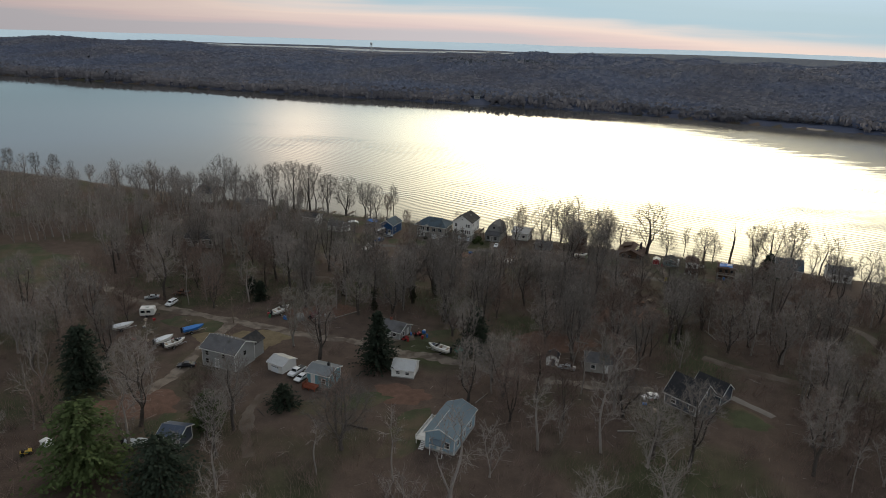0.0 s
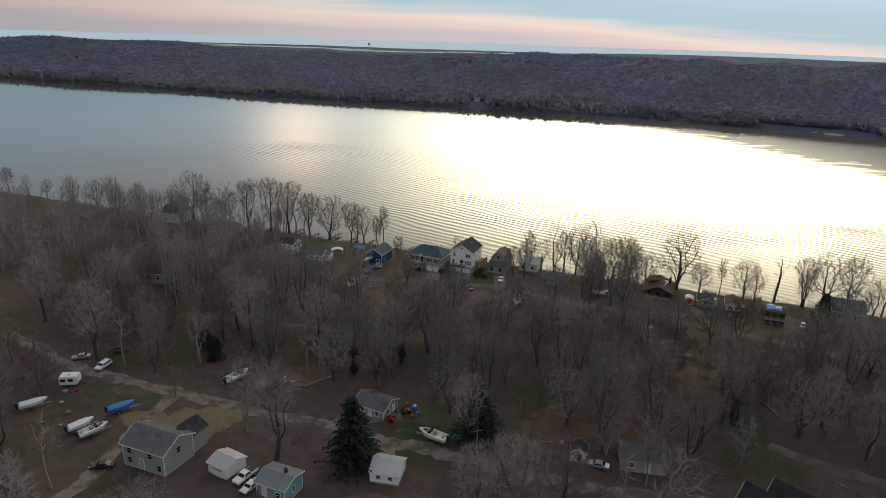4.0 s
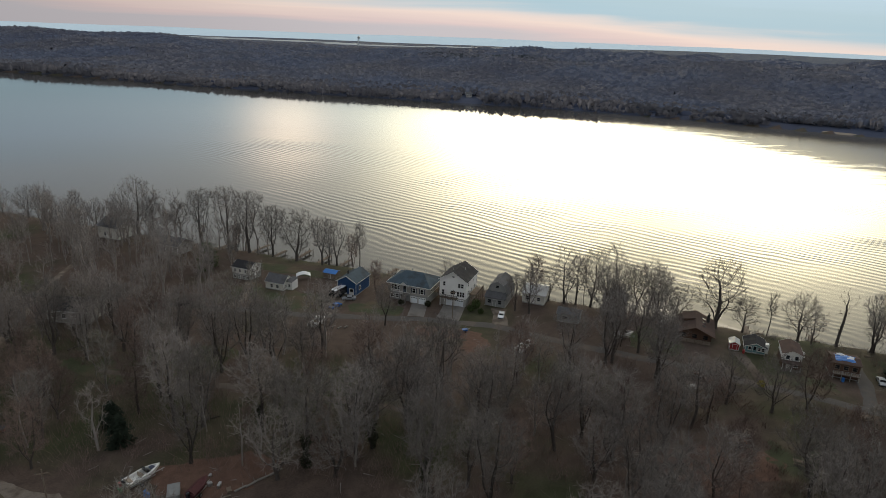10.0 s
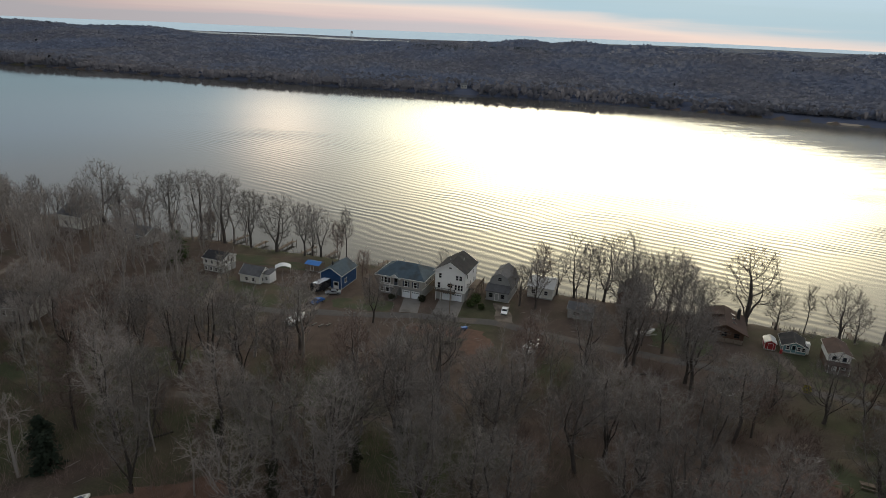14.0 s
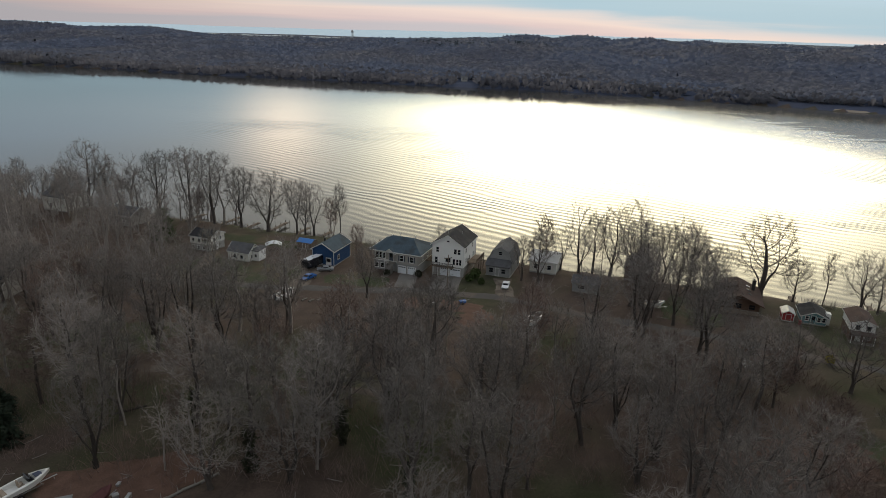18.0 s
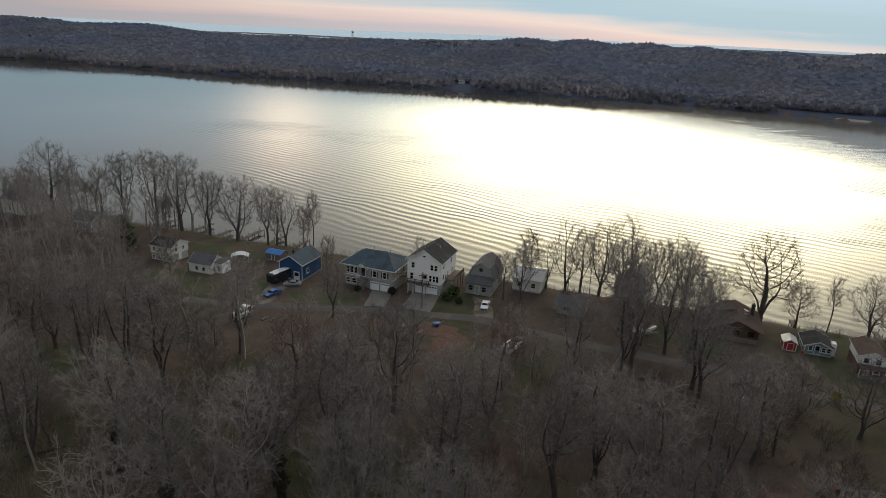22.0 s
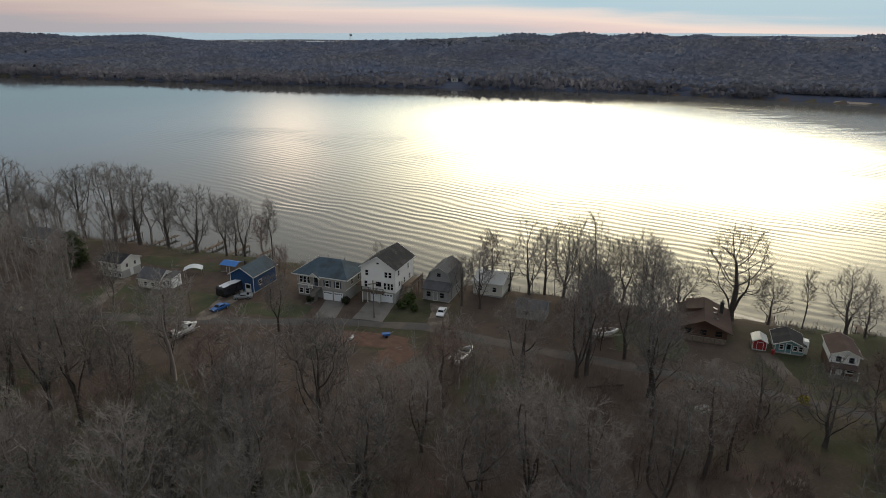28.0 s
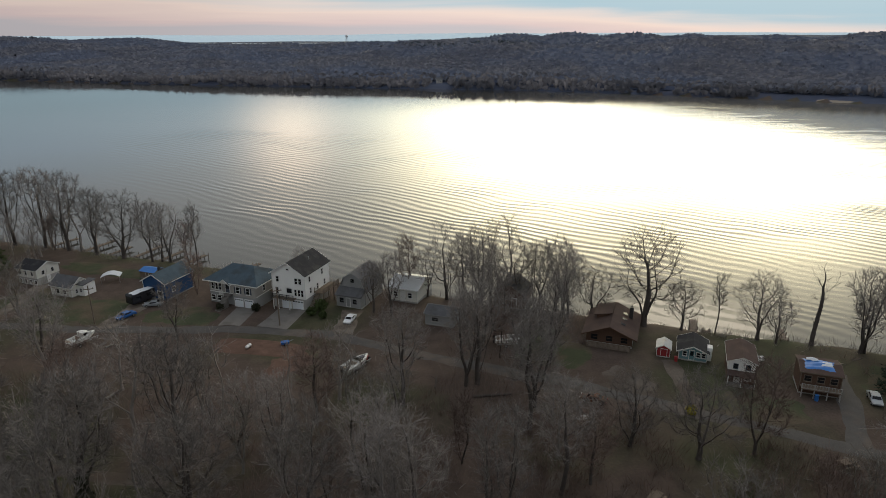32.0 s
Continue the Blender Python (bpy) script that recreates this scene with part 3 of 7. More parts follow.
def grow_tree(rng, height, radius, base, trunk_r, points, shape="round", leaders=1, lean=0.04, wander=0.09, lift=0.08, step=0.85, tip_r=0.022):
    """Grows one bare tree towards its crown points: the joints, each joint's parent, the radius at each joint."""
    P, par = [np.array([0.0, 0.0, -0.4])], [-1]
    d = unit_rows(np.array([rng.normal(0, lean), rng.normal(0, lean), 1.0]))
    n0 = max(2, int(height * base * 0.92 / 1.1))
    for _ in range(n0):
        d = unit_rows(d + rng.normal(0, 0.05, 3) + (0, 0, 0.04))
        P.append(P[-1] + d * height * base * 0.92 / n0)
        par.append(len(P) - 2)
    fork, az0 = len(P) - 1, rng.random() * 6.28
    for k in range(leaders if leaders > 1 else 0):
        az, ang = az0 + 6.2832 * k / leaders + rng.normal(0, 0.3), rng.uniform(0.28, 0.55)
        at = fork - int(rng.integers(0, min(3, fork)))
        e = np.array([math.cos(az) * math.sin(ang), math.sin(az) * math.sin(ang), math.cos(ang)])
        for _ in range(int(rng.integers(3, 6))):
            e = unit_rows(e + rng.normal(0, 0.12, 3) + (0, 0, 0.12))
            P.append(P[at] + e * step * 1.15)
            par.append(at)
            at = len(P) - 1
    P, par = np.array(P), np.array(par)
    A_ = crown_points(rng, points, height, radius, base, shape)
    near, who = np.full(len(A_), 1e9), np.zeros(len(A_), int)
    kids = np.zeros(len(P) + points * 14, int)
    lo = 1
    for _ in range(64):
        dist = np.linalg.norm(A_[:, None, :] - P[None, lo:, :], axis=2)
        best = dist.argmin(1)
        dmin = dist[np.arange(len(A_)), best]
        better = dmin < near
        near[better], who[better] = dmin[better], best[better] + lo
        live = near > step * 1.05
        A_, near, who = A_[live], near[live], who[live]
        if len(A_) < 3:
            break
        pull = np.zeros((len(P), 3))
        np.add.at(pull, who, unit_rows(A_ - P[who]) * rng.exponential(1.0, (len(A_), 1)) ** 1.5)
        idx = np.unique(who)
        idx = idx[kids[idx] < 5]
        if len(idx) == 0:
            break
        go = unit_rows(unit_rows(pull[idx]) + rng.normal(0, wander, (len(idx), 3)) + (0, 0, lift))
        kids[idx] += 1
        lo = len(P)
        P, par = np.concatenate([P, P[idx] + go * step]), np.concatenate([par, idx])
    tips = np.zeros(len(P))
    has = np.zeros(len(P), bool)
    has[par[1:]] = True
    tips[~has] = 1
    for i in range(len(P) - 1, 0, -1):
        tips[par[i]] += tips[i]
    for _ in range(4):
        # the limbs ease between their neighbours
        mid, wt_ = np.zeros((len(P), 3)), np.zeros(len(P))
        np.add.at(mid, par[1:], P[1:] * tips[1:, None])
        np.add.at(wt_, par[1:], tips[1:])
        mv = has.copy()
        mv[0] = False
        P[mv] = 0.5 * P[mv] + 0.25 * P[par[mv]] + 0.25 * mid[mv] / wt_[mv][:, None]
    e = math.log(trunk_r / tip_r) / math.log(max(tips[0], 2))
    r = tip_r * np.maximum(tips, 1) ** e
    r[0] *= 1.35
    return P, par, r


def limb_arrays(P, par, r, pick, sides):
    """Tapered round limbs for the picked joints."""
    Vs, Fs = [], []
    idx = np.nonzero(pick)[0]
    for k, lo, hi in sides:
        i = idx[(r[idx] >= lo) & (r[idx] < hi)]
        if len(i) == 0:
            continue
        p, q = P[par[i]], P[i]
        d = unit_rows(q - p)
        a = unit_rows(np.cross(d, np.where(np.abs(d[:, 2:]) > 0.9, np.array([[0.31, 0.77, 0.2]]), np.array([[0.0, 0, 1.0]]))))
        b = np.cross(d, a)
        ra = np.minimum(r[par[i]], r[i] * 1.35)
        ang = 6.2832 * np.arange(k) / k
        rim = a[:, None, :] * np.cos(ang)[None, :, None] + b[:, None, :] * np.sin(ang)[None, :, None]
        V = np.concatenate([p[:, None, :] + rim * ra[:, None, None], q[:, None, :] + rim * r[i][:, None, None]], 1).reshape(-1, 3)
        u = np.arange(k)
        w = (u + 1) % k
        tri = np.concatenate([np.stack([u, w, w + k], 1), np.stack([u, w + k, u + k], 1)])
        Fs.append((np.arange(len(i))[:, None, None] * 2 * k + tri[None]).reshape(-1, 3))
        Vs.append(V)
    return joined(Vs, Fs)


def twig_arrays(rng, P, par, r, thin, each, subs, length, width):
    """Fine twigs as slivers along the thin limbs, with smaller ones along each."""
    i = np.repeat(np.nonzero((r < thin) & (par >= 0))[0], each)
    p, q = P[par[i]], P[i]
    d = unit_rows(q - p)
    st = p + (q - p) * rng.random((len(i), 1))
    go = unit_rows(d * 0.9 + rng.normal(0, 0.5, (len(i), 3)) + (0, 0, 0.22))
    ln = length * rng.uniform(0.5, 1.25, (len(i), 1))
    starts, ends, ws = [st], [st + go * ln], [np.full((len(i), 1), width)]
    for _ in range(subs):
        s2 = st + go * ln * rng.uniform(0.2, 0.85, (len(i), 1))
        g2 = unit_rows(go * 0.8 + rng.normal(0, 0.5, (len(i), 3)) + (0, 0, 0.1))
        starts.append(s2), ends.append(s2 + g2 * ln * rng.uniform(0.35, 0.65, (len(i), 1))), ws.append(np.full((len(i), 1), width * 0.75))
    st, en, w = np.concatenate(starts), np.concatenate(ends), np.concatenate(ws)
    side = unit_rows(np.cross(en - st, rng.normal(0, 1, st.shape))) * w
    V = np.stack([st - side, st + side, en], 1).reshape(-1, 3)
    return V, np.arange(len(V)).reshape(-1, 3)


def joined(Vs, Fs):
    out, n = [], 0
    for V, F in zip(Vs, Fs):
        out.append(F + n)
        n += len(V)
    return np.concatenate(Vs), np.concatenate(out)


rng = np.random.default_rng(7)
KINDS, LIGHT, TALL = {}, {}, {}
ROUND = ((6, 0.16, 9.0), (4, 0.06, 0.16), (3, 0.0, 0.06))


def tree_kind(key, count, trunk_mat, twig_mat, each=3, subs=3, length=1.7, width=0.032, light=0, **shape):
    """A few grown trees of one kind, and thinner ones of it for the joined wood."""
    KINDS[key], LIGHT[key], TALL[key] = [], [], shape["height"]
    for i in range(count):
        P, par, r = grow_tree(rng, **shape)
        heavy = r > 0.085
        heavy[0] = False
        rest = ~heavy
        rest[0] = False
        trunk_me = array_mesh("trunk", *limb_arrays(P, par, r, heavy, ROUND))
        trunk_me.materials.append(M[trunk_mat])
        cv, cf = limb_arrays(P, par, r, rest, ROUND)
        wv_, wf_ = twig_arrays(rng, P, par, r, 0.06, each, subs, length, width)
        cv, cf = joined([cv, wv_], [cf, wf_])
        crown_me = array_mesh("crown", cv, cf)
        crown_me.materials.append(M[twig_mat])
        KINDS[key].append((trunk_me, crown_me))
    for i in range(light):
        small = dict(shape, points=max(50, shape["points"] // 3), step=shape["step"] * 1.8)
        P, par, r = grow_tree(rng, **small)
        every = np.ones(len(P), bool)
        every[0] = False
        V, F = limb_arrays(P, par, r, every, ((4, 0.16, 9.0), (3, 0.0, 0.16)))
        tv, tf = twig_arrays(rng, P, par, r, 0.08, 4, 2, length * 1.2, width * 1.4)
        LIGHT[key].append(joined([V, tv], [F, tf]))


tree_kind("tall", 6, "bark", "twigs", height=19.0, radius=5.6, base=0.36, trunk_r=0.36, points=380, step=0.7, shape="round", leaders=2, light=3, each=4)
tree_kind("broad", 3, "bark", "twigs", height=16.0, radius=7.2, base=0.24, trunk_r=0.46, points=520, step=0.75, shape="round", leaders=3, each=3, subs=2)
tree_kind("oak", 1, "bark", "bark", height=18.0, radius=8.3, base=0.26, trunk_r=0.62, points=700, step=0.75, shape="round", leaders=3, lift=0.02, wander=0.16, each=2, subs=2)
tree_kind("vase", 5, "bark", "twigs", height=18.5, radius=6.6, base=0.26, trunk_r=0.42, points=420, step=0.7, shape="vase", leaders=3, wander=0.12, light=3, each=4)
tree_kind("fan", 5, "bark", "twigs", height=17.0, radius=5.2, base=0.20, trunk_r=0.34, points=320, step=0.65, shape="round", leaders=3, each=2, subs=2)
tree_kind("maple", 3, "bark", "twigs_red", height=15.0, radius=4.6, base=0.26, trunk_r=0.27, points=330, step=0.65, shape="round", leaders=3, each=4, light=3)
tree_kind("pole", 4, "bark", "twigs", height=15.0, radius=2.4, base=0.42, trunk_r=0.17, points=170, step=0.65, shape="round", lift=0.2, light=4, each=4)
tree_kind("young", 4, "bark", "twigs_red", height=10.0, radius=2.8, base=0.18, trunk_r=0.13, points=190, step=0.55, shape="vase", leaders=3, lift=0.2, light=3, each=4)
tree_kind("snag", 1, "bark", "bark", height=16.0, radius=3.6, base=0.34, trunk_r=0.40, points=70, step=0.8, shape="vase", leaders=2, wander=0.2, each=1, subs=1)
tree_kind("sycamore", 3, "bark_pale", "bark_pale", height=15.0, radius=5.2, base=0.26, trunk_r=0.28, points=340, step=0.7, shape="vase", leaders=3, wander=0.14, each=3)

TREE_LABEL = {"maple": "bare maple with a haze of reddish twigs", "snag": "half-broken bare tree with few limbs", "oak": "round-crowned bare oak", "tall": "tall bare tree with grey-brown bark", "broad": "broad bare oak with heavy dark limbs", "vase": "bare tree with many upright limbs",
              "fan": "bare river-bank tree with a wide fan of fine twigs", "pole": "slim straight bare forest tree", "young": "slender bare young tree with reddish twigs", "sycamore": "bare sycamore with pale whitish limbs"}


def tree(kind, x, y, size=1.0, turn=None, which=None, label=""):
    ks = KINDS[kind]
    meshes = ks[(which if which is not None else int(rng.integers(len(ks)))) % len(ks)]
    ob = thing("tree", x, y, rng.random() * 360 if turn is None else turn, float(ground_z(x, y)) - 0.12, label or TREE_LABEL[kind], "tree", "bare trees")
    ob.scale = (size, size, size)
    for nm, me in zip(("trunk", "crown"), meshes):
        part(nm, me, None, ob)
    return ob


# clearings: roads, yards and houses that no tree may stand on: x, y, radius
CLEAR = [(97, 197, 7), (92, 192, 4), (83, 199, 5), (-57, 79, 10), (-46, 79, 8), (-66, 88, 6), (-126, 172, 12), (-148, 196, 14), (52, 110, 8), (61, 113, 8), (67, 117, 5), (50, 103, 6), (36, 125, 3), (-73, 109, 7), (-140, 182, 10), (5, 244, 9), (-7, 246, 10), (-24, 250, 9), (18, 243, 6), (30, 245, 6), (-45, 250, 9), (-57, 257, 8), (68, 226, 7), (79, 218, 5), (84, 210, 6), (94, 207, 7),
         (-48, 132, 9), (-36, 128, 5), (-25, 124, 7), (-8, 127, 6), (-13, 150, 6), (3, 105, 10), (58, 122, 9), (-47, 97, 6), (26, 136, 4), (-93, 224, 9), (-62, 143, 8),
         (-42, 160, 6), (-76, 156, 7), (0, 142, 5), (22, 213, 5), (-28, 223, 5), (48, 222, 4), (57, 175, 7), (58, 200, 5), (-110, 250, 8), (-140, 195, 24), (75, 219, 4), (48, 240, 5),
         (-46, 146, 7), (2, 220, 8), (8, 222, 5), (18, 232, 5), (-33, 242, 9), (88, 195, 6), (60, 188, 5), (-30, 232, 5), (105, 208, 4), (84, 203, 7), (82, 196, 6), (78, 211, 6), (92, 199, 6), (70, 214, 6), (62, 214, 5), (-24, 238, 6), (-8, 235, 6), (6, 233, 6), (-40, 236, 7), (100, 200, 6), (-48, 121, 7), (-34, 119, 7), (-25, 115, 5), (-8, 119, 6), (-64, 133, 7), (-76, 148, 6), (-12, 142, 5), (2, 134, 5), (56, 113, 6), (-43, 152, 6), (4, 97, 6), (76, 203, 6), (72, 196, 6), (88, 204, 6), (67, 215, 6), (58, 211, 5), (55, 204, 5), (60, 218, 5), (57, 197, 5), (80, 230, 5), (74, 231, 6), (68, 180, 5), (72, 188, 5), (64, 172, 4), (4, 208, 6), (12, 206, 6), (10, 196, 5), (-4, 214, 6), (-8, 206, 5)]
ROADS = {
    "lake": [(-110, 236), (-75, 233), (-52, 231.2), (-34, 230), (-17, 229.6), (0, 228.8), (15, 227.2), (31, 220), (49, 211.6), (58, 208.6), (72, 201), (92, 190), (120, 178)],
    "middle": [(-70, 196), (-38, 190.8), (-21, 187.8), (4, 184.2)],
    "dirt": [(-120, 185), (-96, 173), (-86, 166), (-72, 160), (-55.5, 154.3), (-43.5, 150.6), (-33, 147.2), (-23, 145.5), (-10, 140), (1, 136.8), (16, 131.3), (30, 127), (48, 126)],
    "right": [(64, 143), (70, 138.5), (85, 129.5), (104, 132), (112, 146), (115, 160), (108, 176), (98, 188)],
}


def road_points(pts, step=2.0):
    pts = np.array(pts, float)
    d = np.concatenate([[0], np.cumsum(np.linalg.norm(np.diff(pts, axis=0), axis=1))])
    s = np.arange(0, d[-1], step)
    out = np.stack([np.interp(s, d, pts[:, 0]), np.interp(s, d, pts[:, 1])], 1)
    for _ in range(3):
        out[1:-1] = (out[:-2] + 2 * out[1:-1] + out[2:]) / 4
    return out


ROAD_XY = np.concatenate([road_points(p) for p in ROADS.values()])


def is_clear(x, y, slack=0.0):
    if any((x - a) ** 2 + (y - b) ** 2 < (r + slack) ** 2 for a, b, r in CLEAR):
        return False
    if (np.abs(ROAD_XY - (x, y)).sum(1) < 4.2 + slack).any():
        return False
    return near_shore(x) - y > 5


def open_ground(x, y):
    """How thin the wood stands: 1 is open yard, 0 deep wood."""
    yard = smooth(-70, -50, x) * smooth(46, 34, x) * smooth(204, 213, y)
    yard = max(yard, 0.8 * smooth(-85, -70, x) * smooth(20, 0, x) * smooth(98, 110, y) * smooth(168, 158, y))
    yard = max(yard, 0.35 * smooth(38, 46, x) * smooth(80, 70, x) * smooth(160, 168, y) * smooth(190, 182, y))
    yard = max(yard, 0.86 * smooth(60, 68, x) * smooth(186, 194, y))
    return yard


# the trees along the bank: kind, x, y, height
BANK = [("broad", -107, 296, 20.7), ("tall", -101.5, 295, 15.5), ("fan", -114, 297, 12.6), ("young", -95, 292, 11), ("tall", -90, 291, 15), ("vase", -80.5, 285.5, 20.5), ("vase", -71, 283.5, 22),
        ("vase", -62.7, 280, 21.5), ("young", -67, 281, 10), ("vase", -54, 277.5, 17.8), ("broad", -45.5, 274.5, 17.5), ("tall", -36.5, 271, 15.8), ("fan", -31.5, 270, 15.6), ("fan", -34.2, 271.5, 14), ("pole", -23.8, 267.3, 15.4), ("young", -26, 267.8, 11),
        ("fan", -125, 301, 12), ("tall", -134, 304, 14), ("broad", -157.8, 313.3, 12.5), ("fan", -147, 309, 12), ("fan", -170, 317, 11), ("tall", -186, 323, 9.5), ("tall", -210, 332, 12.5), ("fan", -198, 327, 10), ("tall", -222, 335, 12.5), ("tall", -241, 342, 13), ("fan", -232, 340, 11), ("fan", -255, 347, 12),
        ("young", 29.3, 246.7, 13.2), ("fan", 33.5, 247, 11), ("fan", 37.6, 245, 17.4), ("tall", 41, 245, 15), ("fan", 44.6, 242.6, 17.7), ("fan", 49.4, 242, 19.2), ("fan", 53, 241.5, 15), ("tall", 56.3, 239.5, 14.7), ("fan", 59.6, 238.3, 16.2),
        ("tall", 62.1, 237.5, 13.4), ("broad", 66.6, 234, 11.4), ("broad", 82, 229.5, 10), ("pole", 87.8, 228, 11.8), ("broad", 94.3, 225, 13), ("fan", 97, 223.5, 11), ("fan", 110, 219, 13), ("broad", 115.6, 218.5, 17.6), ("vase", 122, 216.3, 17.6), ("fan", 128.2, 214.1, 11), ("fan", 134, 212, 14)]
for kind_, x, y, h in BANK:
    tree(kind_, x, y, h / TALL[kind_])
tree("oak", 75.2, 231.0, 1.06, 40, 0, "large lone bare oak with heavy dark spreading limbs on the bank")
tree("snag", 102.5, 222.0, 1.0, 10, 0, "half-broken bare tree with a bent trunk on the bank")
tree("young", -16.5, 247.5, 0.95, 0, 1, "small rounded brown bare tree between two houses")
tree("fan", 4.0, 257, 0.5, 30, 0, "small rounded bare tree behind the white house")
for x, y, s in ((-36, 141, 1.05), (-52, 226, 0.9), (86, 126, 0.8), (93, 133, 0.7), (-48, 236, 0.8)):
    tree("sycamore", x, y, s)

for x, y, s in ((46.5, 224, 0.8), (50, 214, 0.75), (42.4, 208.6, 0.95), (50.5, 201.9, 0.95), (49, 196, 0.9), (-40.7, 176.4, 0.9), (-11.4, 168.2, 0.95), (11.3, 173.2, 0.9), (33, 171, 0.95), (-11.8, 225, 0.62), (26.5, 236.5, 0.72), (22.8, 238, 0.6)):
    tree("tall" if int(x) % 2 else "vase", x, y, s)
for x, y, s in ((66, 168, 0.85), (70, 189, 0.8), (86, 172, 0.8), (55, 184, 0.75), (92, 182, 0.7), (62, 192, 0.7), (80, 164, 0.9), (70, 160, 0.9)):
    tree("broad" if int(x) % 4 == 2 else "maple", x, y, s)
for x, y, s in ((-18, 176, 0.9), (12, 186, 0.7), (32, 178, 0.75), (-44, 183, 0.9), (52, 190, 0.8), (2, 200, 0.8), (24, 198, 0.75), (-64, 188, 0.9), (-48, 219, 0.85), (36.5, 129.5, 0.7), (77.7, 123.3, 0.7), (82.5, 176, 0.7)):
    tree("sycamore", x, y, s)
count = 0
spots = []
while count < 165:
    x, y = rng.uniform(-120, 128), rng.uniform(96, 236)
    if not is_clear(x, y) or rng.random() < open_ground(x, y) or abs(x - 8) > 0.66 * y + 18:
        continue
    if any((x - a) ** 2 + (y - b) ** 2 < 28 for a, b in spots):
        continue
    spots.append((x, y))
    k = str(rng.choice(["tall", "tall", "vase", "vase", "broad", "young", "maple", "maple"]))
    tree(k, x, y, rng.uniform(0.7, 1.05) * (0.9 if k == "broad" else 1.0))
    count += 1


def wood_stuff(name, places, keys, label, drop=0):
    """Many trees that nobody could count, joined into one mesh."""
    Vs, Fs, n = [], [], 0
    for x, y, s in places:
        ks = LIGHT[keys[int(rng.integers(len(keys)))]]
        a = rng.random() * 6.2832
        c, d = math.cos(a) * s, math.sin(a) * s
        z = float(ground_z(x, y)) - 0.1
        V, F = ks[int(rng.integers(len(ks)))]
        Vs.append(np.stack([V[:, 0] * c - V[:, 1] * d + x, V[:, 0] * d + V[:, 1] * c + y, V[:, 2] * s + z], 1))
        Fs.append(F + n)
        n += len(V)
    me = array_mesh(name, np.concatenate(Vs), np.concatenate(Fs))
    me.materials.append(M["twigs"])
    return tagged(new(name, me), label, "trees", kind="stuff")


places = []
while len(places) < 640:
    x, y = rng.uniform(-230, 215), rng.uniform(70, 310)
    inside = abs(x - 8) < 0.66 * y + 18 and y < 236 and abs(x) < 125
    if not is_clear(x, y) or rng.random() < open_ground(x, y) or (inside and rng.random() < (0.92 if x > 22 and y > 190 else 0.78)) or abs(x) > 0.72 * y + 45:
        continue
    places.append((x, y, rng.uniform(0.6, 1.0)))
extra = 0
while extra < 48:
    x, y = rng.uniform(-175, -63), rng.uniform(205, 290)
    if is_clear(x, y):
        places.append((x, y, rng.uniform(0.5, 0.8)))
        extra += 1
wood_stuff("woodland", places, ["pole", "pole", "pole", "tall", "young", "vase", "maple"], "dense bare winter wood behind the yards")


def brush(name, n, lo, hi, area, mat, label, keep):
    """Low bare shrubs and saplings: many fans of thin stems in one mesh."""
    V, F = [], []
    made = 0
    while made < n:
        x, y = rng.uniform(area[0], area[1]), rng.uniform(area[2], area[3])
        if not is_clear(x, y, -1.0) or not keep(x, y):
            continue
        made += 1
        z, h = float(ground_z(x, y)), rng.uniform(lo, hi)
        for _ in range(16):
            b = np.array([x + rng.normal(0, 0.25 * h), y + rng.normal(0, 0.25 * h), z - 0.05])
            t = b + np.array([rng.normal(0, 0.35 * h), rng.normal(0, 0.35 * h), h * rng.uniform(0.5, 1)])
            w = rng.uniform(0.015, 0.04)
            a = rng.random() * 6.28
            o = np.array([math.cos(a) * w, math.sin(a) * w, 0])
            k = len(V)
            V += [b - o, b + o, t]
            F.append((k, k + 1, k + 2))
    me = array_mesh(name, np.array(V), np.array(F))
    me.materials.append(M[mat])
    return tagged(new(name, me), label, "shrubs", kind="stuff")


brush("undergrowth", 4000, 0.8, 4.6, (-125, 130, 80, 236), "twigs_red", "reddish-brown bare undergrowth between the trees", lambda x, y: rng.random() > open_ground(x, y) * 1.1)
brush("brambles", 900, 0.8, 2.6, (48, 108, 158, 200), "twigs_red", "reddish bare brambles in the clearing", lambda x, y: rng.random() > 0.25)
brush("bank_scrub", 500, 0.8, 2.8, (-170, 130, 210, 330), "twigs", "bare scrub along the river bank", lambda x, y: 3 < near_shore(x) - y < 14)

V, F = [], []
made = 0
while made < 550:
    x, y = rng.uniform(-115, 125), rng.uniform(85, 235)
    if not is_clear(x, y):
        continue
    made += 1
    a, L, w = rng.random() * 6.28, rng.uniform(0.5, 2.6), rng.uniform(0.03, 0.09)
    z = float(ground_z(x, y)) + 0.03
    d, o = np.array([math.cos(a), math.sin(a), rng.normal(0, 0.06)]) * L / 2, np.array([-math.sin(a), math.cos(a), 0]) * w
    p, up = np.array([x, y, z]), np.array([0, 0, 1.6 * w])
    k = len(V)
    V += [p - d - o, p - d + o, p - d + up, p + d - o * 0.5, p + d + o * 0.5, p + d + up * 0.6]
    F += [(k, k + 3, k + 5, k + 2), (k + 1, k + 2, k + 5, k + 4), (k, k + 1, k + 4, k + 3)]
me = array_mesh("fallen_branches", np.array(V), np.array(F))
me.materials.append(M["twigs"])
tagged(new("fallen_branches", me), "pale fallen branches strewn over leaf litter", "branches", kind="stuff")

# ---- far bank ----


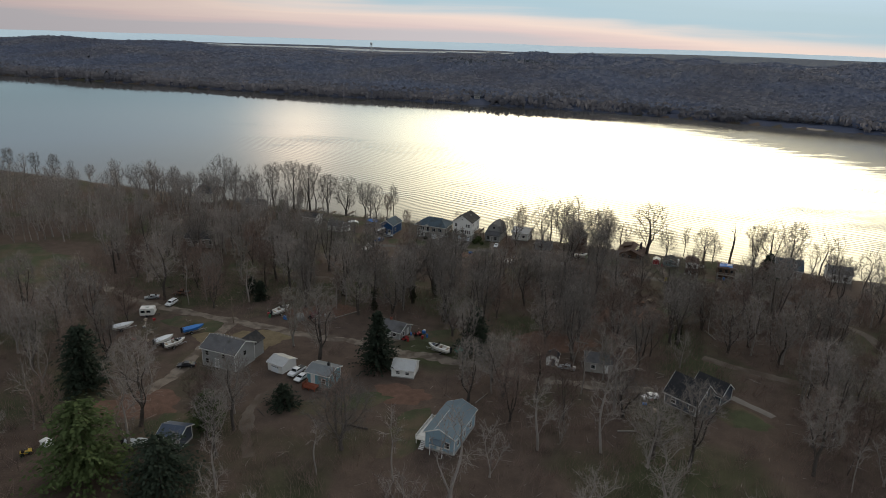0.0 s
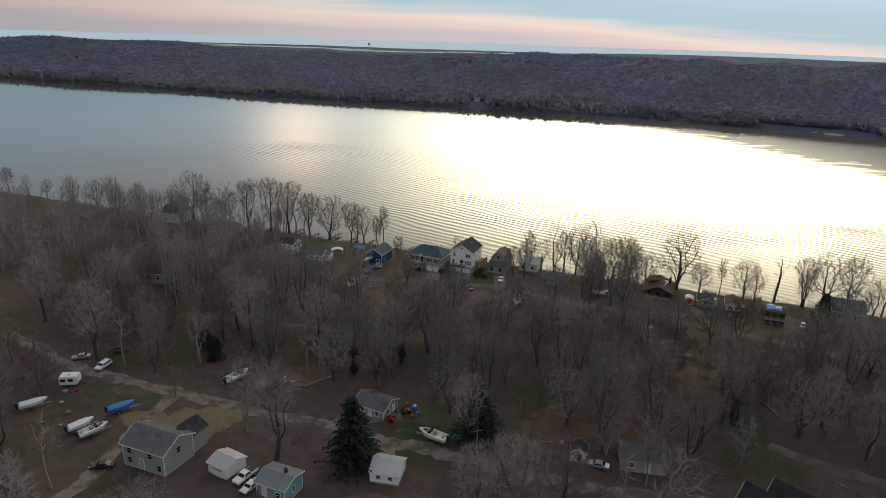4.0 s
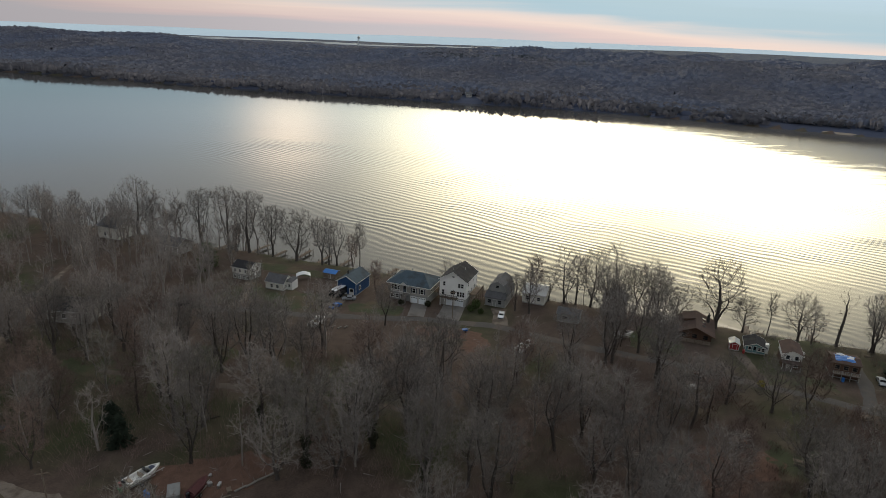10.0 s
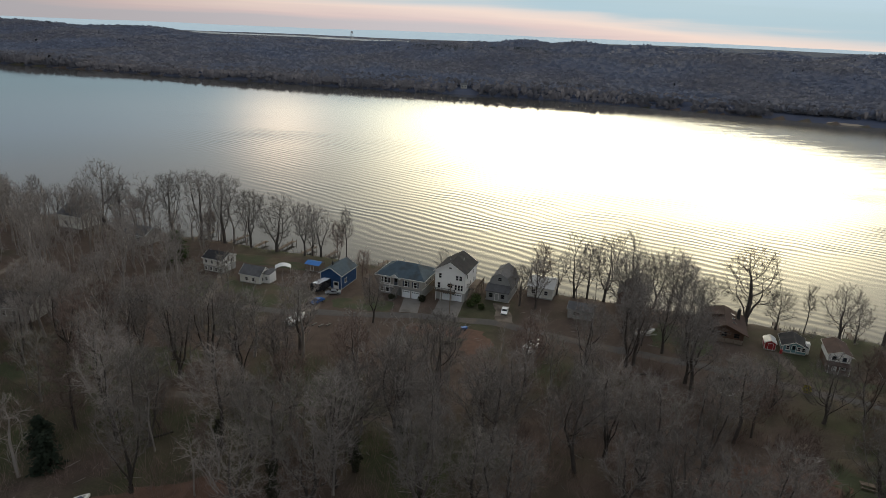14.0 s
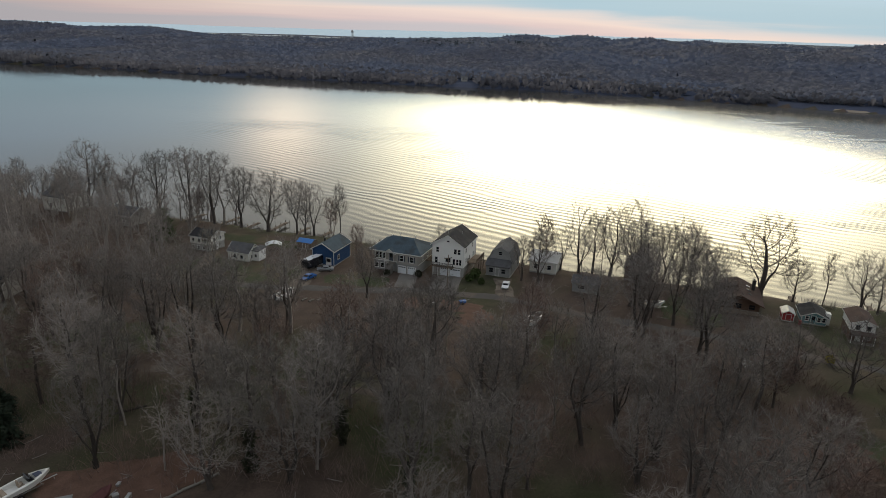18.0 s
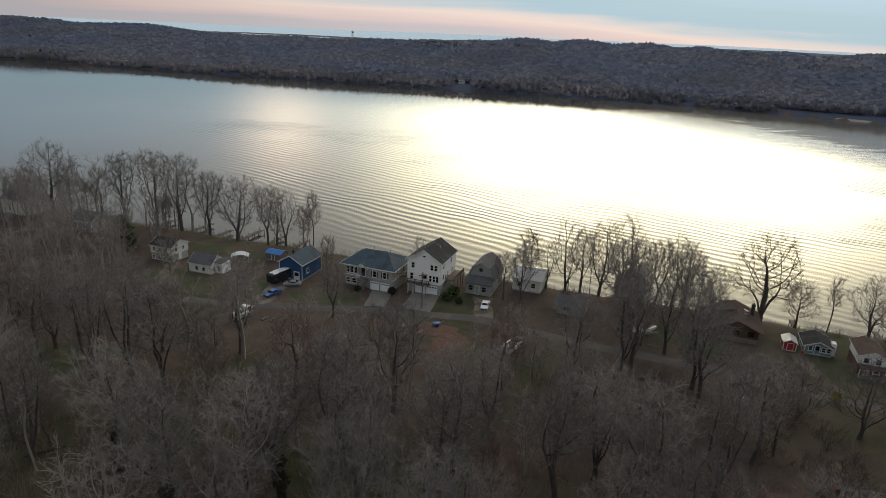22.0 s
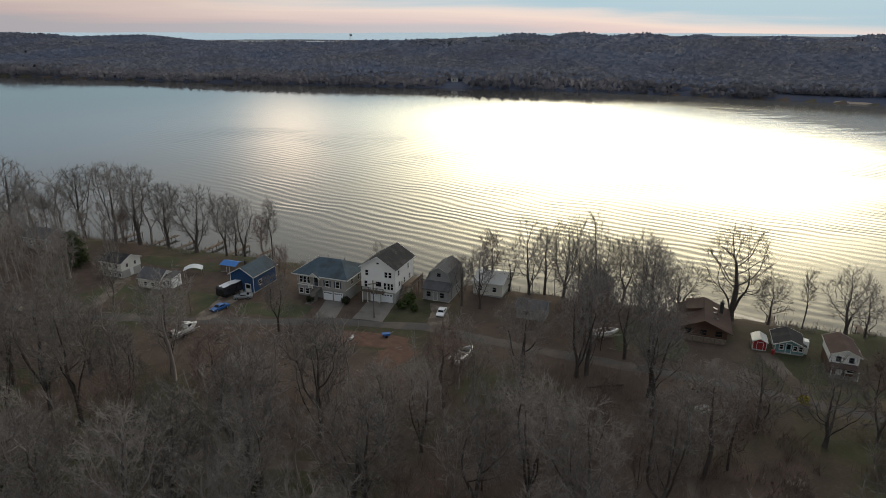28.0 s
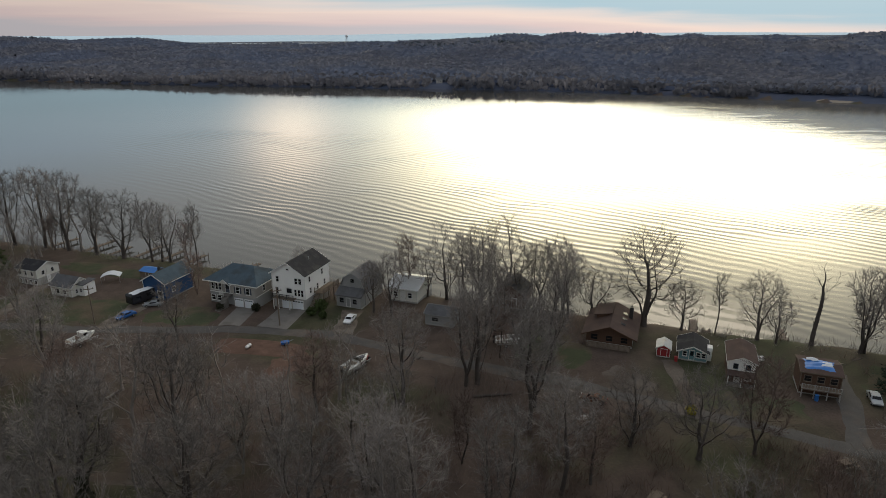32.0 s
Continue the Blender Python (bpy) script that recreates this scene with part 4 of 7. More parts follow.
def far_trees(name, n, mat, label, bare, slivers, width):
    """Bare crowns far off: each a sheaf of upright slivers, all joined; bare says where none stands and how deep the belt is."""
    fx, ft = bare(n)
    fy = far_shore(fx) + ft
    fz = ground_z(fx, fy) - 0.5
    deep = smooth(20, 60, ft)
    fh = (rng.uniform(5, 10.5, len(fx)) * (1 - deep) + rng.uniform(8.0, 11.6, len(fx)) * deep) * (0.85 + 0.25 * np.sin(fx * 0.013) * np.sin(fy * 0.017))
    i = np.repeat(np.arange(len(fx)), slivers)
    m = len(i)
    spread = rng.normal(0, 1.5, (m, 2))
    foot = np.stack([fx[i] + spread[:, 0], fy[i] + spread[:, 1], fz[i] + fh[i] * rng.uniform(0.0, 0.35, m)], 1)
    top = np.stack([fx[i] + spread[:, 0] * 1.7 + rng.normal(0, 0.5, m), fy[i] + spread[:, 1] * 1.7, fz[i] + fh[i] * (1.06 - 0.07 * (spread ** 2).sum(1)) * rng.uniform(0.85, 1.08, m)], 1)
    top[:, 2] = np.maximum(top[:, 2], foot[:, 2] + 1.5)
    mid = (foot + 4 * top) / 5
    a = rng.normal(0, 0.5, m)
    o = np.stack([np.cos(a), np.sin(a), 0 * a], 1) * (width * rng.uniform(0.6, 1.4, m))[:, None]
    V = np.stack([foot, mid + o, top, mid - o], 1).reshape(-1, 3)
    me = array_mesh(name, V, np.arange(len(V)).reshape(-1, 4))
    up_ = np.repeat(np.stack([rng.normal(0, 0.3, m), rng.normal(0, 0.3, m), np.full(m, 6.0)], 1), 4, 0)      # normals set upward so every sliver of twigs is lit as from above
    me.polygons.foreach_set("use_smooth", [True] * len(me.polygons))
    me.normals_split_custom_set_from_vertices(unit_rows(up_).tolist())
    me.materials.append(M[mat])
    return tagged(new(name, me), label, "trees", kind="stuff")


def landings(fx, ft):
    return ((fx > 330) & (fx < 430) & (ft < 26)) | ((fx > 90) & (fx < 300) & (ft > 8) & (ft < 16)) | ((fx > 18) & (fx < 44) & (ft < 45))


def hill_places(n):
    fx, ft = rng.uniform(-1250, 1150, n), 30 + 1060 * rng.random(n) ** 1.8
    keep_ = (far_shore(fx) + ft < 2400) & ~landings(fx, ft)
    return fx[keep_], ft[keep_]


def shore_places(n):
    fx, ft = rng.uniform(-1250, 1150, n), 3 + 55 * rng.random(n)
    keep_ = ~landings(fx, ft)
    return fx[keep_], ft[keep_]


def pine_places(n):
    fx = rng.normal(90, 70, n)
    return fx, rng.uniform(380, 470, n)


far_trees("far_woodland", 46000, "far_wood", "bare woodland on the far river bank, tinted blue-grey with haze", hill_places, 5, 2.3)
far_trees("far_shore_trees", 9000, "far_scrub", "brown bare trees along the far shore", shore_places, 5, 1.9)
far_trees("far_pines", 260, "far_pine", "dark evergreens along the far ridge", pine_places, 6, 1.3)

# the closed canopy between the taller crowns
cx_ = np.arange(-1250, 1151, 6.0)
start = np.full(len(cx_), 15.0)
for a_, b_, s_ in ((330, 430, 30.0), (90, 300, 19.0), (18, 44, 48.0)):
    start[(cx_ > a_) & (cx_ < b_)] = s_
rows = np.concatenate([[-2.0], 4 + 1090 * np.linspace(0, 1, 100) ** 1.5])
gx = np.repeat(cx_[None, :], len(rows), 0) + rng.normal(0, 0.8, (len(rows), len(cx_)))
gt = rows[:, None] + start[None, :] + rng.normal(0, 0.6, gx.shape)
gy = far_shore(gx) + gt
up = 8.4 * (0.85 + 0.25 * np.sin(gx * 0.013) * np.sin(gy * 0.017)) * np.where(gt < 40, 0.75, 1.0) - 1.4 + rng.normal(0, 0.4, gx.shape)
up[0] = 0.2
V = np.stack([gx, gy, ground_z(gx, gy) + up], 2).reshape(-1, 3)
gi = (np.arange(len(rows) - 1)[:, None] * len(cx_) + np.arange(len(cx_) - 1)[None, :]).ravel()
me = array_mesh("far_canopy", V, np.stack([gi, gi + 1, gi + len(cx_) + 1, gi + len(cx_)], 1))
me.polygons.foreach_set("use_smooth", [True] * len(me.polygons))
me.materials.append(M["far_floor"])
tagged(new("far_canopy", me), "closed canopy of the far woodland, tinted blue-grey with haze", "trees", kind="stuff")


def ridge(name, dist, z0, amp, mat, label, seed, x0=-4200, x1=4200, top=None):
    n = 140
    xs_ = np.linspace(x0, x1, n)
    r = np.random.default_rng(seed)
    prof = sum(np.sin(xs_ * f + r.random() * 6) * a for f, a in ((0.0011, 1.0), (0.0034, 0.5), (0.009, 0.22), (0.021, 0.12)))
    zt = z0 + amp * prof + (top(xs_) if top else 0)
    yy = np.sqrt(np.maximum(dist ** 2 - xs_ ** 2, 1.0))
    V = np.concatenate([np.stack([xs_, yy - 260, 0 * xs_], 1), np.stack([xs_, yy, zt], 1), np.stack([xs_, yy + 80, 0 * xs_], 1)])
    i = np.arange(n - 1)
    F = np.concatenate([np.stack([i, i + 1, i + n + 1, i + n], 1), np.stack([i + n, i + n + 1, i + 2 * n + 1, i + 2 * n], 1)])
    me = array_mesh(name, V, F)
    me.materials.append(M[mat])
    return tagged(new(name, me), label, "hills", kind="structure")


# blue base and a weak glow imitate haze over this ridge
M["mid_ridge"] = material("wooded_ridge_haze_glow", (0.03, 0.036, 0.048), 1.0, scale=0.004, vary=0.2, fine=0.15, bump=0.0)
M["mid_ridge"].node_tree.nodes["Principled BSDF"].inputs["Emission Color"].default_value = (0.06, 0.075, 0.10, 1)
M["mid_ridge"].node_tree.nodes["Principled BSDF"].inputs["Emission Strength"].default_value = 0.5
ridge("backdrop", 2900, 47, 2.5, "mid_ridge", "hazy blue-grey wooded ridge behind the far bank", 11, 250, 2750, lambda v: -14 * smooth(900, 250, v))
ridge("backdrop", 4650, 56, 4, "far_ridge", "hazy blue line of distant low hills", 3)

# ---- houses ----
MESHES = {}


def shared(key, build, mat):
    if key not in MESHES:
        bm = bmesh.new()
        build(bm)
        me = bpy.data.meshes.new(str(key[0]))
        bm.to_mesh(me)
        bm.free()
        me.materials.append(M[mat])
        MESHES[key] = me
    return MESHES[key]


def ring(bm, x0, x1, z0, z1, t, y0, y1):
    """A rectangular frame in the x-z plane, from y0 to y1 deep, in one piece."""
    loops = [[bm.verts.new((x, y, z)) for x, z in ((x0 + e, z0 + e), (x1 - e, z0 + e), (x1 - e, z1 - e), (x0 + e, z1 - e))] for y in (y0, y1) for e in (0, t)]
    fo, fi, bo, bi = loops
    for i in range(4):
        j = (i + 1) % 4
        for q in ((fo[i], fo[j], fi[j], fi[i]), (bo[j], bo[i], bi[i], bi[j]), (fo[j], fo[i], bo[i], bo[j]), (fi[i], fi[j], bi[j], bi[i])):
            bm.faces.new(q)


def face_matrix(face, w, d):
    return {"f": pose(0, 0, 0), "r": pose(w, 0, 0, 0, 0, 90), "b": pose(w, d, 0, 0, 0, 180), "l": pose(0, d, 0, 0, 0, 270)}[face]


def window(parent, fm, s, z, w, h, shutters="", frame_mat="trim", bars=1):
    """A window on a wall: s runs along the wall, z is the sill's height."""
    ob = part("window", shared(("window", w, h, frame_mat), lambda bm: ring(bm, -w / 2 - 0.09, w / 2 + 0.09, -0.09, h + 0.09, 0.12, -0.07, 0.02), frame_mat), None, parent)
    ob.matrix_local = fm @ pose(s, 0, z)
    part("pane", shared(("pane", w, h), lambda bm: box(bm, -w / 2, w / 2, -0.02, 0.01, 0, h), "pane"), None, ob)
    part("sill", shared(("sill", w, frame_mat), lambda bm: box(bm, -w / 2 - 0.14, w / 2 + 0.14, -0.12, 0.0, -0.14, -0.091), frame_mat), None, ob)
    if bars:
        part("glazing_bar", shared(("glazing_bar", w, h, frame_mat), lambda bm: box(bm, -w / 2 + 0.032, w / 2 - 0.032, -0.05, -0.021, h / 2 - 0.03, h / 2 + 0.03), frame_mat), None, ob)
    if shutters:
        for side in (-1, 1):
            a = side * (w / 2 + 0.30)
            sh = part("shutter", shared(("shutter", h, shutters), lambda bm: [box(bm, -0.19, 0.19, -0.05, 0.0, 0, h)] + [box(bm, -0.15, 0.15, -0.065, -0.05, h * k / 6 + 0.03, h * (k + 1) / 6 - 0.03) for k in range(6)], shutters), None, ob)
            sh.matrix_local = pose(a, 0, 0)
    return ob


def door(parent, fm, s, z, w=0.95, h=2.05, mat="trim", glazed=False):
    ob = part("door", shared(("door", w, h, mat), lambda bm: [box(bm, -w / 2, w / 2, -0.04, 0.01, 0, h)] + [box(bm, x - 0.16, x + 0.16, -0.06, -0.04, a, a + 0.6) for x in (-0.2, 0.2) for a in (0.2, 1.1)], mat), None, parent)
    ob.matrix_local = fm @ pose(s, 0, z)
    part("door_frame", shared(("door_frame", w, h), lambda bm: ring(bm, -w / 2 - 0.1, w / 2 + 0.1, -0.05, h + 0.1, 0.1, -0.07, 0.0), "trim"), None, ob)
    if glazed:
        part("pane", shared(("door_pane", w, h), lambda bm: box(bm, -w / 2 + 0.15, w / 2 - 0.15, -0.07, -0.05, h * 0.45, h - 0.15), "pane"), None, ob)
    k = part("handle", shared(("handle",), lambda bm: tube(bm, (0, -0.04, 0), (0, -0.12, 0), 0.035), "steel"), None, ob)
    k.matrix_local = pose(w / 2 - 0.12, 0, 1.0)
    return ob


def garage_door(parent, fm, s, z, w=2.6, h=2.15, mat="garage_door"):
    rows = 4
    g = part("garage_door", shared(("garage_door", w, h), lambda bm: ring(bm, -w / 2 - 0.12, w / 2 + 0.12, -0.02, h + 0.12, 0.12, -0.08, 0.0), "trim"), None, parent)
    g.matrix_local = fm @ pose(s, 0, z)
    for k in range(rows):
        p = part("panel", shared(("panel", w, h, mat), lambda bm: [box(bm, -w / 2, w / 2, -0.05, 0.0, 0.012, h / rows - 0.012)] + [box(bm, -w / 2 + w * i / 4 + 0.08, -w / 2 + w * (i + 1) / 4 - 0.08, -0.065, -0.05, 0.1, h / rows - 0.1) for i in range(4)], mat), None, g)
        p.matrix_local = pose(0, 0, k * h / rows)
    for i in range(4):
        p = part("pane", shared(("garage_pane", w), lambda bm: box(bm, -w / 8 + 0.1, w / 8 - 0.1, -0.075, -0.066, 0.12, 0.4), "pane_dusty"), None, g)
        p.matrix_local = pose(-w / 2 + w * (i + 0.5) / 4, 0, (rows - 1) * h / rows)
    return g


def slab_roof(parent, pts, t, mat, a, b, axis_, name="roof", trim="trim"):
    """A roof whose section is the line pts, t thick, swept from a to b; with fascia boards along its lower edges."""
    bm = bmesh.new()
    prism(bm, list(pts) + [(u, w - t) for u, w in reversed(pts)], a, b, axis_)
    r = part(name, bm, mat, parent)
    for u, w in (pts[0], pts[-1]):
        bm = bmesh.new()
        prism(bm, [(u - 0.03, w - t - 0.06), (u + 0.03, w - t - 0.06), (u + 0.03, w - 0.02), (u - 0.03, w - 0.02)], a - 0.004, b + 0.004, axis_)
        part("fascia", bm, trim, r)
    for e, o in ((a, -0.05), (b, 0.05)):
        bm = bmesh.new()
        lo = [(u, w - t - 0.05) for u, w in pts]
        prism(bm, [(u, w + 0.012) for u, w in pts] + lo[::-1], min(e, e + o), max(e, e + o), axis_)
        part("barge_board", bm, trim, r)
    return r


def gable_house(x, y, turn, w, d, h, rise, wall, roof, ridge="y", over=0.4, label="", name="house", base=0.0, base_mat="block", z=None, category="house", trim="trim"):
    """A house with a plain gable roof. Its front wall runs along local x at y=0 and faces -y."""
    ob = thing(name, x, y, turn, z, label, category)
    bm = bmesh.new()
    if ridge == "y":
        prism(bm, [(0, base), (w, base), (w, h), (w / 2, h + rise), (0, h)], 0, d, "y")
        k = rise / (w / 2)
        pts = [(-over, h - k * over + 0.2), (w / 2, h + rise + 0.2), (w + over, h - k * over + 0.2)]
        part("wall", bm, wall, ob)
        slab_roof(ob, pts, 0.17, roof, -over, d + over, "y", trim=trim)
    else:
        prism(bm, [(0, base), (d, base), (d, h), (d / 2, h + rise), (0, h)], 0, w, "x")
        k = rise / (d / 2)
        pts = [(-over, h - k * over + 0.2), (d / 2, h + rise + 0.2), (d + over, h - k * over + 0.2)]
        part("wall", bm, wall, ob)
        slab_roof(ob, pts, 0.17, roof, -over, w + over, "x", trim=trim)
    bm = bmesh.new()
    box(bm, 0.04, w - 0.04, 0.04, d - 0.04, -0.9, base + 0.004) if base > 0.6 else box(bm, -0.05, w + 0.05, -0.05, d + 0.05, -0.9, max(base, 0.25))
    part("foundation", bm, base_mat, ob)
    for cx_, cy_ in ((0, 0), (w, 0), (0, d), (w, d)):
        bm = bmesh.new()
        box(bm, cx_ - 0.07, cx_ + 0.07, cy_ - 0.07, cy_ + 0.07, max(base, 0.25), h - 0.02)
        part("corner_board", bm, trim, ob)
    return ob


def hip_roof(parent, w, d, h, rise, over, mat, run=None, name="roof"):
    run = (d / 2 + over) if run is None else run
    bm = bmesh.new()
    x0, x1, y0, y1 = -over, w + over, -over, d + over
    base = [bm.verts.new(p) for p in ((x0, y0, h), (x1, y0, h), (x1, y1, h), (x0, y1, h))]
    top = [bm.verts.new(p) for p in ((x0 + run, (y0 + y1) / 2, h + rise), (x1 - run, (y0 + y1) / 2, h + rise))]
    bm.faces.new((base[0], base[1], top[1], top[0])), bm.faces.new((base[1], base[2], top[1]))
    bm.faces.new((base[2], base[3], top[0], top[1])), bm.faces.new((base[3], base[0], top[0])), bm.faces.new(base[::-1])
    r = part(name, bm, mat, parent)
    bm = bmesh.new()
    for a in ((x0, x1, y0 - 0.03, y0 + 0.03), (x0, x1, y1 - 0.03, y1 + 0.03), (x0 - 0.03, x0 + 0.03, y0 + 0.03, y1 - 0.03), (x1 - 0.03, x1 + 0.03, y0 + 0.03, y1 - 0.03)):
        box(bm, *a, h - 0.2, h + 0.02)
    part("gutter", bm, "trim", r)
    return r


def railing(parent, p0, p1, z, mat="trim", h=0.95, gap=0.22, name="railing"):
    """Posts, two rails and balusters between two points at height z."""
    p0, p1 = Vector((*p0, z)), Vector((*p1, z))
    L = (p1 - p0).length
    turn = math.atan2(p1.y - p0.y, p1.x - p0.x)
    bm = bmesh.new()
    box(bm, 0, L, -0.04, 0.04, h - 0.06, h), box(bm, 0, L, -0.03, 0.03, 0.1, 0.16)
    r = part(name, bm, mat, parent)
    r.matrix_local = Matrix.Translation(p0) @ Matrix.Rotation(turn, 4, "Z")
    for i in range(max(2, int(L / 1.8) + 1)):
        k = part("post", shared(("post", h, mat), lambda bm: box(bm, -0.06, 0.06, -0.06, 0.06, 0, h + 0.08), mat), None, r)
        k.matrix_local = pose(L * i / max(1, int(L / 1.8)), 0, 0)
    bm = bmesh.new()
    s = gap
    while s < L - 0.1:
        box(bm, s - 0.025, s + 0.025, -0.025, 0.025, 0.16, h - 0.06)
        s += gap
    part("balusters", bm, mat, r, kind="stuff")
    return r


def chimney(parent, x, y, z0, z1, s=0.7, mat="brick"):
    bm = bmesh.new()
    box(bm, x - s / 2, x + s / 2, y - s / 2, y + s / 2, z0, z1)
    box(bm, x - s / 2 - 0.06, x + s / 2 + 0.06, y - s / 2 - 0.06, y + s / 2 + 0.06, z1, z1 + 0.12)
    c = part("chimney", bm, mat, parent)
    bm = bmesh.new()
    tube(bm, (x, y, z1 + 0.1), (x, y, z1 + 0.5), 0.12)
    part("flue", bm, "dark_metal", c)


def vents(parent, spots):
    for x, y, z in spots:
        bm = bmesh.new()
        tube(bm, (x, y, z - 0.3), (x, y, z + 0.5), 0.08, 0.08, 8)
        part("vent_pipe", bm, "steel", parent)


A = -20.0       # the row on the bank stands square to the river
F_ = pose(0, 0, 0)



def resize(ob, k, shift=0.0, tall=None):
    """Scales a house about its front left corner and slides it along its front."""
    ob.matrix_basis = ob.matrix_basis @ Matrix.Translation((shift, 0, 0)) @ Matrix.Diagonal((k, k, k if tall is None else tall, 1))


# white three-storey house
o = gable_house(1.3, 241.2, A, 8.4, 10.5, 7.9, 2.4, "white_siding", "shingle_black", "y", 0.45, "white three-storey house with a charcoal gable roof and two garage doors", base=2.6, base_mat="block")
resize(o, 0.91, 0.7, 0.97)
R_ = face_matrix("r", 8.4, 10.5)
garage_door(o, F_, 3.4, 0.05, 2.3), garage_door(o, F_, 6.3, 0.05, 2.7)
for s in (1.4, 6.2, 7.2):
    window(o, F_, s, 5.9, 0.75, 1.25)
window(o, F_, 1.1, 3.2, 0.75, 1.45)
for s in (5.9, 6.8, 7.6):
    window(o, F_, s, 3.2, 0.6, 1.45)
door(o, F_, 4.3, 2.75, 1.6, 2.1, "trim", True)
window(o, F_, 4.2, 8.7, 0.7, 0.4, bars=0)
for s, z in ((2.0, 6.0), (5.2, 3.4), (8.3, 3.4), (2.2, 3.4), (7.4, 6.0)):
    window(o, R_, s, z, 0.7, 1.2)
bm = bmesh.new()
box(bm, 0.6, 6.0, -1.3, -0.004, 2.55, 2.7)
b = part("balcony", bm, "wood", o)
railing(b, (0.6, -1.25), (6.0, -1.25), 2.7, "dark_metal")
for s in (0.7, 2.0, 4.85):
    bm = bmesh.new()
    box(bm, s - 0.07, s + 0.07, -1.25, -1.11, -0.2, 2.55)
    part("post", bm, "trim", b)
bm = bmesh.new()
box(bm, 8.404, 10.9, 3.5, 10.4, 3.0, 3.16)
b = part("side_deck", bm, "wood", o)
railing(b, (10.85, 3.5), (10.85, 10.4), 3.16, "wood"), railing(b, (8.5, 3.55), (10.85, 3.55), 3.16, "wood")
for s in (3.6, 5.9, 8.2, 10.3):
    bm = bmesh.new()
    box(bm, 10.7, 10.88, s - 0.09, s + 0.09, -0.6, 3.0)
    part("post", bm, "wood", b)
bm = bmesh.new()
for i in range(14):
    box(bm, 8.9, 10.1, 3.5 - 0.28 * (i + 1), 3.5 - 0.28 * i, 2.85 - 0.2 * i, 2.95 - 0.2 * i)
part("stairs", bm, "wood", o)
vents(o, [(3.0, 3.5, 10.0), (6.0, 6.0, 9.6)])

# grey hip-roofed house
o = thing("house", -14.3, 244.6, A, None, "grey raised house with a blue-grey hipped roof and white windows", "house")
resize(o, 0.88, 2.3, 0.92)
w, d, h = 13.2, 9.6, 5.5
bm = bmesh.new()
box(bm, 0, w, 0, d, 2.6, h)
part("wall", bm, "taupe_siding", o)
bm = bmesh.new()
box(bm, 0.02, w - 0.02, 0.02, d - 0.02, -0.9, 2.6)
part("foundation", bm, "grey_siding", o)
bm = bmesh.new()
box(bm, -0.03, w + 0.03, -0.03, d + 0.03, 2.55, 2.75)
part("band", bm, "trim", o)
hip_roof(o, w, d, h, 2.7, 1.0, "shingle_blue", 4.6)
bm = bmesh.new()
box(bm, 7.2, w, -0.7, 0.0, 2.6, h - 0.004)
part("bay_wall", bm, "taupe_siding", o)
bm = bmesh.new()
box(bm, 7.22, w - 0.02, -0.68, 0.0, -0.9, 2.6)
part("bay_foundation", bm, "grey_siding", o)
bm = bmesh.new()
prism(bm, [(3.8, h - 0.2), (6.6, h - 0.2), (5.2, h + 0.75)], -1.2, 2.5, "y")
part("porch_gable", bm, "trim", o)
slab_roof(o, [(3.5, h - 0.3), (5.2, h + 0.9), (6.9, h - 0.3)], 0.12, "shingle_blue", -1.4, 2.7, "y", name="porch_roof")
for s in (1.0, 2.1, 3.1):
    window(o, F_, s, 3.2, 0.7, 1.6, "dark_siding" if s == 2.1 else "")
for s in (0.9, 2.6, 4.3):
    window(o, F_, s, 0.6, 1.1, 1.2)
door(o, F_, 5.2, 2.75, 1.1, 2.15, "dark_siding", True)
BAY = pose(0, -0.7, 0)
window(o, BAY, 8.6, 3.3, 1.0, 1.5, "dark_siding"), window(o, BAY, 11.4, 3.3, 1.0, 1.5, "dark_siding")
garage_door(o, BAY, 8.7, 0.05, 2.2, 2.0), garage_door(o, BAY, 11.5, 0.05, 2.2, 2.0)
bm = bmesh.new()
box(bm, 3.9, 6.6, -1.6, -0.004, 2.45, 2.6)
b = part("porch", bm, "concrete", o)
railing(b, (3.9, -1.55), (5.0, -1.55), 2.6, "trim")
bm = bmesh.new()
for i in range(12):
    box(bm, 4.9, 6.4, -1.6 - 0.28 * (i + 1), -1.6 - 0.28 * i, -0.2, 2.4 - 0.2 * i)
part("stairs", bm, "concrete", o)
RR = face_matrix("r", w, d)
window(o, RR, 3.0, 3.3, 0.8, 1.4), window(o, RR, 6.5, 3.3, 0.8, 1.4)
bm = bmesh.new()
box(bm, w + 0.004, w + 1.6, 5.0, d, 2.4, 2.55)
b = part("side_landing", bm, "wood", o)
railing(b, (w + 1.55, 5.0), (w + 1.55, d), 2.55, "wood")
vents(o, [(3.5, 4.5, 8.0), (5.0, 6.5, 8.0), (9.8, 6.0, 8.0)])

# deep blue house
o = gable_house(-29.2, 247.0, A, 7.4, 10.5, 4.6, 1.9, "blue_siding", "shingle_blue", "y", 0.5, "deep blue house with a dark gable roof and white trim", base=0.3)
resize(o, 0.79, 2.0, 0.86)
door(o, F_, 5.6, 0.3, 1.7, 2.1, "trim", True), garage_door(o, F_, 2.2, 0.05, 2.6)
window(o, face_matrix("r", 7.4, 10.5), 3.0, 1.6, 1.2, 1.2), window(o, face_matrix("l", 7.4, 10.5), 3.0, 1.6, 1.2, 1.2)
chimney(o, 2.2, 4.0, 5.2, 6.9, 0.5, "dark_metal")

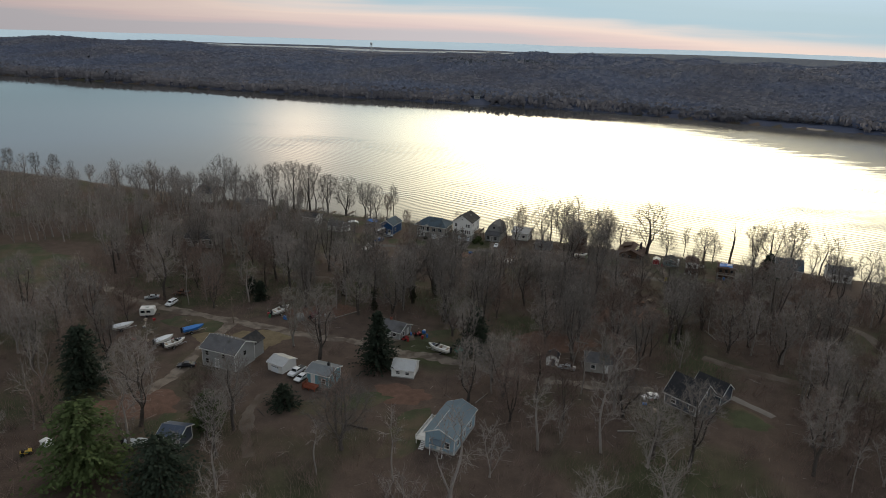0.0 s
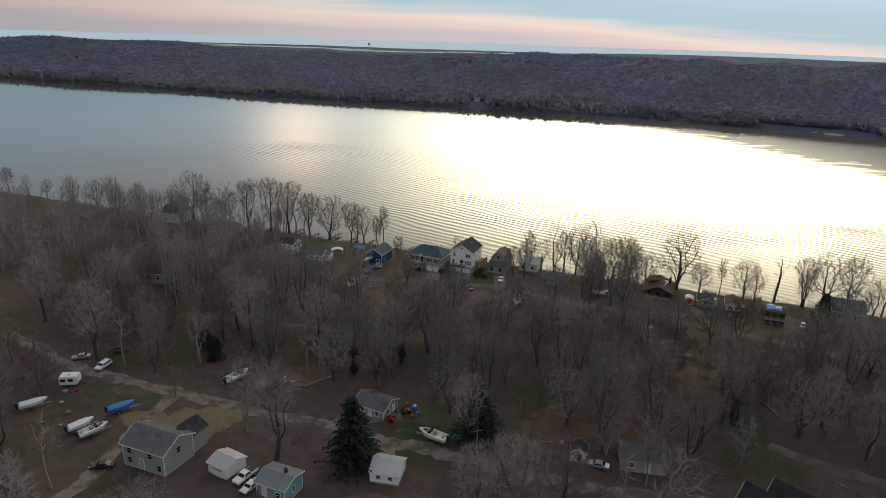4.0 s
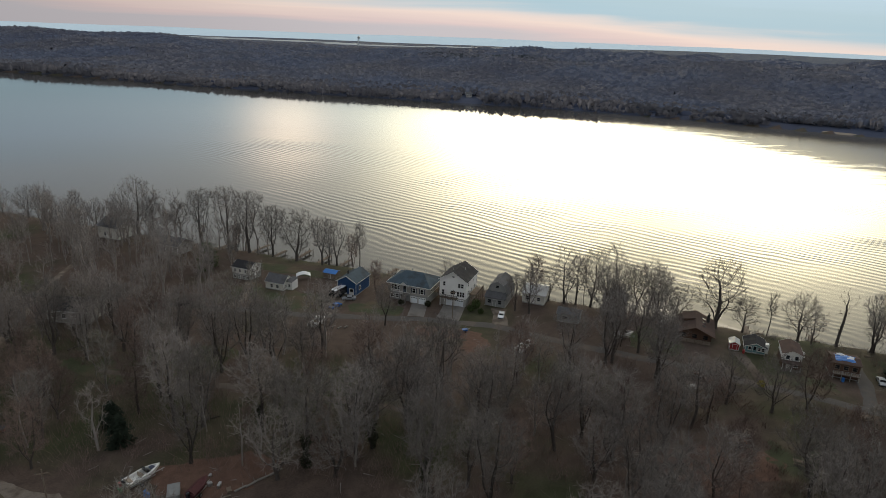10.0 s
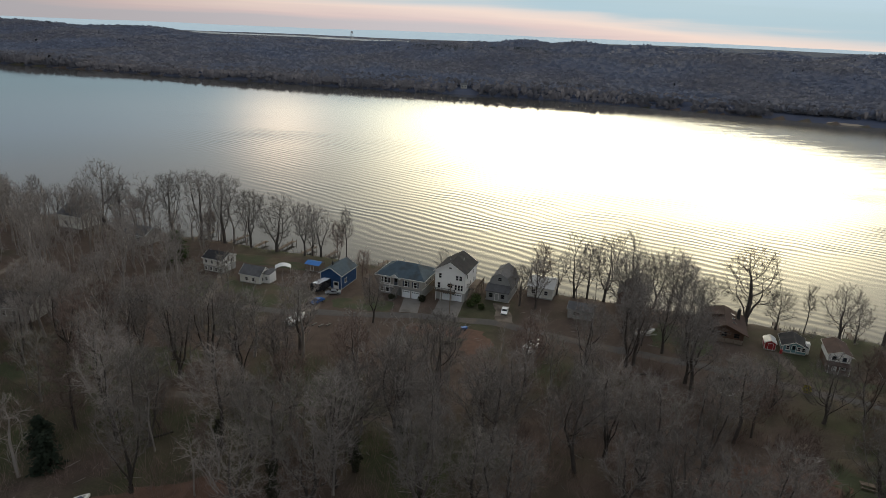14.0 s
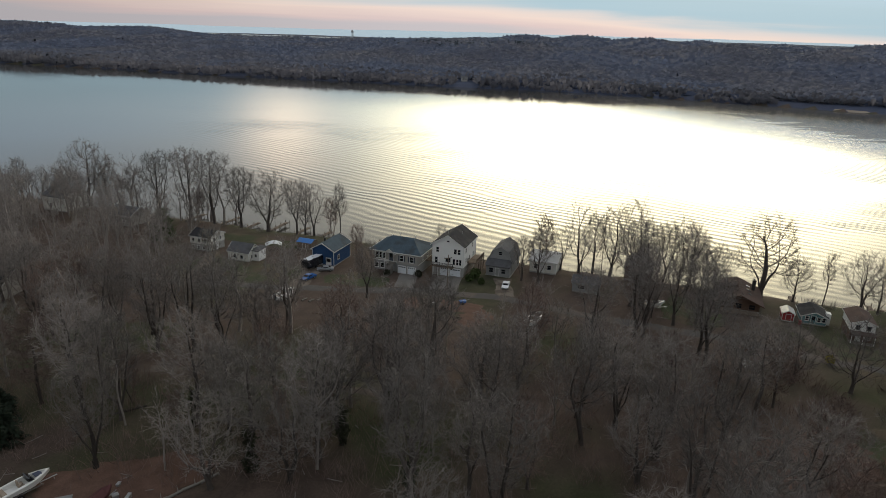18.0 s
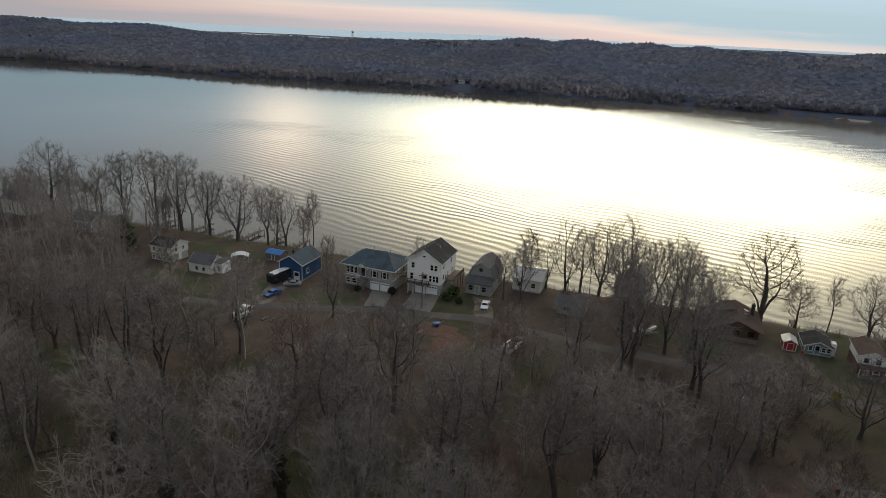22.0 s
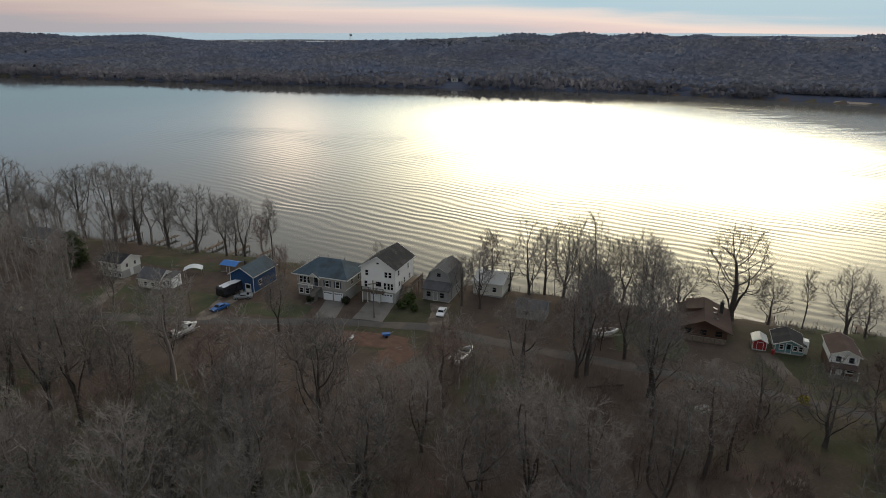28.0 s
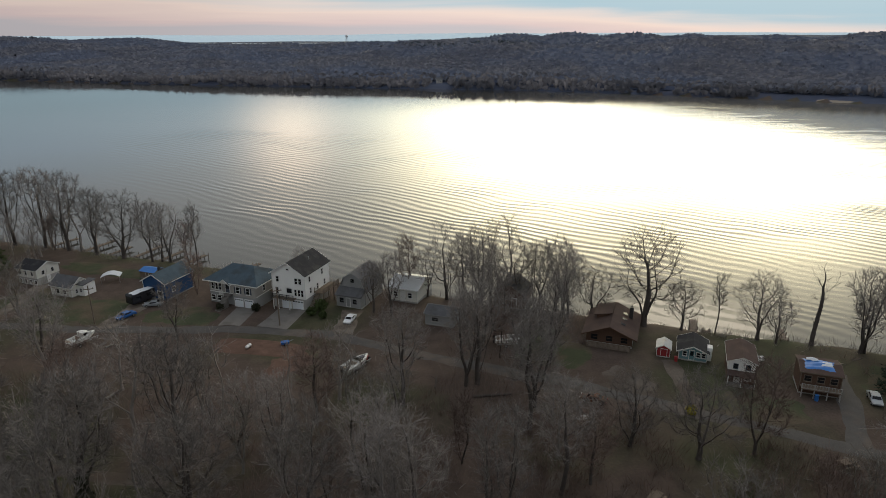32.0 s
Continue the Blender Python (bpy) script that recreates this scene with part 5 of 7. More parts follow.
# grey gambrel house
o = thing("house", 14.6, 241.6, A, None, "grey house with a taupe gambrel roof", "house")
resize(o, 0.88, 0.1, 0.92)
w, d, h = 6.6, 9.0, 3.4
bm = bmesh.new()
gam = [(0, 0.0), (w, 0.0), (w, h), (w - 1.1, h + 2.7), (w / 2, h + 3.9), (1.1, h + 2.7), (0, h)]
prism(bm, gam, 2.2, d + 2.2, "y")
part("wall", bm, "grey_siding", o)
slab_roof(o, [(-0.3, h - 0.4), (1.0, h + 2.8), (w / 2, h + 4.05), (w - 1.0, h + 2.8), (w + 0.3, h - 0.4)], 0.14, "shingle_grey", 1.9, d + 2.5, "y", trim="grey_siding")
bm = bmesh.new()
box(bm, 0.1, w - 0.1, 0, 2.196, 0.0, 2.7)
p_ = part("porch", bm, "grey_siding", o)
bm = bmesh.new()
prism(bm, [(-0.4, 2.62), (2.18, 3.9), (2.18, 4.05), (-0.4, 2.77)], -0.2, w + 0.2, "x")
part("porch_roof", bm, "shingle_grey", o)
window(o, pose(0, 2.2, 0), w / 2, h + 1.7, 1.0, 0.9, frame_mat="grey_siding"), window(o, F_, 1.5, 0.9, 1.1, 1.2, frame_mat="grey_siding"), window(o, F_, 4.9, 0.9, 1.1, 1.2, frame_mat="grey_siding")
door(o, F_, 3.2, 0.1, mat="grey_siding")
bm = bmesh.new()
box(bm, -0.1, w + 0.1, -0.05, d + 2.25, -0.9, 0.05)
part("foundation", bm, "block", o)

# pale-roofed low house behind the bank trees
o = gable_house(25.6, 244.2, A, 6.2, 8.2, 3.0, 1.3, "cream_siding", "metal_roof", "x", 0.4, "low cream house with a pale sheet-metal roof", base=0.3)
for s in (1.4, 4.6):
    window(o, F_, s, 1.1, 0.9, 1.1)
door(o, F_, 3.0, 0.3)

# small dark house and a low garden wall house among the bank trees
o = gable_house(47.5, 240.5, A, 6.0, 7.0, 3.0, 2.0, "brown_siding", "shingle_black", "y", 0.35, "small dark brown cabin half hidden by bare trees", base=0.3, trim="brown_siding")
window(o, F_, 1.5, 1.0, 0.9, 1.0), door(o, F_, 4.0, 0.3, mat="brown_siding")
o = gable_house(33.5, 232.0, A, 5.6, 4.4, 2.3, 0.9, "grey_siding", "shingle_grey", "x", 0.3, "low grey shed with one window under the trees", base=0.1, name="shed", category="shed", trim="grey_siding")
window(o, F_, 2.0, 0.9, 1.4, 0.8, frame_mat="block")

# tan house and cottage to the west
o = gable_house(-61.8, 256.2, A, 7.6, 7.0, 4.4, 1.5, "cream_siding", "shingle_black", "x", 0.4, "cream two-storey house with a dark roof and a carport below", base=2.0)
resize(o, 0.8, 1.4, 0.82)
for s in (1.2, 3.4, 5.8):
    window(o, F_, s, 2.7, 0.8, 1.1)
for s in (1.0, 3.0, 5.0, 6.8):
    window(o, F_, s, 0.3, 0.9, 1.1)
RR = face_matrix("r", 7.6, 7.0)
window(o, RR, 2.0, 2.7, 0.8, 1.1), window(o, RR, 5.0, 2.7, 0.8, 1.1), door(o, RR, 3.5, 0.1)
o = gable_house(-49.2, 248.4, A, 7.2, 5.6, 2.9, 2.0, "cream_siding", "shingle_grey", "x", 0.35, "small pale cottage with a steep grey roof", base=0.3)
resize(o, 0.82, 0.8)
for s in (2.4, 4.8):
    window(o, F_, s, 0.9, 1.0, 1.1)
RR = face_matrix("r", 7.2, 5.6)
window(o, RR, 2.8, 3.0, 0.7, 0.8), window(o, RR, 1.6, 0.9, 0.8, 1.1)
bm = bmesh.new()
box(bm, 7.204, 9.6, 1.8, 5.4, -0.3, 3.3)
b = part("annex", bm, "white_siding", o)
bm = bmesh.new()
prism(bm, [(1.5, 3.25), (5.7, 3.75), (5.7, 3.9), (1.5, 3.4)], 7.2, 9.8, "x")
part("annex_roof", bm, "shingle_grey", o)
window(o, pose(0, 1.8, 0), 8.5, 1.3, 0.8, 1.0)
o = gable_house(-94.5, 219.5, -4, 10.0, 8.0, 3.2, 1.8, "taupe_siding", "shingle_black", "x", 0.4, "long low taupe house with a dark roof in the wood", base=0.4)
for s in (1.6, 4.2, 6.6, 9.4):
    window(o, F_, s, 1.2, 1.0, 1.2)
o = gable_house(-119, 291, A, 9.0, 8.0, 4.5, 2.2, "cream_siding", "shingle_grey", "x", 0.4, "pale gabled house among the bank trees", base=0.4)
window(o, face_matrix("r", 9, 8), 2.5, 2.9, 1, 1.2), window(o, F_, 3, 1.2, 1, 1.2)
o = gable_house(-92, 277, A, 8.0, 7.0, 3.2, 1.7, "taupe_siding", "shingle_grey", "x", 0.4, "low taupe house among bank trees", base=0.4)
window(o, F_, 2.5, 1.2, 1, 1.2), window(o, F_, 5.5, 1.2, 1, 1.2)

# brown lodge by the large oak
o = gable_house(62.6, 223.6, A, 8.2, 10.5, 2.1, 1.7, "brown_siding", "shingle_brown", "y", 0.9, "dark brown lodge with a wide brown gable roof", base=0.3, trim="brown_siding")
resize(o, 0.96, 0.2)
bm = bmesh.new()
prism(bm, [(1.2, 2.7), (3.5, 3.6), (3.5, 4.2), (1.0, 3.6)], 5.0, 10.0, "y")
part("dormer", bm, "brown_siding", o)
bm = bmesh.new()
prism(bm, [(0.6, 3.5), (3.95, 4.22), (3.95, 4.34), (0.6, 3.62)], 4.7, 10.3, "y")
part("dormer_roof", bm, "shingle_brown", o)
for s in (1.4, 4.1, 6.8):
    window(o, F_, s, 0.7, 1.2, 1.1, frame_mat="brown_siding")
bm = bmesh.new()
box(bm, 0.3, 8.0, -2.2, -0.004, 0.1, 0.25)
b = part("porch", bm, "wood", o)
railing(b, (0.3, -2.15), (8.0, -2.15), 0.25, "wood")
for s in (3.0, 5.5, 8.0):
    bm = bmesh.new()
    box(bm, -0.45, 0.45, -0.35, 0.35, 0, 0.06, pose(6.2, s, 4.02 - 2.1 * 0.4146, 0, 22.5, 0))
    part("skylight", bm, "pane_dusty", o)
chimney(o, 7.3, 7.4, 2.2, 4.9, 0.7, "dark_metal")

# red shed, teal cottage, tan two-storey house, tarp-roofed house
o = gable_house(73.4, 218.4, A, 2.7, 3.6, 2.1, 0.7, "red_paint", "metal_roof", "y", 0.25, "small red shed with a pale metal roof", base=0.1, name="shed", category="shed")
resize(o, 0.8, 0.4)
door(o, F_, 1.45, 0.1, 1.2, 1.8, "red_paint")
o = gable_house(77.3, 217.2, A, 5.2, 6.0, 2.1, 1.1, "teal_siding", "shingle_black", "y", 0.5, "small teal cottage with a black roof and white-trimmed windows", base=0.3)
resize(o, 0.86, -0.1)
door(o, F_, 2.4, 0.3, 0.9, 2.0, "teal_siding", True)
for s in (1.1, 3.6, 4.6):
    window(o, F_, s, 1.0, 0.7, 1.0)
bm = bmesh.new()
box(bm, 5.204, 6.1, 1.0, 2.6, 0, 2.9)
part("annex", bm, "white_siding", o)
o = gable_house(80.9, 209.8, A, 4.9, 8.4, 4.6, 1.0, "white_siding", "shingle_brown", "y", 0.45, "narrow white two-storey house with a brown roof and an open porch", base=2.4, base_mat="brown_siding")
resize(o, 0.8, 1.3, 0.82)
window(o, F_, 1.3, 3.2, 0.75, 0.9, frame_mat="dark_siding"), window(o, F_, 3.6, 3.2, 0.75, 0.9, frame_mat="dark_siding")
bm = bmesh.new()
box(bm, -0.1, 5.0, -1.9, -0.004, -0.4, 0.15)
b = part("porch", bm, "concrete", o)
bm = bmesh.new()
prism(bm, [(-2.0, 2.35), (-0.004, 2.6), (-0.004, 2.75), (-2.0, 2.5)], -0.2, 5.1, "x")
part("porch_roof", bm, "shingle_brown", o)
for s in (0.05, 2.45, 4.85):
    bm = bmesh.new()
    box(bm, s - 0.08, s + 0.08, -1.8, -1.64, 0.15, 2.34)
    part("post", bm, "trim", b)
door(o, pose(0, 0.04, 0), 1.8, 0.16, 0.95, 2.0), window(o, pose(0, 0.04, 0), 3.7, 0.9, 1.1, 1.0)
o = gable_house(90.4, 206.0, A, 6.8, 6.6, 4.3, 0.6, "brown_siding", "shingle_brown", "x", 0.3, "unfinished brown house with blue tarpaulin over its flat roof", base=0.3, trim="wood")
resize(o, 0.8, 1.2, 0.86)
for s in (1.2, 3.4, 5.6):
    window(o, F_, s, 2.6, 1.2, 1.1, frame_mat="wood")
bm = bmesh.new()
box(bm, 0.1, 6.7, -1.8, -0.004, 1.7, 1.85)
b = part("porch_deck", bm, "wood", o)
railing(b, (0.1, -1.75), (6.7, -1.75), 1.85, "block", gap=0.5)
for s in (0.2, 2.3, 4.5, 6.6):
    bm = bmesh.new()
    box(bm, s - 0.09, s + 0.09, -1.75, -1.57, -0.4, 1.7)
    part("post", bm, "block", b)

# ---- roads, drives, lawns ----


def ribbon(name, pts, width, mat, label, lift=0.07, wobble=0.25, category="road"):
    c = road_points(pts, 1.2)
    t = np.gradient(c, axis=0)
    t /= np.linalg.norm(t, axis=1)[:, None] + 1e-9
    nrm = np.stack([-t[:, 1], t[:, 0]], 1)
    k = 5
    V, F = [], []
    for i in range(len(c)):
        wl = width / 2 + wobble * math.sin(i * 0.7) * 0.5 + rng.normal(0, wobble * 0.35)
        wr = width / 2 + wobble * math.sin(i * 0.53 + 2) * 0.5 + rng.normal(0, wobble * 0.35)
        for j in range(k):
            u = -wl + (wl + wr) * j / (k - 1)
            p = c[i] + nrm[i] * u
            V.append((p[0], p[1], float(ground_z(p[0], p[1])) + lift * (1.0 if 0 < j < k - 1 else 0.2)))
    for i in range(len(c) - 1):
        for j in range(k - 1):
            a = i * k + j
            F.append((a, a + 1, a + k + 1, a + k))
    me = array_mesh(name, np.array(V), np.array(F))
    me.materials.append(M[mat])
    return tagged(new(name, me), label, category, kind="structure")


def patch(name, x, y, rx, ry, turn, mat, label, lift=0.045, rough=0.30, category="lawn", square=0.0):
    """A draped patch of ground with an uneven edge."""
    n, rings = 36, 6
    ph = rng.random(4) * 6.28
    c, s = math.cos(radians(turn)), math.sin(radians(turn))
    V, F = [(x, y, float(ground_z(x, y)) + lift)], []
    for r in range(1, rings + 1):
        for i in range(n):
            a = 6.2832 * i / n
            e = 1 + rough * (math.sin(2 * a + ph[0]) * 0.5 + math.sin(3 * a + ph[1]) * 0.4 + math.sin(7 * a + ph[2]) * 0.3 + math.sin(11 * a + ph[3]) * 0.2)
            q = 1 / max(abs(math.cos(a)), abs(math.sin(a))) if square else 1.0
            e *= 1 + square * (q - 1)
            u, v = rx * e * r / rings * math.cos(a), ry * e * r / rings * math.sin(a)
            px, py = x + u * c - v * s, y + u * s + v * c
            V.append((px, py, float(ground_z(px, py)) + (lift if r < rings else 0.008)))
    for i in range(n):
        F.append((0, 1 + i, 1 + (i + 1) % n, 1 + (i + 1) % n))
    tri = [f[:3] for f in F]
    quads = [(1 + (r - 1) * n + i, 1 + r * n + i, 1 + r * n + (i + 1) % n, 1 + (r - 1) * n + (i + 1) % n) for r in range(1, rings) for i in range(n)]
    me = bpy.data.meshes.new(name)
    me.from_pydata(V, [], tri + quads)
    me.materials.append(M[mat])
    return tagged(new(name, me), label, category, kind="structure")


ribbon("road", ROADS["lake"], 3.1, "asphalt", "worn grey lane along the riverside houses")
ribbon("road", ROADS["middle"], 2.2, "track", "narrow earth track through the wood", 0.08)
ribbon("road", ROADS["dirt"], 3.3, "gravel", "pale gravel road past the upper yards", 0.07, 0.7)
ribbon("road", ROADS["right"], 3.0, "track", "gravel track curving through the wood", 0.08)
ribbon("path", [(52, 186), (50.5, 182), (47, 176), (45, 172)], 2.2, "track", "short pale gravel path", 0.09, 0.5, "path")
ribbon("driveway", [(-55, 154), (-56.5, 146), (-57.3, 138), (-58.5, 125), (-61, 116)], 3.0, "gravel", "gravel driveway beside the large grey house", 0.08, 0.5, "driveway")
ribbon("driveway", [(-9, 141), (-8.6, 136), (-8.3, 131.5)], 3.0, "gravel", "gravel driveway to the white garage", 0.09, 0.4, "driveway")
ribbon("driveway", [(-20, 145.6), (-12, 147), (-7, 148.5)], 2.6, "gravel", "gravel apron beside the grey cottage", 0.09, 0.5, "driveway")
ribbon("driveway", [(-53.5, 231), (-52.5, 240), (-53.5, 250), (-55, 255)], 3.2, "gravel", "gravel drive to the cream house", 0.09, 0.3, "driveway")
ribbon("driveway", [(-28, 230), (-27, 238), (-25.4, 246)], 4.4, "gravel", "gravel drive to the deep blue house", 0.09, 0.3, "driveway")
ribbon("driveway", [(-4.2, 230.6), (-3.4, 241.2)], 4.4, "concrete", "pale concrete driveway to two garage doors", 0.1, 0.05, "driveway")
ribbon("driveway", [(4.2, 229.8), (6.2, 239.6)], 6.2, "concrete", "pale concrete driveway of the white house", 0.1, 0.05, "driveway")
ribbon("driveway", [(18, 227), (18.6, 240)], 4.0, "gravel", "gravel parking strip before the gambrel house", 0.09, 0.4, "driveway")
ribbon("driveway", [(74, 200), (75, 210), (75.5, 217)], 2.6, "track", "earth drive to the red shed", 0.09, 0.4, "driveway")
ribbon("driveway", [(91.5, 190), (97, 201), (101, 212)], 3.0, "asphalt", "dark drive beside the unfinished house", 0.09, 0.3, "driveway")
ribbon("driveway", [(63.5, 124.5), (66.5, 120.5), (69.5, 116)], 2.0, "concrete", "pale walk beside the dark house", 0.09, 0.15, "path")
ribbon("driveway", [(-35, 120), (-38, 112), (-36, 104), (-33, 96)], 2.2, "track", "faint earth track down the wood", 0.06, 0.6, "path")
ribbon("path", [(-112, 262), (-110, 245), (-104, 228), (-98, 205), (-90, 180)], 2.0, "gravel", "faint track through the western wood", 0.06, 0.4, "path")

patch("lawn", -38, 240, 12, 7, A, "lawn", "winter lawn before the pale cottage")
patch("lawn", -15, 236, 7, 5, A, "lawn", "winter lawn before the grey house")
patch("lawn", -54, 243, 6, 8, A, "lawn", "winter lawn beside the drive")
patch("lawn", 56, 221, 6, 8, A, "lawn", "winter lawn beside the brown lodge")
patch("lawn", 82, 200, 8, 6, A, "lawn", "winter lawn before the white house")
patch("lawn", 106, 200, 6, 12, A, "lawn", "green lawn beside the drive")
patch("lawn", 3, 149, 7, 6, 0, "lawn", "green grass beside the boat")
patch("lawn", -5, 106, 5, 8, A, "lawn", "green grass round the pale blue house")
patch("lawn", 62, 116, 6, 4, -40, "lawn", "green grass below the dark house")
patch("lawn", -49, 104, 7, 6, 0, "lawn", "green grass behind the small blue-roofed house")
patch("lawn", -64, 152, 8, 5, -20, "lawn", "thin grass beside the gravel road")
patch("lawn", -140, 195, 26, 17, -20, "lawn", "open green field in the wood")
patch("lawn", -60, 200, 16, 10, 0, "lawn", "thin grass under the trees")
patch("lawn", 72, 173, 12, 7, 0, "lawn", "thin grass in the clearing")
patch("lawn", -20, 115, 10, 4, 20, "lawn", "thin mossy grass in the wood")
patch("bank_grass", -44, 264, 14, 4, A, "lawn", "dull winter grass on the bank")
patch("yard", -46, 144, 8, 5, -15, "dry_grass", "dry straw-coloured yard", category="yard")
patch("yard", -56, 143, 5, 4, -15, "dry_grass", "dry bare yard beside the grey house", category="yard")
patch("yard", 4.5, 221.2, 9.0, 2.9, -9, "litter", "bare reddish earth pad beside the lane", category="yard", square=0.8, rough=0.05)
patch("yard", 11, 215, 4.0, 3.4, 40, "litter", "bare reddish earth below the pad", category="yard", lift=0.03)
patch("yard", -34, 163, 9, 6, 10, "litter", "reddish leaf litter behind the parked boat", category="yard")
patch("yard", -8, 120, 6, 4, 0, "litter", "reddish leaf litter before the white garage", category="yard")
patch("yard", 52, 170, 12, 7, 0, "litter", "trampled brown clearing", category="yard")
patch("yard", 66, 209, 4.5, 4, 0, "track", "bare brown yard before the lodge", category="yard")
patch("yard", 28, 149, 12, 6, 0, "litter", "leaf-covered open ground", category="yard")
patch("yard", -60, 112, 9, 5, 0, "litter", "leaf-covered open ground in the wood", category="yard")
patch("beach", 382, 690, 34, 13, -30, "sand", "pale sandy landing on the far bank", 0.3, 0.2, "beach")
patch("beach", 152, 842, 48, 3.2, -13, "sand", "thin pale strip of far shore", 0.5, 0.1, "beach")
patch("beach", 172, 855, 4, 16, -30, "sand", "pale boat ramp on the far bank", 0.5, 0.1, "beach")
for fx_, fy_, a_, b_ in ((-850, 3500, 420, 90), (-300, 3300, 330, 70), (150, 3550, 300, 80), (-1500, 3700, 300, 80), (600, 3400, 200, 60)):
    patch("field", fx_, fy_, a_, b_, 4, "field", "pale strip of distant field", 2.5, 0.1, "field")

# ---- conifers and ivy ----


def conifer(x, y, h, r, mat, label, low=0.08, ragged=0.2, taper=0.8):
    ob = thing("conifer", x, y, rng.random() * 360, None, label, "evergreen tree", "evergreens")
    bm = bmesh.new()
    tube(bm, (0, 0, -0.2), (0, 0, h * 0.95), 0.02 * h, 0.02, 7)
    part("trunk", bm, "bark", ob)
    V, F = [], []
    tiers = int(h * 2.7)
    for i in range(tiers):
        f = low + (1 - low) * i / tiers
        z, rr = h * f, r * (1 - f) ** taper * (1 + rng.normal(0, ragged * 0.5)) + 0.15
        for j in range(int(10 + 10 * (1 - f))):
            a = rng.random() * 6.2832
            L = rr * rng.uniform(0.65, 1.12)
            for q in range(7):
                u = 0.25 + 0.75 * q / 6
                c = np.array([math.cos(a) * L * u, math.sin(a) * L * u, z - 0.22 * L * u + 0.1 * L * u * u + rng.normal(0, 0.16)])
                b2 = a + rng.normal(0, 0.7)
                e = np.array([math.cos(b2), math.sin(b2), -0.25 + rng.normal(0, 0.25)]) * 0.46 * (0.7 + 0.03 * h)
                w = np.array([-math.sin(b2), math.cos(b2), rng.normal(0, 0.5)]) * 0.22 * (0.7 + 0.03 * h)
                k = len(V)
                V += [c - e * 0.4, c + w, c + e, c - w]
                F.append((k, k + 1, k + 2, k + 3))
    me = array_mesh("crown", np.array(V), np.array(F))
    me.materials.append(M[mat])
    part("crown", me, None, ob)
    return ob


for x, y, h, r, mt, lab in ((-14.4, 131.5, 14, 4.4, "needles", "dark green spruce beside the white garage"), (8.1, 141.5, 12, 4.6, "needles", "broad dark green spruce beside the gravel road"),
                            (-73.5, 117, 14.5, 4.8, "needles", "tall dark evergreen at the edge of the wood"), (-57, 88, 15, 8.0, "needles_pine", "large yellow-green pine at the wood edge"),
                            (-44.5, 87, 10, 6.4, "needles", "dark bushy evergreen beside the small house"), (107.5, 205.5, 9, 3.2, "needles", "dark green conifer near the bank"),
                            (111, 210, 8, 3.0, "needles", "dark green conifer near the bank"), (-70, 262, 9, 3.0, "needles_pine", "ragged green pine beside the cream house"), (-43.5, 105, 8, 3.0, "needles_pine", "small yellow-green pine in the wood"),
                            (-31.2, 113.4, 5, 3.2, "needles", "dark bushy evergreen near the teal house"), (-52.5, 170, 6, 2.4, "needles", "small dark cedar beside the track"), (-57, 176, 5, 2.6, "needles", "dark cedar thicket beside the track")):
    conifer(x, y, h, r, mt, lab, taper=0.34 if "pine" in lab or "bushy" in lab or "tall dark" in lab else 0.62, ragged=0.45)


def ivy_tree(x, y, s):
    ob = tree("tall", x, y, s, label="tall bare tree with its trunk wrapped in dark ivy")
    V, F = [], []
    for i in range(700):
        z = 6.0 * rng.random() ** 1.3
        a, r = rng.random() * 6.2832, 0.25 + (0.5 + 0.4 * math.sin(z * 1.7 + x)) * rng.random()
        c = np.array([math.cos(a) * r, math.sin(a) * r, z])
        e, w = rng.normal(0, 0.13, 3), rng.normal(0, 0.13, 3)
        k = len(V)
        V += [c - e, c + w, c + e, c - w]
        F.append((k, k + 1, k + 2, k + 3))
    me = array_mesh("ivy", np.array(V), np.array(F))
    me.materials.append(M["ivy"])
    part("ivy", me, None, ob, "dark evergreen ivy")


for x, y, s in ((-19.5, 166, 1.0), (0.5, 160, 1.0), (-9, 172, 0.95), (-3, 178, 1.0), (-30, 176, 0.9), (60, 150, 1.0)):
    ivy_tree(x, y, s)



def shrub(x, y, h, mat, label):
    """A rounded shrub: stems with small leaves or blossoms on them."""
    ob = thing("shrub", x, y, rng.random() * 360, None, label, "shrub", "shrubs")
    V, F = [], []
    for _ in range(420):
        d = rng.normal(0, 1, 3)
        d = d / np.linalg.norm(d) * rng.random() ** 0.4
        c = np.array([d[0] * h * 0.6, d[1] * h * 0.6, h * 0.5 + d[2] * h * 0.5])
        e, w = rng.normal(0, 0.09 + 0.02 * h, 3), rng.normal(0, 0.09 + 0.02 * h, 3)
        k = len(V)
        V += [c - e, c + w, c + e, c - w]
        F.append((k, k + 1, k + 2, k + 3))
    me = array_mesh("foliage", np.array(V), np.array(F))
    me.materials.append(M[mat])
    part("foliage", me, None, ob)
    bm = bmesh.new()
    for k in range(7):
        tube(bm, (0.1 * math.cos(k), 0.1 * math.sin(k), -0.1), (0.4 * h * math.cos(k * 0.9), 0.4 * h * math.sin(k * 0.9), h * 0.8), 0.04, 0.015, 4)
    part("stems", bm, "bark", ob)


shrub(73, 199.8, 1.3, "blossom", "small shrub with yellow spring blossom")
for x, y, h in ((-1.2, 238.6, 1.6), (10.6, 236.0, 1.7), (-8.6, 239.0, 1.4), (13.2, 234.5, 1.4), (12.0, 238.5, 2.4)):
    shrub(x, y, h, "needles_pine" if x > 10 else "ivy", "dark evergreen shrub beside the driveway")

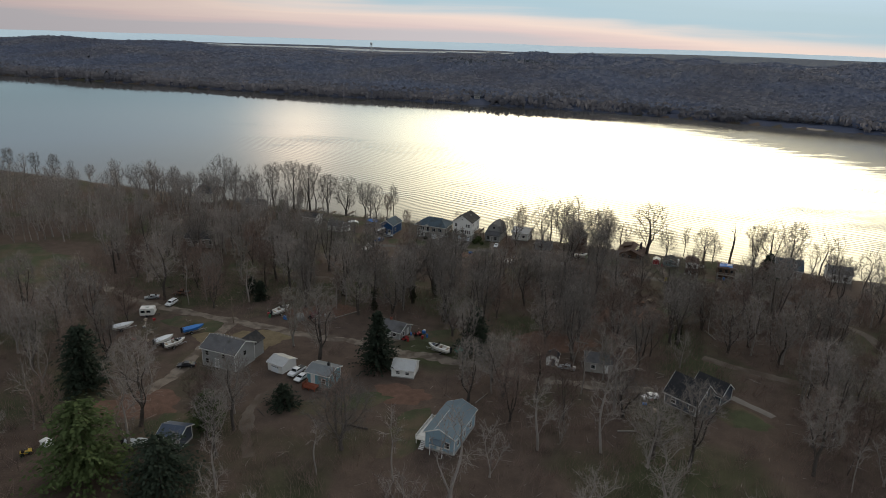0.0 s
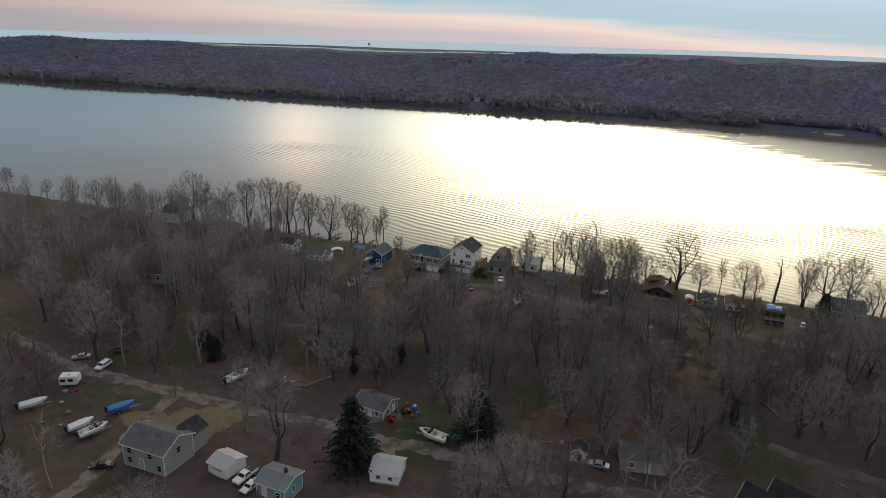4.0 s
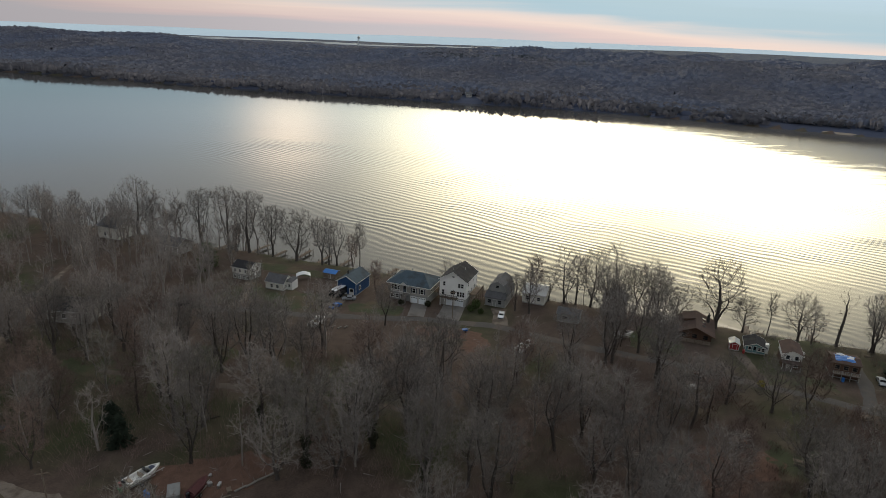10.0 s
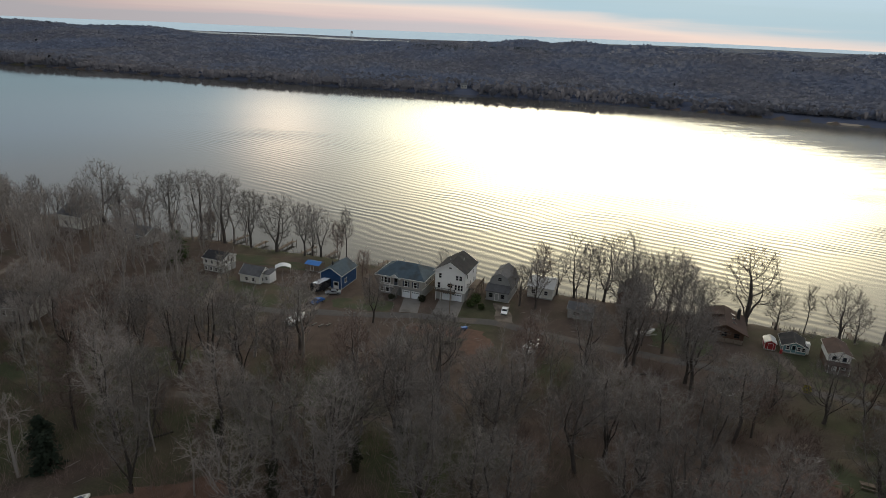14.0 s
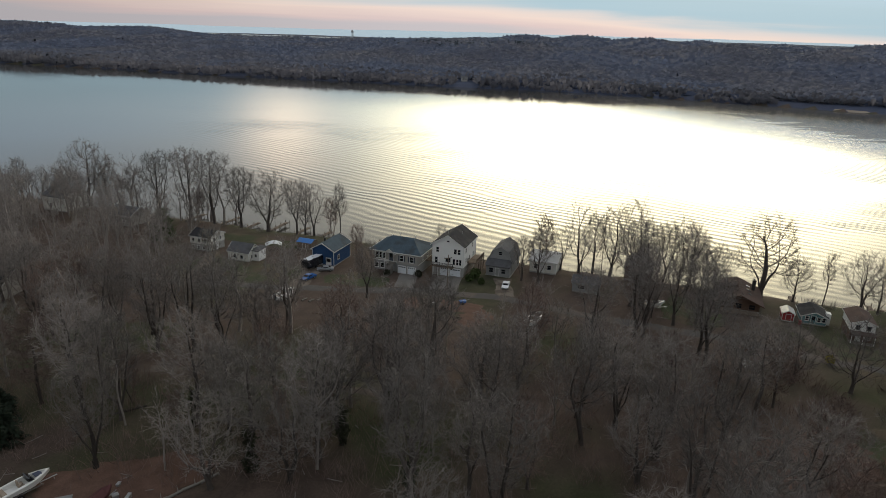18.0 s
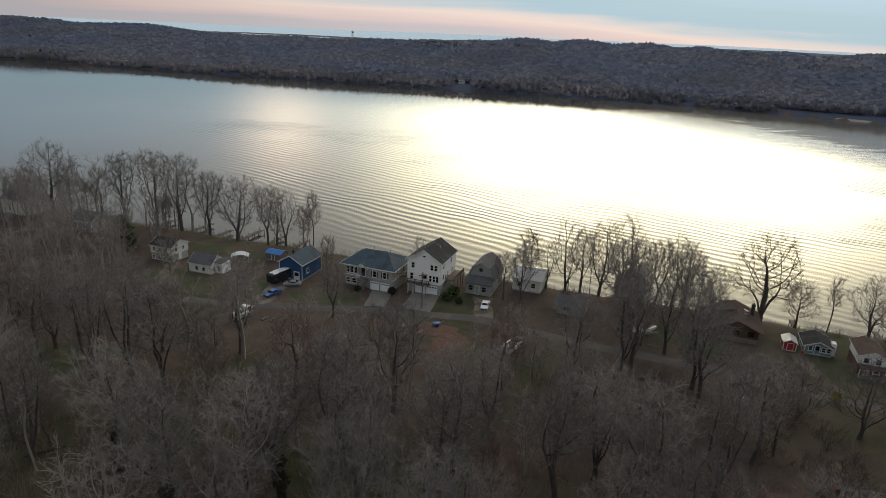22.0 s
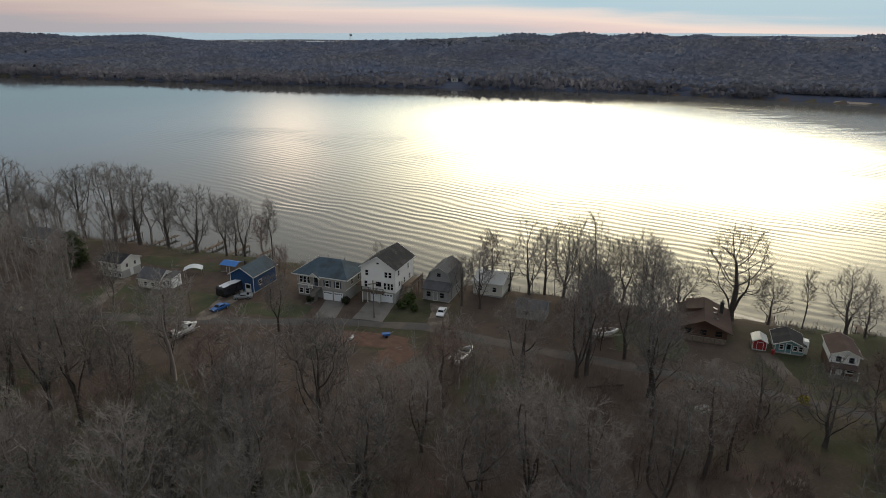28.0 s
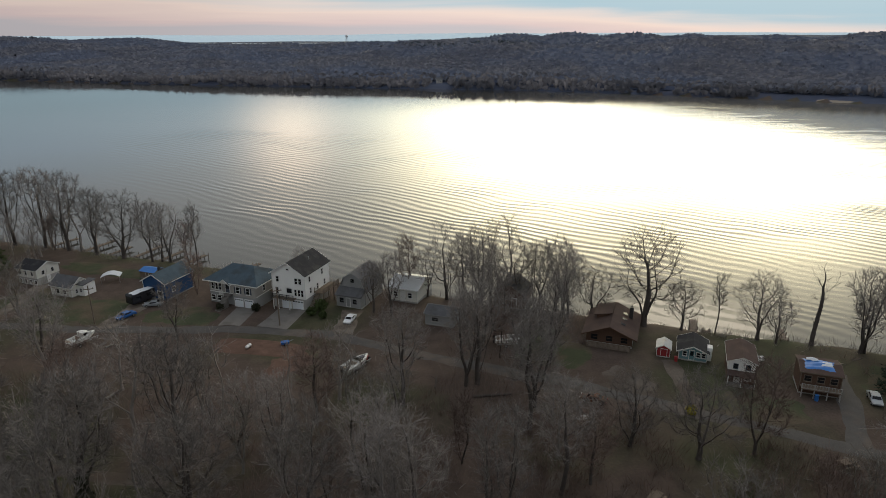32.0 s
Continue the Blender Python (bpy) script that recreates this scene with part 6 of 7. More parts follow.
# ---- upper yards ----
o = gable_house(-54.4, 130.0, A, 9.6, 7.4, 4.8, 1.8, "grey_siding", "shingle_grey", "x", 0.45, "large grey two-storey house with a worn grey roof", base=0.4)
resize(o, 0.93, 0.5)
for s in (1.5, 6.4):
    window(o, F_, s, 3.0, 1.0, 1.2, frame_mat="block")
for s in (1.5, 8.4):
    window(o, F_, s, 0.9, 1.0, 1.2, frame_mat="block")
door(o, F_, 4.3, 0.4, mat="block")
window(o, face_matrix("r", 9.6, 7.4), 3.7, 3.0, 1.0, 1.2, frame_mat="block")
bm = bmesh.new()
box(bm, 4.6, 9.2, 7.404, 11.6, -0.5, 3.9)
part("rear_wall", bm, "grey_siding", o)
bm = bmesh.new()
prism(bm, [(4.2, 3.8), (9.6, 3.8), (6.9, 5.6)], 5.6, 12.1, "y")
part("rear_roof", bm, "shingle_black", o)
vents(o, [(1.6 + 1.1 * i, 3.9, 6.7) for i in range(6)])

o = gable_house(-38.9, 128.6, -29, 4.8, 5.0, 2.5, 1.0, "white_siding", "metal_roof", "x", 0.3, "small white shed with a metal roof", base=0.1, name="shed", category="shed")
resize(o, 0.88, 0.2, 0.84)
garage_door(o, F_, 2.4, 0.05, 2.4, 1.9)
o = gable_house(-28.6, 122.2, A, 5.8, 5.4, 3.4, 0.8, "turquoise_siding", "pale_shingle", "x", 0.4, "pale teal house with a low blue-grey roof", base=0.3)
resize(o, 0.92, 0.1)
window(o, F_, 4.4, 1.3, 1.0, 1.1)
door(o, F_, 1.6, 0.8)
RR = face_matrix("r", 5.8, 5.4)
window(o, RR, 2.7, 1.3, 0.9, 1.0)
chimney(o, 4.0, 3.2, 3.8, 4.9, 0.5, "dark_metal")
bm = bmesh.new()
box(bm, 0.2, 3.4, -2.4, -0.004, 0.55, 0.7)
b = part("deck", bm, "wood_red", o)
railing(b, (0.2, -2.35), (3.4, -2.35), 0.7, "wood_red"), railing(b, (0.25, -2.35), (0.25, -0.1), 0.7, "wood_red")
for s in (0.3, 1.8, 3.3):
    bm = bmesh.new()
    box(bm, s - 0.07, s + 0.07, -2.35, -2.2, -0.5, 0.55)
    part("post", bm, "wood_red", b)

o = gable_house(-11.3, 127.6, -10, 5.6, 5.8, 2.3, 1.4, "white_siding", "metal_roof", "x", 0.25, "white garage with a pale sheet-metal roof", base=0.1, name="garage", category="garage")
resize(o, 0.88, 0.5, 0.84)
garage_door(o, face_matrix("b", 5.6, 5.8), 2.8, 0.05, 2.8)
window(o, F_, 1.6, 1.0, 0.9, 0.8), window(o, F_, 4.0, 1.0, 0.9, 0.8)
o = gable_house(-17.2, 150.0, -26, 7.6, 6.2, 2.7, 1.5, "grey_siding", "shingle_grey", "x", 0.45, "grey cottage with a pale-edged grey roof", base=0.3)
resize(o, 0.88, 0.6, 0.84)
window(o, F_, 2.0, 1.0, 1.0, 1.1), window(o, F_, 5.8, 1.0, 1.0, 1.1), door(o, F_, 4.0, 0.3)
RR = face_matrix("r", 7.6, 6.2)
window(o, RR, 2.0, 1.0, 1.0, 1.1), door(o, RR, 4.4, 0.3)
chimney(o, 2.5, 3.6, 3.6, 5.0, 0.5)

o = gable_house(-2.4, 101.0, A - 2, 6.2, 11.5, 3.9, 1.4, "paleblue_siding", "blue_metal", "y", 0.4, "pale blue house with a metal roof and a white side deck", base=0.4)
resize(o, 0.92, 0.3)
window(o, F_, 1.5, 1.3, 1.0, 1.3), window(o, F_, 4.7, 1.3, 1.0, 1.3), door(o, F_, 3.1, 0.5, mat="trim", glazed=True)
RR = face_matrix("r", 6.2, 11.5)
for s in (2.0, 5.5, 9.0):
    window(o, RR, s, 1.3, 1.0, 1.2)
bm = bmesh.new()
box(bm, -2.4, -0.004, 0.6, 8.5, 1.0, 1.15)
b = part("deck", bm, "trim", o)
railing(b, (-2.35, 0.6), (-2.35, 8.5), 1.15), railing(b, (-2.35, 0.65), (-0.1, 0.65), 1.15), railing(b, (-2.35, 8.45), (-0.1, 8.45), 1.15)
for s in (0.7, 3.3, 5.9, 8.4):
    bm = bmesh.new()
    box(bm, -2.35, -2.2, s - 0.07, s + 0.07, -0.6, 1.0)
    part("post", bm, "trim", b)
bm = bmesh.new()
for i in range(6):
    box(bm, -1.1, -0.1, 0.6 - 0.3 * (i + 1), 0.6 - 0.3 * i, 0.85 - 0.2 * i, 0.93 - 0.2 * i)
part("stairs", bm, "trim", o)
bm = bmesh.new()
box(bm, -0.06, 0.06, -0.4, 7.4, 0.0, 0.05, pose(2.0, 0, 4.95, 0, -24, 0))
part("ridge_strip", bm, "trim", o)
bm = bmesh.new()
prism(bm, [(-0.5, 3.0), (-1.9, 2.7), (-1.9, 2.82), (-0.5, 3.12)], 1.6, 4.6, "x")
part("porch_roof", bm, "blue_metal", o)
for s in (1.8, 4.4):
    bm = bmesh.new()
    box(bm, s - 0.06, s + 0.06, -1.8, -1.68, -0.4, 2.72)
    part("post", bm, "trim", o)

o = gable_house(47.7, 120.9, -48, 7.0, 7.6, 2.8, 3.2, "dark_siding", "shingle_black", "x", 0.4, "dark slate house with a steep black roof and pale edges", base=0.3)
window(o, F_, 2.0, 1.0, 1.0, 1.2), window(o, F_, 6.0, 1.0, 1.0, 1.2)
bm = bmesh.new()
box(bm, 7.004, 8.6, 2.2, 5.6, -0.4, 2.2)
part("porch", bm, "dark_siding", o)
bm = bmesh.new()
prism(bm, [(7.0, 3.0), (9.0, 2.3), (9.0, 2.45), (7.0, 3.15)], 1.9, 5.9, "y")
part("porch_roof", bm, "shingle_black", o)
RR = face_matrix("r", 7.0, 7.6)
window(o, pose(8.6, 0, 0, 0, 0, 90), 3.9, 0.8, 1.4, 1.1)
window(o, RR, 1.2, 1.0, 0.9, 1.2), window(o, RR, 6.6, 1.0, 0.9, 1.2), window(o, RR, 3.5, 3.4, 0.8, 1.0)
o = gable_house(54.9, 124.7, -48, 6.3, 5.0, 2.6, 2.0, "dark_siding", "shingle_black", "x", 0.35, "dark slate annex with a black roof", base=0.3, name="annex", category="annex")
window(o, F_, 2.2, 1.0, 1.0, 1.1)
o = gable_house(24.4, 135.6, -15, 3.2, 3.4, 2.6, 1.0, "white_siding", "shingle_black", "y", 0.25, "tiny white cabin with a dark roof", base=0.2, name="cabin", category="cabin")
resize(o, 0.84, 0.2)
door(o, F_, 1.9, 0.2, mat="dark_siding")
o = gable_house(33.3, 133.6, -10, 8.0, 5.2, 2.5, 1.2, "taupe_siding", "shingle_grey", "x", 0.35, "low taupe shed hidden by bare branches", base=0.1, name="shed", category="shed", trim="taupe_siding")
window(o, F_, 1.8, 0.9, 1.0, 0.9), door(o, F_, 4.6, 0.1)
o = gable_house(-49.4, 97.4, -8, 3.9, 4.2, 2.6, 0.9, "dark_siding", "navy_metal", "x", 0.4, "small house with a two-tone blue-grey metal roof", base=0.3)
window(o, F_, 1.1, 1.0, 0.8, 0.9), door(o, F_, 2.9, 0.3)
o = gable_house(112.5, 208.5, A, 8.0, 7.0, 3.4, 2.6, "taupe_siding", "shingle_blue", "x", 0.4, "grey house with a blue-grey roof and white dormers", base=0.3)
for s in (2.2, 5.6):
    bm = bmesh.new()
    box(bm, s - 0.6, s + 0.6, 0.6, 2.6, 4.0, 5.5)
    p_ = part("dormer", bm, "trim", o)
    bm = bmesh.new()
    prism(bm, [(s - 0.8, 5.45), (s + 0.8, 5.45), (s, 6.1)], 0.4, 3.0, "y")
    part("dormer_roof", bm, "shingle_blue", o)
    window(o, pose(0, 0.6, 0), s, 4.3, 0.7, 0.9)
for s in (2.0, 6.0):
    window(o, F_, s, 1.1, 1.0, 1.3)
o = gable_house(129, 206, A, 7.0, 7.0, 3.2, 1.8, "white_siding", "shingle_grey", "x", 0.4, "white house with a grey roof among the bank trees", base=0.3)
window(o, F_, 2.0, 1.1, 1.0, 1.2), window(o, F_, 5.0, 1.1, 1.0, 1.2)

# white canopy, tarp-roofed shed, tarps on the unfinished house
o = thing("canopy", -39.2, 254.6, 14, None, "white open canopy with a curved roof", "canopy")
resize(o, 0.72, 0.3)
bm = bmesh.new()
arc = [(-2.9 + 5.8 * i / 10, 2.1 + 0.9 * math.sin(math.pi * i / 10)) for i in range(11)]
prism(bm, arc + [(u, w - 0.08) for u, w in arc[::-1]], 0, 3.8, "y")
part("roof", bm, "tarp_white", o)
for px_, py_ in ((-2.7, 0.1), (2.7, 0.1), (-2.7, 3.7), (2.7, 3.7)):
    bm = bmesh.new()
    tube(bm, (px_, py_, -0.2), (px_, py_, 2.15), 0.05)
    part("post", bm, "steel", o)


def draped(x, y, z, w, d, turn, mat, label, name="tarpaulin", slope=0.0, bulge=0.25):
    """A crumpled sheet: a grid with folds and a hanging edge, on something that it covers."""
    n = 12
    V, F = [], []
    for j in range(n + 1):
        for i in range(n + 1):
            u, v = i / n - 0.5, j / n - 0.5
            e = max(abs(u), abs(v)) * 2
            zz = bulge * (1 - e ** 3) + 0.05 * math.sin(9 * u + 5 * v) + 0.04 * math.sin(17 * v - 6 * u + x) + rng.normal(0, 0.015)
            V.append((u * w * (1 + 0.06 * math.sin(14 * v)), v * d * (1 + 0.06 * math.sin(11 * u)), zz + slope * v * d))
    for j in range(n):
        for i in range(n):
            a = j * (n + 1) + i
            F.append((a, a + 1, a + n + 2, a + n + 1))
    me = array_mesh(name, np.array(V), np.array(F))
    me.materials.append(M[mat])
    ob = new(name, me)
    ob.matrix_basis = pose(x, y, z, 0, 0, turn)
    return tagged(ob, label, "tarpaulin")


o = gable_house(-34.2, 258.5, A, 5.2, 4.0, 2.3, 0.7, "wood", "tarp", "x", 0.3, "small wooden shed roofed with blue sheeting", base=0.1, name="shed", category="shed", trim="wood")
resize(o, 0.78, 0.6)
door(o, F_, 2.6, 0.1, mat="wood")
bx, by, bz = 94.6, 206.5, float(ground_z(90.4, 206.0)) + 4.20
draped(bx, by, bz, 4.3, 2.5, A, "tarp", "crumpled blue tarpaulin on a roof", slope=0.2, bulge=0.2)
draped(bx + 1.0, by - 0.2, bz + 0.22, 1.5, 1.1, A, "tarp_white", "white sheeting on a roof", slope=0.2, bulge=0.12)
draped(bx - 0.5, by + 1.3, bz + 0.4, 1.7, 0.8, A, "tarp_white", "pale sheeting on a roof", slope=0.1, bulge=0.12)

# ---- vehicles ----
PROFILES = {
    "sedan": ([(0, 0.32), (0.05, 0.72), (1.15, 0.92), (1.75, 1.40), (3.1, 1.42), (3.75, 1.0), (4.5, 0.92), (4.55, 0.36)], 1.75, (0.85, 3.65)),
    "suv": ([(0, 0.36), (0.04, 0.95), (1.1, 1.08), (1.6, 1.68), (4.2, 1.70), (4.6, 1.1), (4.65, 0.4)], 1.85, (0.9, 3.7)),
    "pickup": ([(0, 0.42), (0.05, 1.0), (1.35, 1.1), (1.9, 1.75), (3.2, 1.76), (3.5, 1.15), (5.4, 1.12), (5.45, 0.5)], 1.95, (1.0, 4.3)),
    "van": ([(0, 0.4), (0.05, 1.1), (0.9, 1.25), (1.4, 2.0), (5.0, 2.05), (5.1, 0.45)], 1.95, (0.95, 4.0)),
    "jeep": ([(0, 0.5), (0.05, 1.05), (1.3, 1.1), (1.45, 1.75), (3.4, 1.78), (3.5, 1.0), (3.55, 0.55)], 1.7, (0.7, 2.9)),
}


def vehicle(kind, x, y, turn, mat, label, name="car", category="car"):
    outline, wd, axles = PROFILES[kind]
    ob = thing(name, x, y, turn, None, label, category)
    L = outline[-1][0]
    bm = bmesh.new()
    vs = prism(bm, [(u - L / 2, w) for u, w in outline], -wd / 2, wd / 2, "y")
    for v in vs:
        if v.co.z > 1.2:
            v.co.y *= 0.82
    bmesh.ops.bevel(bm, geom=list(bm.edges), offset=0.07, segments=2, affect="EDGES")
    part("body", bm, mat, ob)
    roof = [p for p in outline if p[1] > 1.3]
    a, c = min(p[0] for p in roof) - L / 2, max(p[0] for p in roof) - L / 2
    zt = roof[0][1]
    for side in (-1, 1):
        bm = bmesh.new()
        vs = prism(bm, [(a - 0.25, zt - 0.42), (a + 0.08, zt - 0.1), (c - 0.05, zt - 0.1), (c + 0.18, zt - 0.42)], 0.0, 0.03, "y")
        for v in vs:
            v.co.y = side * (wd / 2 * (0.86 + 0.26 * (zt - v.co.z - 0.1)) + 0.012 + v.co.y)
        part("side_window", bm, "pane", ob)
    i0 = outline.index(roof[0])
    i1 = outline.index(roof[-1])
    for p, q, nm in ((outline[i0 - 1], outline[i0], "windscreen"), (outline[i1 + 1], outline[i1], "rear_window")):
        bm = bmesh.new()
        d = Vector((q[0] - p[0], 0, q[1] - p[1]))
        n_ = Vector((-d.z, 0, d.x)).normalized() * (0.02 if nm == "windscreen" else -0.02)
        P, Q = Vector((p[0] - L / 2, 0, p[1])) + d * 0.12 + n_, Vector((p[0] - L / 2, 0, p[1])) + d * 0.88 + n_
        f = [bm.verts.new(k) for k in (P + Vector((0, -wd * 0.40, 0)), P + Vector((0, wd * 0.40, 0)), Q + Vector((0, wd * 0.35, 0)), Q + Vector((0, -wd * 0.35, 0)))]
        face = bm.faces.new(f)
        bmesh.ops.solidify(bm, geom=[face], thickness=0.015)
        part(nm, bm, "pane", ob)
    if kind == "pickup":
        bm = bmesh.new()
        box(bm, 0.95, L / 2 - 0.12, -wd / 2 + 0.14, wd / 2 - 0.14, 1.0, 1.16)
        part("cargo_bed", bm, "dark_metal", ob)
    for ax in axles:
        for side in (-1, 1):
            wh = part("wheel", shared(("wheel",), lambda bm: tube(bm, (0, -0.11, 0), (0, 0.11, 0), 0.34, 0.34, 14), "tyre"), None, ob)
            wh.matrix_local = pose(ax - L / 2, side * (wd / 2 - 0.08), 0.34)
            part("rim", shared(("rim",), lambda bm: tube(bm, (0, -0.125, 0), (0, 0.125, 0), 0.19, 0.17, 10), "steel"), None, wh)
    for side in (-1, 1):
        for xx, mt, nm in ((-L / 2 - 0.005, "trim", "headlight"), (L / 2 + 0.005, "red_paint", "tail_light")):
            k = part(nm, shared((nm,), lambda bm: box(bm, -0.04, 0.04, -0.16, 0.16, -0.07, 0.07), mt), None, ob)
            k.matrix_local = pose(xx, side * wd * 0.36, 0.74)
    bm = bmesh.new()
    box(bm, -L / 2 - 0.06, -L / 2 + 0.05, -wd / 2 + 0.1, wd / 2 - 0.1, 0.36, 0.52)
    part("bumper", bm, "dark_metal", ob)
    ob.scale = (0.86, 0.86, 0.86)
    return ob


def boat(x, y, turn, L, wd, hull, label, cabin=False, cover="", on_trailer=True, name="boat"):
    """A planing hull on its road trailer, bow towards local +x."""
    z = float(ground_z(x, y))
    lift = 0.55 if on_trailer else 0.05
    ob = thing(name, x, y, turn, z + lift, label, "boat")
    n = 9
    secs = []
    for i in range(n):
        f = i / (n - 1)
        half = wd / 2 * (1 - max(0, (f - 0.45) / 0.55) ** 2.2) + 0.02
        keel = 0.12 + 0.75 * max(0, (f - 0.6) / 0.4) ** 1.8
        chine = keel + 0.30 * (1 - 0.3 * f)
        top = 0.95 + 0.30 * f
        secs.append([(L * (f - 0.5), s * u, w) for s, u, w in ((-1, half, top), (-1, half * 0.86, chine), (0, 0, keel), (1, half * 0.86, chine), (1, half, top))])
    bm = bmesh.new()
    vv = [[bm.verts.new(p) for p in s] for s in secs]
    for i in range(n - 1):
        for j in range(4):
            bm.faces.new((vv[i][j], vv[i + 1][j], vv[i + 1][j + 1], vv[i][j + 1]))
    bm.faces.new(vv[0]), bm.faces.new(vv[-1][::-1])
    bmesh.ops.recalc_face_normals(bm, faces=list(bm.faces))
    h = part("hull", bm, hull, ob)
    bm = bmesh.new()
    rim = [Vector(s[0]) for s in secs] + [Vector(s[4]) for s in reversed(secs)]
    outer = [bm.verts.new(p) for p in rim]
    inner = [bm.verts.new((p.x * 0.88 - 0.1, p.y * 0.74, p.z + 0.05)) for p in rim]
    low = [bm.verts.new((p.x * 0.86 - 0.1, p.y * 0.70, 0.55 if not cover else p.z + 0.06)) for p in rim]
    k = len(rim)
    for i in range(k):
        j = (i + 1) % k
        bm.faces.new((outer[i], outer[j], inner[j], inner[i])), bm.faces.new((inner[i], inner[j], low[j], low[i]))
    bm.faces.new(low)
    bmesh.ops.recalc_face_normals(bm, faces=list(bm.faces))
    part("deck", bm, cover or "gelcoat", ob)
    if cover:
        bm = bmesh.new()
        vs = prism(bm, [(-wd * 0.47, 1.05), (wd * 0.47, 1.05), (0, 1.55)], -L * 0.46, L * 0.2, "x")
        part("cover", bm, cover, ob)
    else:
        bm = bmesh.new()
        prism(bm, [(0.05 * L, 1.12), (0.16 * L, 1.18), (0.08 * L, 1.62), (0.05 * L, 1.62)], -wd * 0.36, wd * 0.36, "y")
        part("windshield", bm, "pane", ob)
        for side in (-1, 1):
            bm = bmesh.new()
            box(bm, -0.08 * L, 0.0, side * wd * 0.18 - 0.25, side * wd * 0.18 + 0.25, 0.55, 0.85), box(bm, -0.1 * L, -0.08 * L, side * wd * 0.18 - 0.25, side * wd * 0.18 + 0.25, 0.55, 1.3)
            part("seat", bm, "cushion", ob)
        bm = bmesh.new()
        box(bm, -0.43 * L, -0.34 * L, -wd * 0.34, wd * 0.34, 0.55, 0.95)
        part("bench", bm, "cushion", ob)
        bm = bmesh.new()
        prism(bm, [(0.2 * L, 1.18), (0.34 * L, 1.2), (0.32 * L, 1.26), (0.2 * L, 1.24)], -wd * 0.2, wd * 0.2, "y")
        part("hatch", bm, "navy", ob)
    if cabin:
        bm = bmesh.new()
        prism(bm, [(0.0, 1.0), (0.36 * L, 1.15), (0.28 * L, 1.55), (0.12 * L, 1.9), (0.0, 1.9)], -wd * 0.36, wd * 0.36, "y")
        part("cabin", bm, "gelcoat", ob)
        for side in (-1, 1):
            bm = bmesh.new()
            box(bm, 0.04 * L, 0.18 * L, side * wd * 0.362 - 0.01, side * wd * 0.362 + 0.01, 1.4, 1.7)
            part("cabin_window", bm, "pane", ob)
    bm = bmesh.new()
    prism(bm, [(-L / 2 - 0.55, 1.5), (-L / 2 - 0.08, 1.5), (-L / 2 - 0.02, 1.1), (-L / 2 - 0.2, 0.2), (-L / 2 - 0.4, 0.2), (-L / 2 - 0.5, 1.1)], -0.2, 0.2, "y")
    part("outboard_motor", bm, "car_dark", ob)
    if on_trailer:
        t = thing("boat_trailer", x, y, turn, z, "galvanised two-wheeled boat trailer", "trailer")
        for side in (-1, 1):
            bm = bmesh.new()
            box(bm, -L * 0.45, L * 0.3, side * wd * 0.28 - 0.05, side * wd * 0.28 + 0.05, 0.45, 0.6)
            part("rail", bm, "steel", t)
            wh = part("wheel", shared(("wheel",), None, None), None, t)
            wh.matrix_local = pose(-L * 0.15, side * wd * 0.45, 0.34)
            part("rim", shared(("rim",), None, None), None, wh)
        bm = bmesh.new()
        tube(bm, (L * 0.28, 0, 0.5), (L * 0.62, 0, 0.45), 0.06)
        part("tongue", bm, "steel", t)
        for nm, u, hw, zz in (("crossbar", 0.28, 0.28, 0.5), ("axle", -0.15, 0.45, 0.36)):
            bm = bmesh.new()
            tube(bm, (L * u, -wd * hw, zz), (L * u, wd * hw, zz), 0.055)
            part(nm, bm, "steel", t)
        bm = bmesh.new()
        tube(bm, (L * 0.55, 0, -0.02), (L * 0.55, 0, 0.45), 0.05)
        part("jack", bm, "steel", t)
    return ob


vehicle("pickup", -31.9, 127.0, 63, "car_white", "white pickup beside the metal-roofed shed", "pickup_truck", "pickup truck")
vehicle("sedan", -30.2, 124.4, 63, "car_white", "white car beside the teal house")
vehicle("suv", -75.9, 164.2, 78, "car_white", "white car parked beside the gravel road")
vehicle("sedan", -83.2, 168.2, 20, "car_silver", "weathered silver car under bare trees")
vehicle("sedan", -57.3, 128.8, 10, "car_dark", "dark car with a pale roof beside the large grey house")
vehicle("sedan", 18.7, 233.2, 78, "car_white", "white car before the gambrel house")
vehicle("sedan", -26.2, 235.3, 55, "car_blue", "bright blue car on the gravel drive")
vehicle("sedan", -23.4, 241.6, 8, "car_silver", "pale car before the deep blue house")
cart = thing("utility_cart", 8.6, 222.4, 15, None, "small blue utility cart beside the earth pad", "cart")
bm = bmesh.new()
prism(bm, [(-0.75, 0.75), (-0.6, 0.35), (0.6, 0.35), (0.75, 0.75)], -0.45, 0.45, "y")
part("tub", bm, "car_blue", cart)
for wy in (-0.55, 0.55):
    bm = bmesh.new()
    bmesh.ops.create_cone(bm, cap_ends=True, segments=12, radius1=0.26, radius2=0.26, depth=0.14, matrix=Matrix.Translation((0, wy, 0.26)) @ Matrix.Rotation(math.pi / 2, 4, "X"))
    part("wheel", bm, "car_dark", cart)
bm = bmesh.new()
prism(bm, [(0.7, 0.6), (1.5, 0.95), (1.5, 1.0), (0.7, 0.68)], -0.04, 0.04, "y")
part("drawbar", bm, "car_silver", cart)
vehicle("jeep", 57.4, 175.6, 10, "rust", "dark reddish open jeep in the clearing", "jeep", "car")
vehicle("pickup", -76.4, 172.2, 12, "rust", "rusty red pickup beside the earth track", "pickup_truck", "pickup truck")
vehicle("sedan", 59.6, 203.2, -25, "rust", "rusty wrecked car under the trees")
vehicle("sedan", 29.3, 134.0, -20, "car_silver", "old grey car beside the tiny cabin")
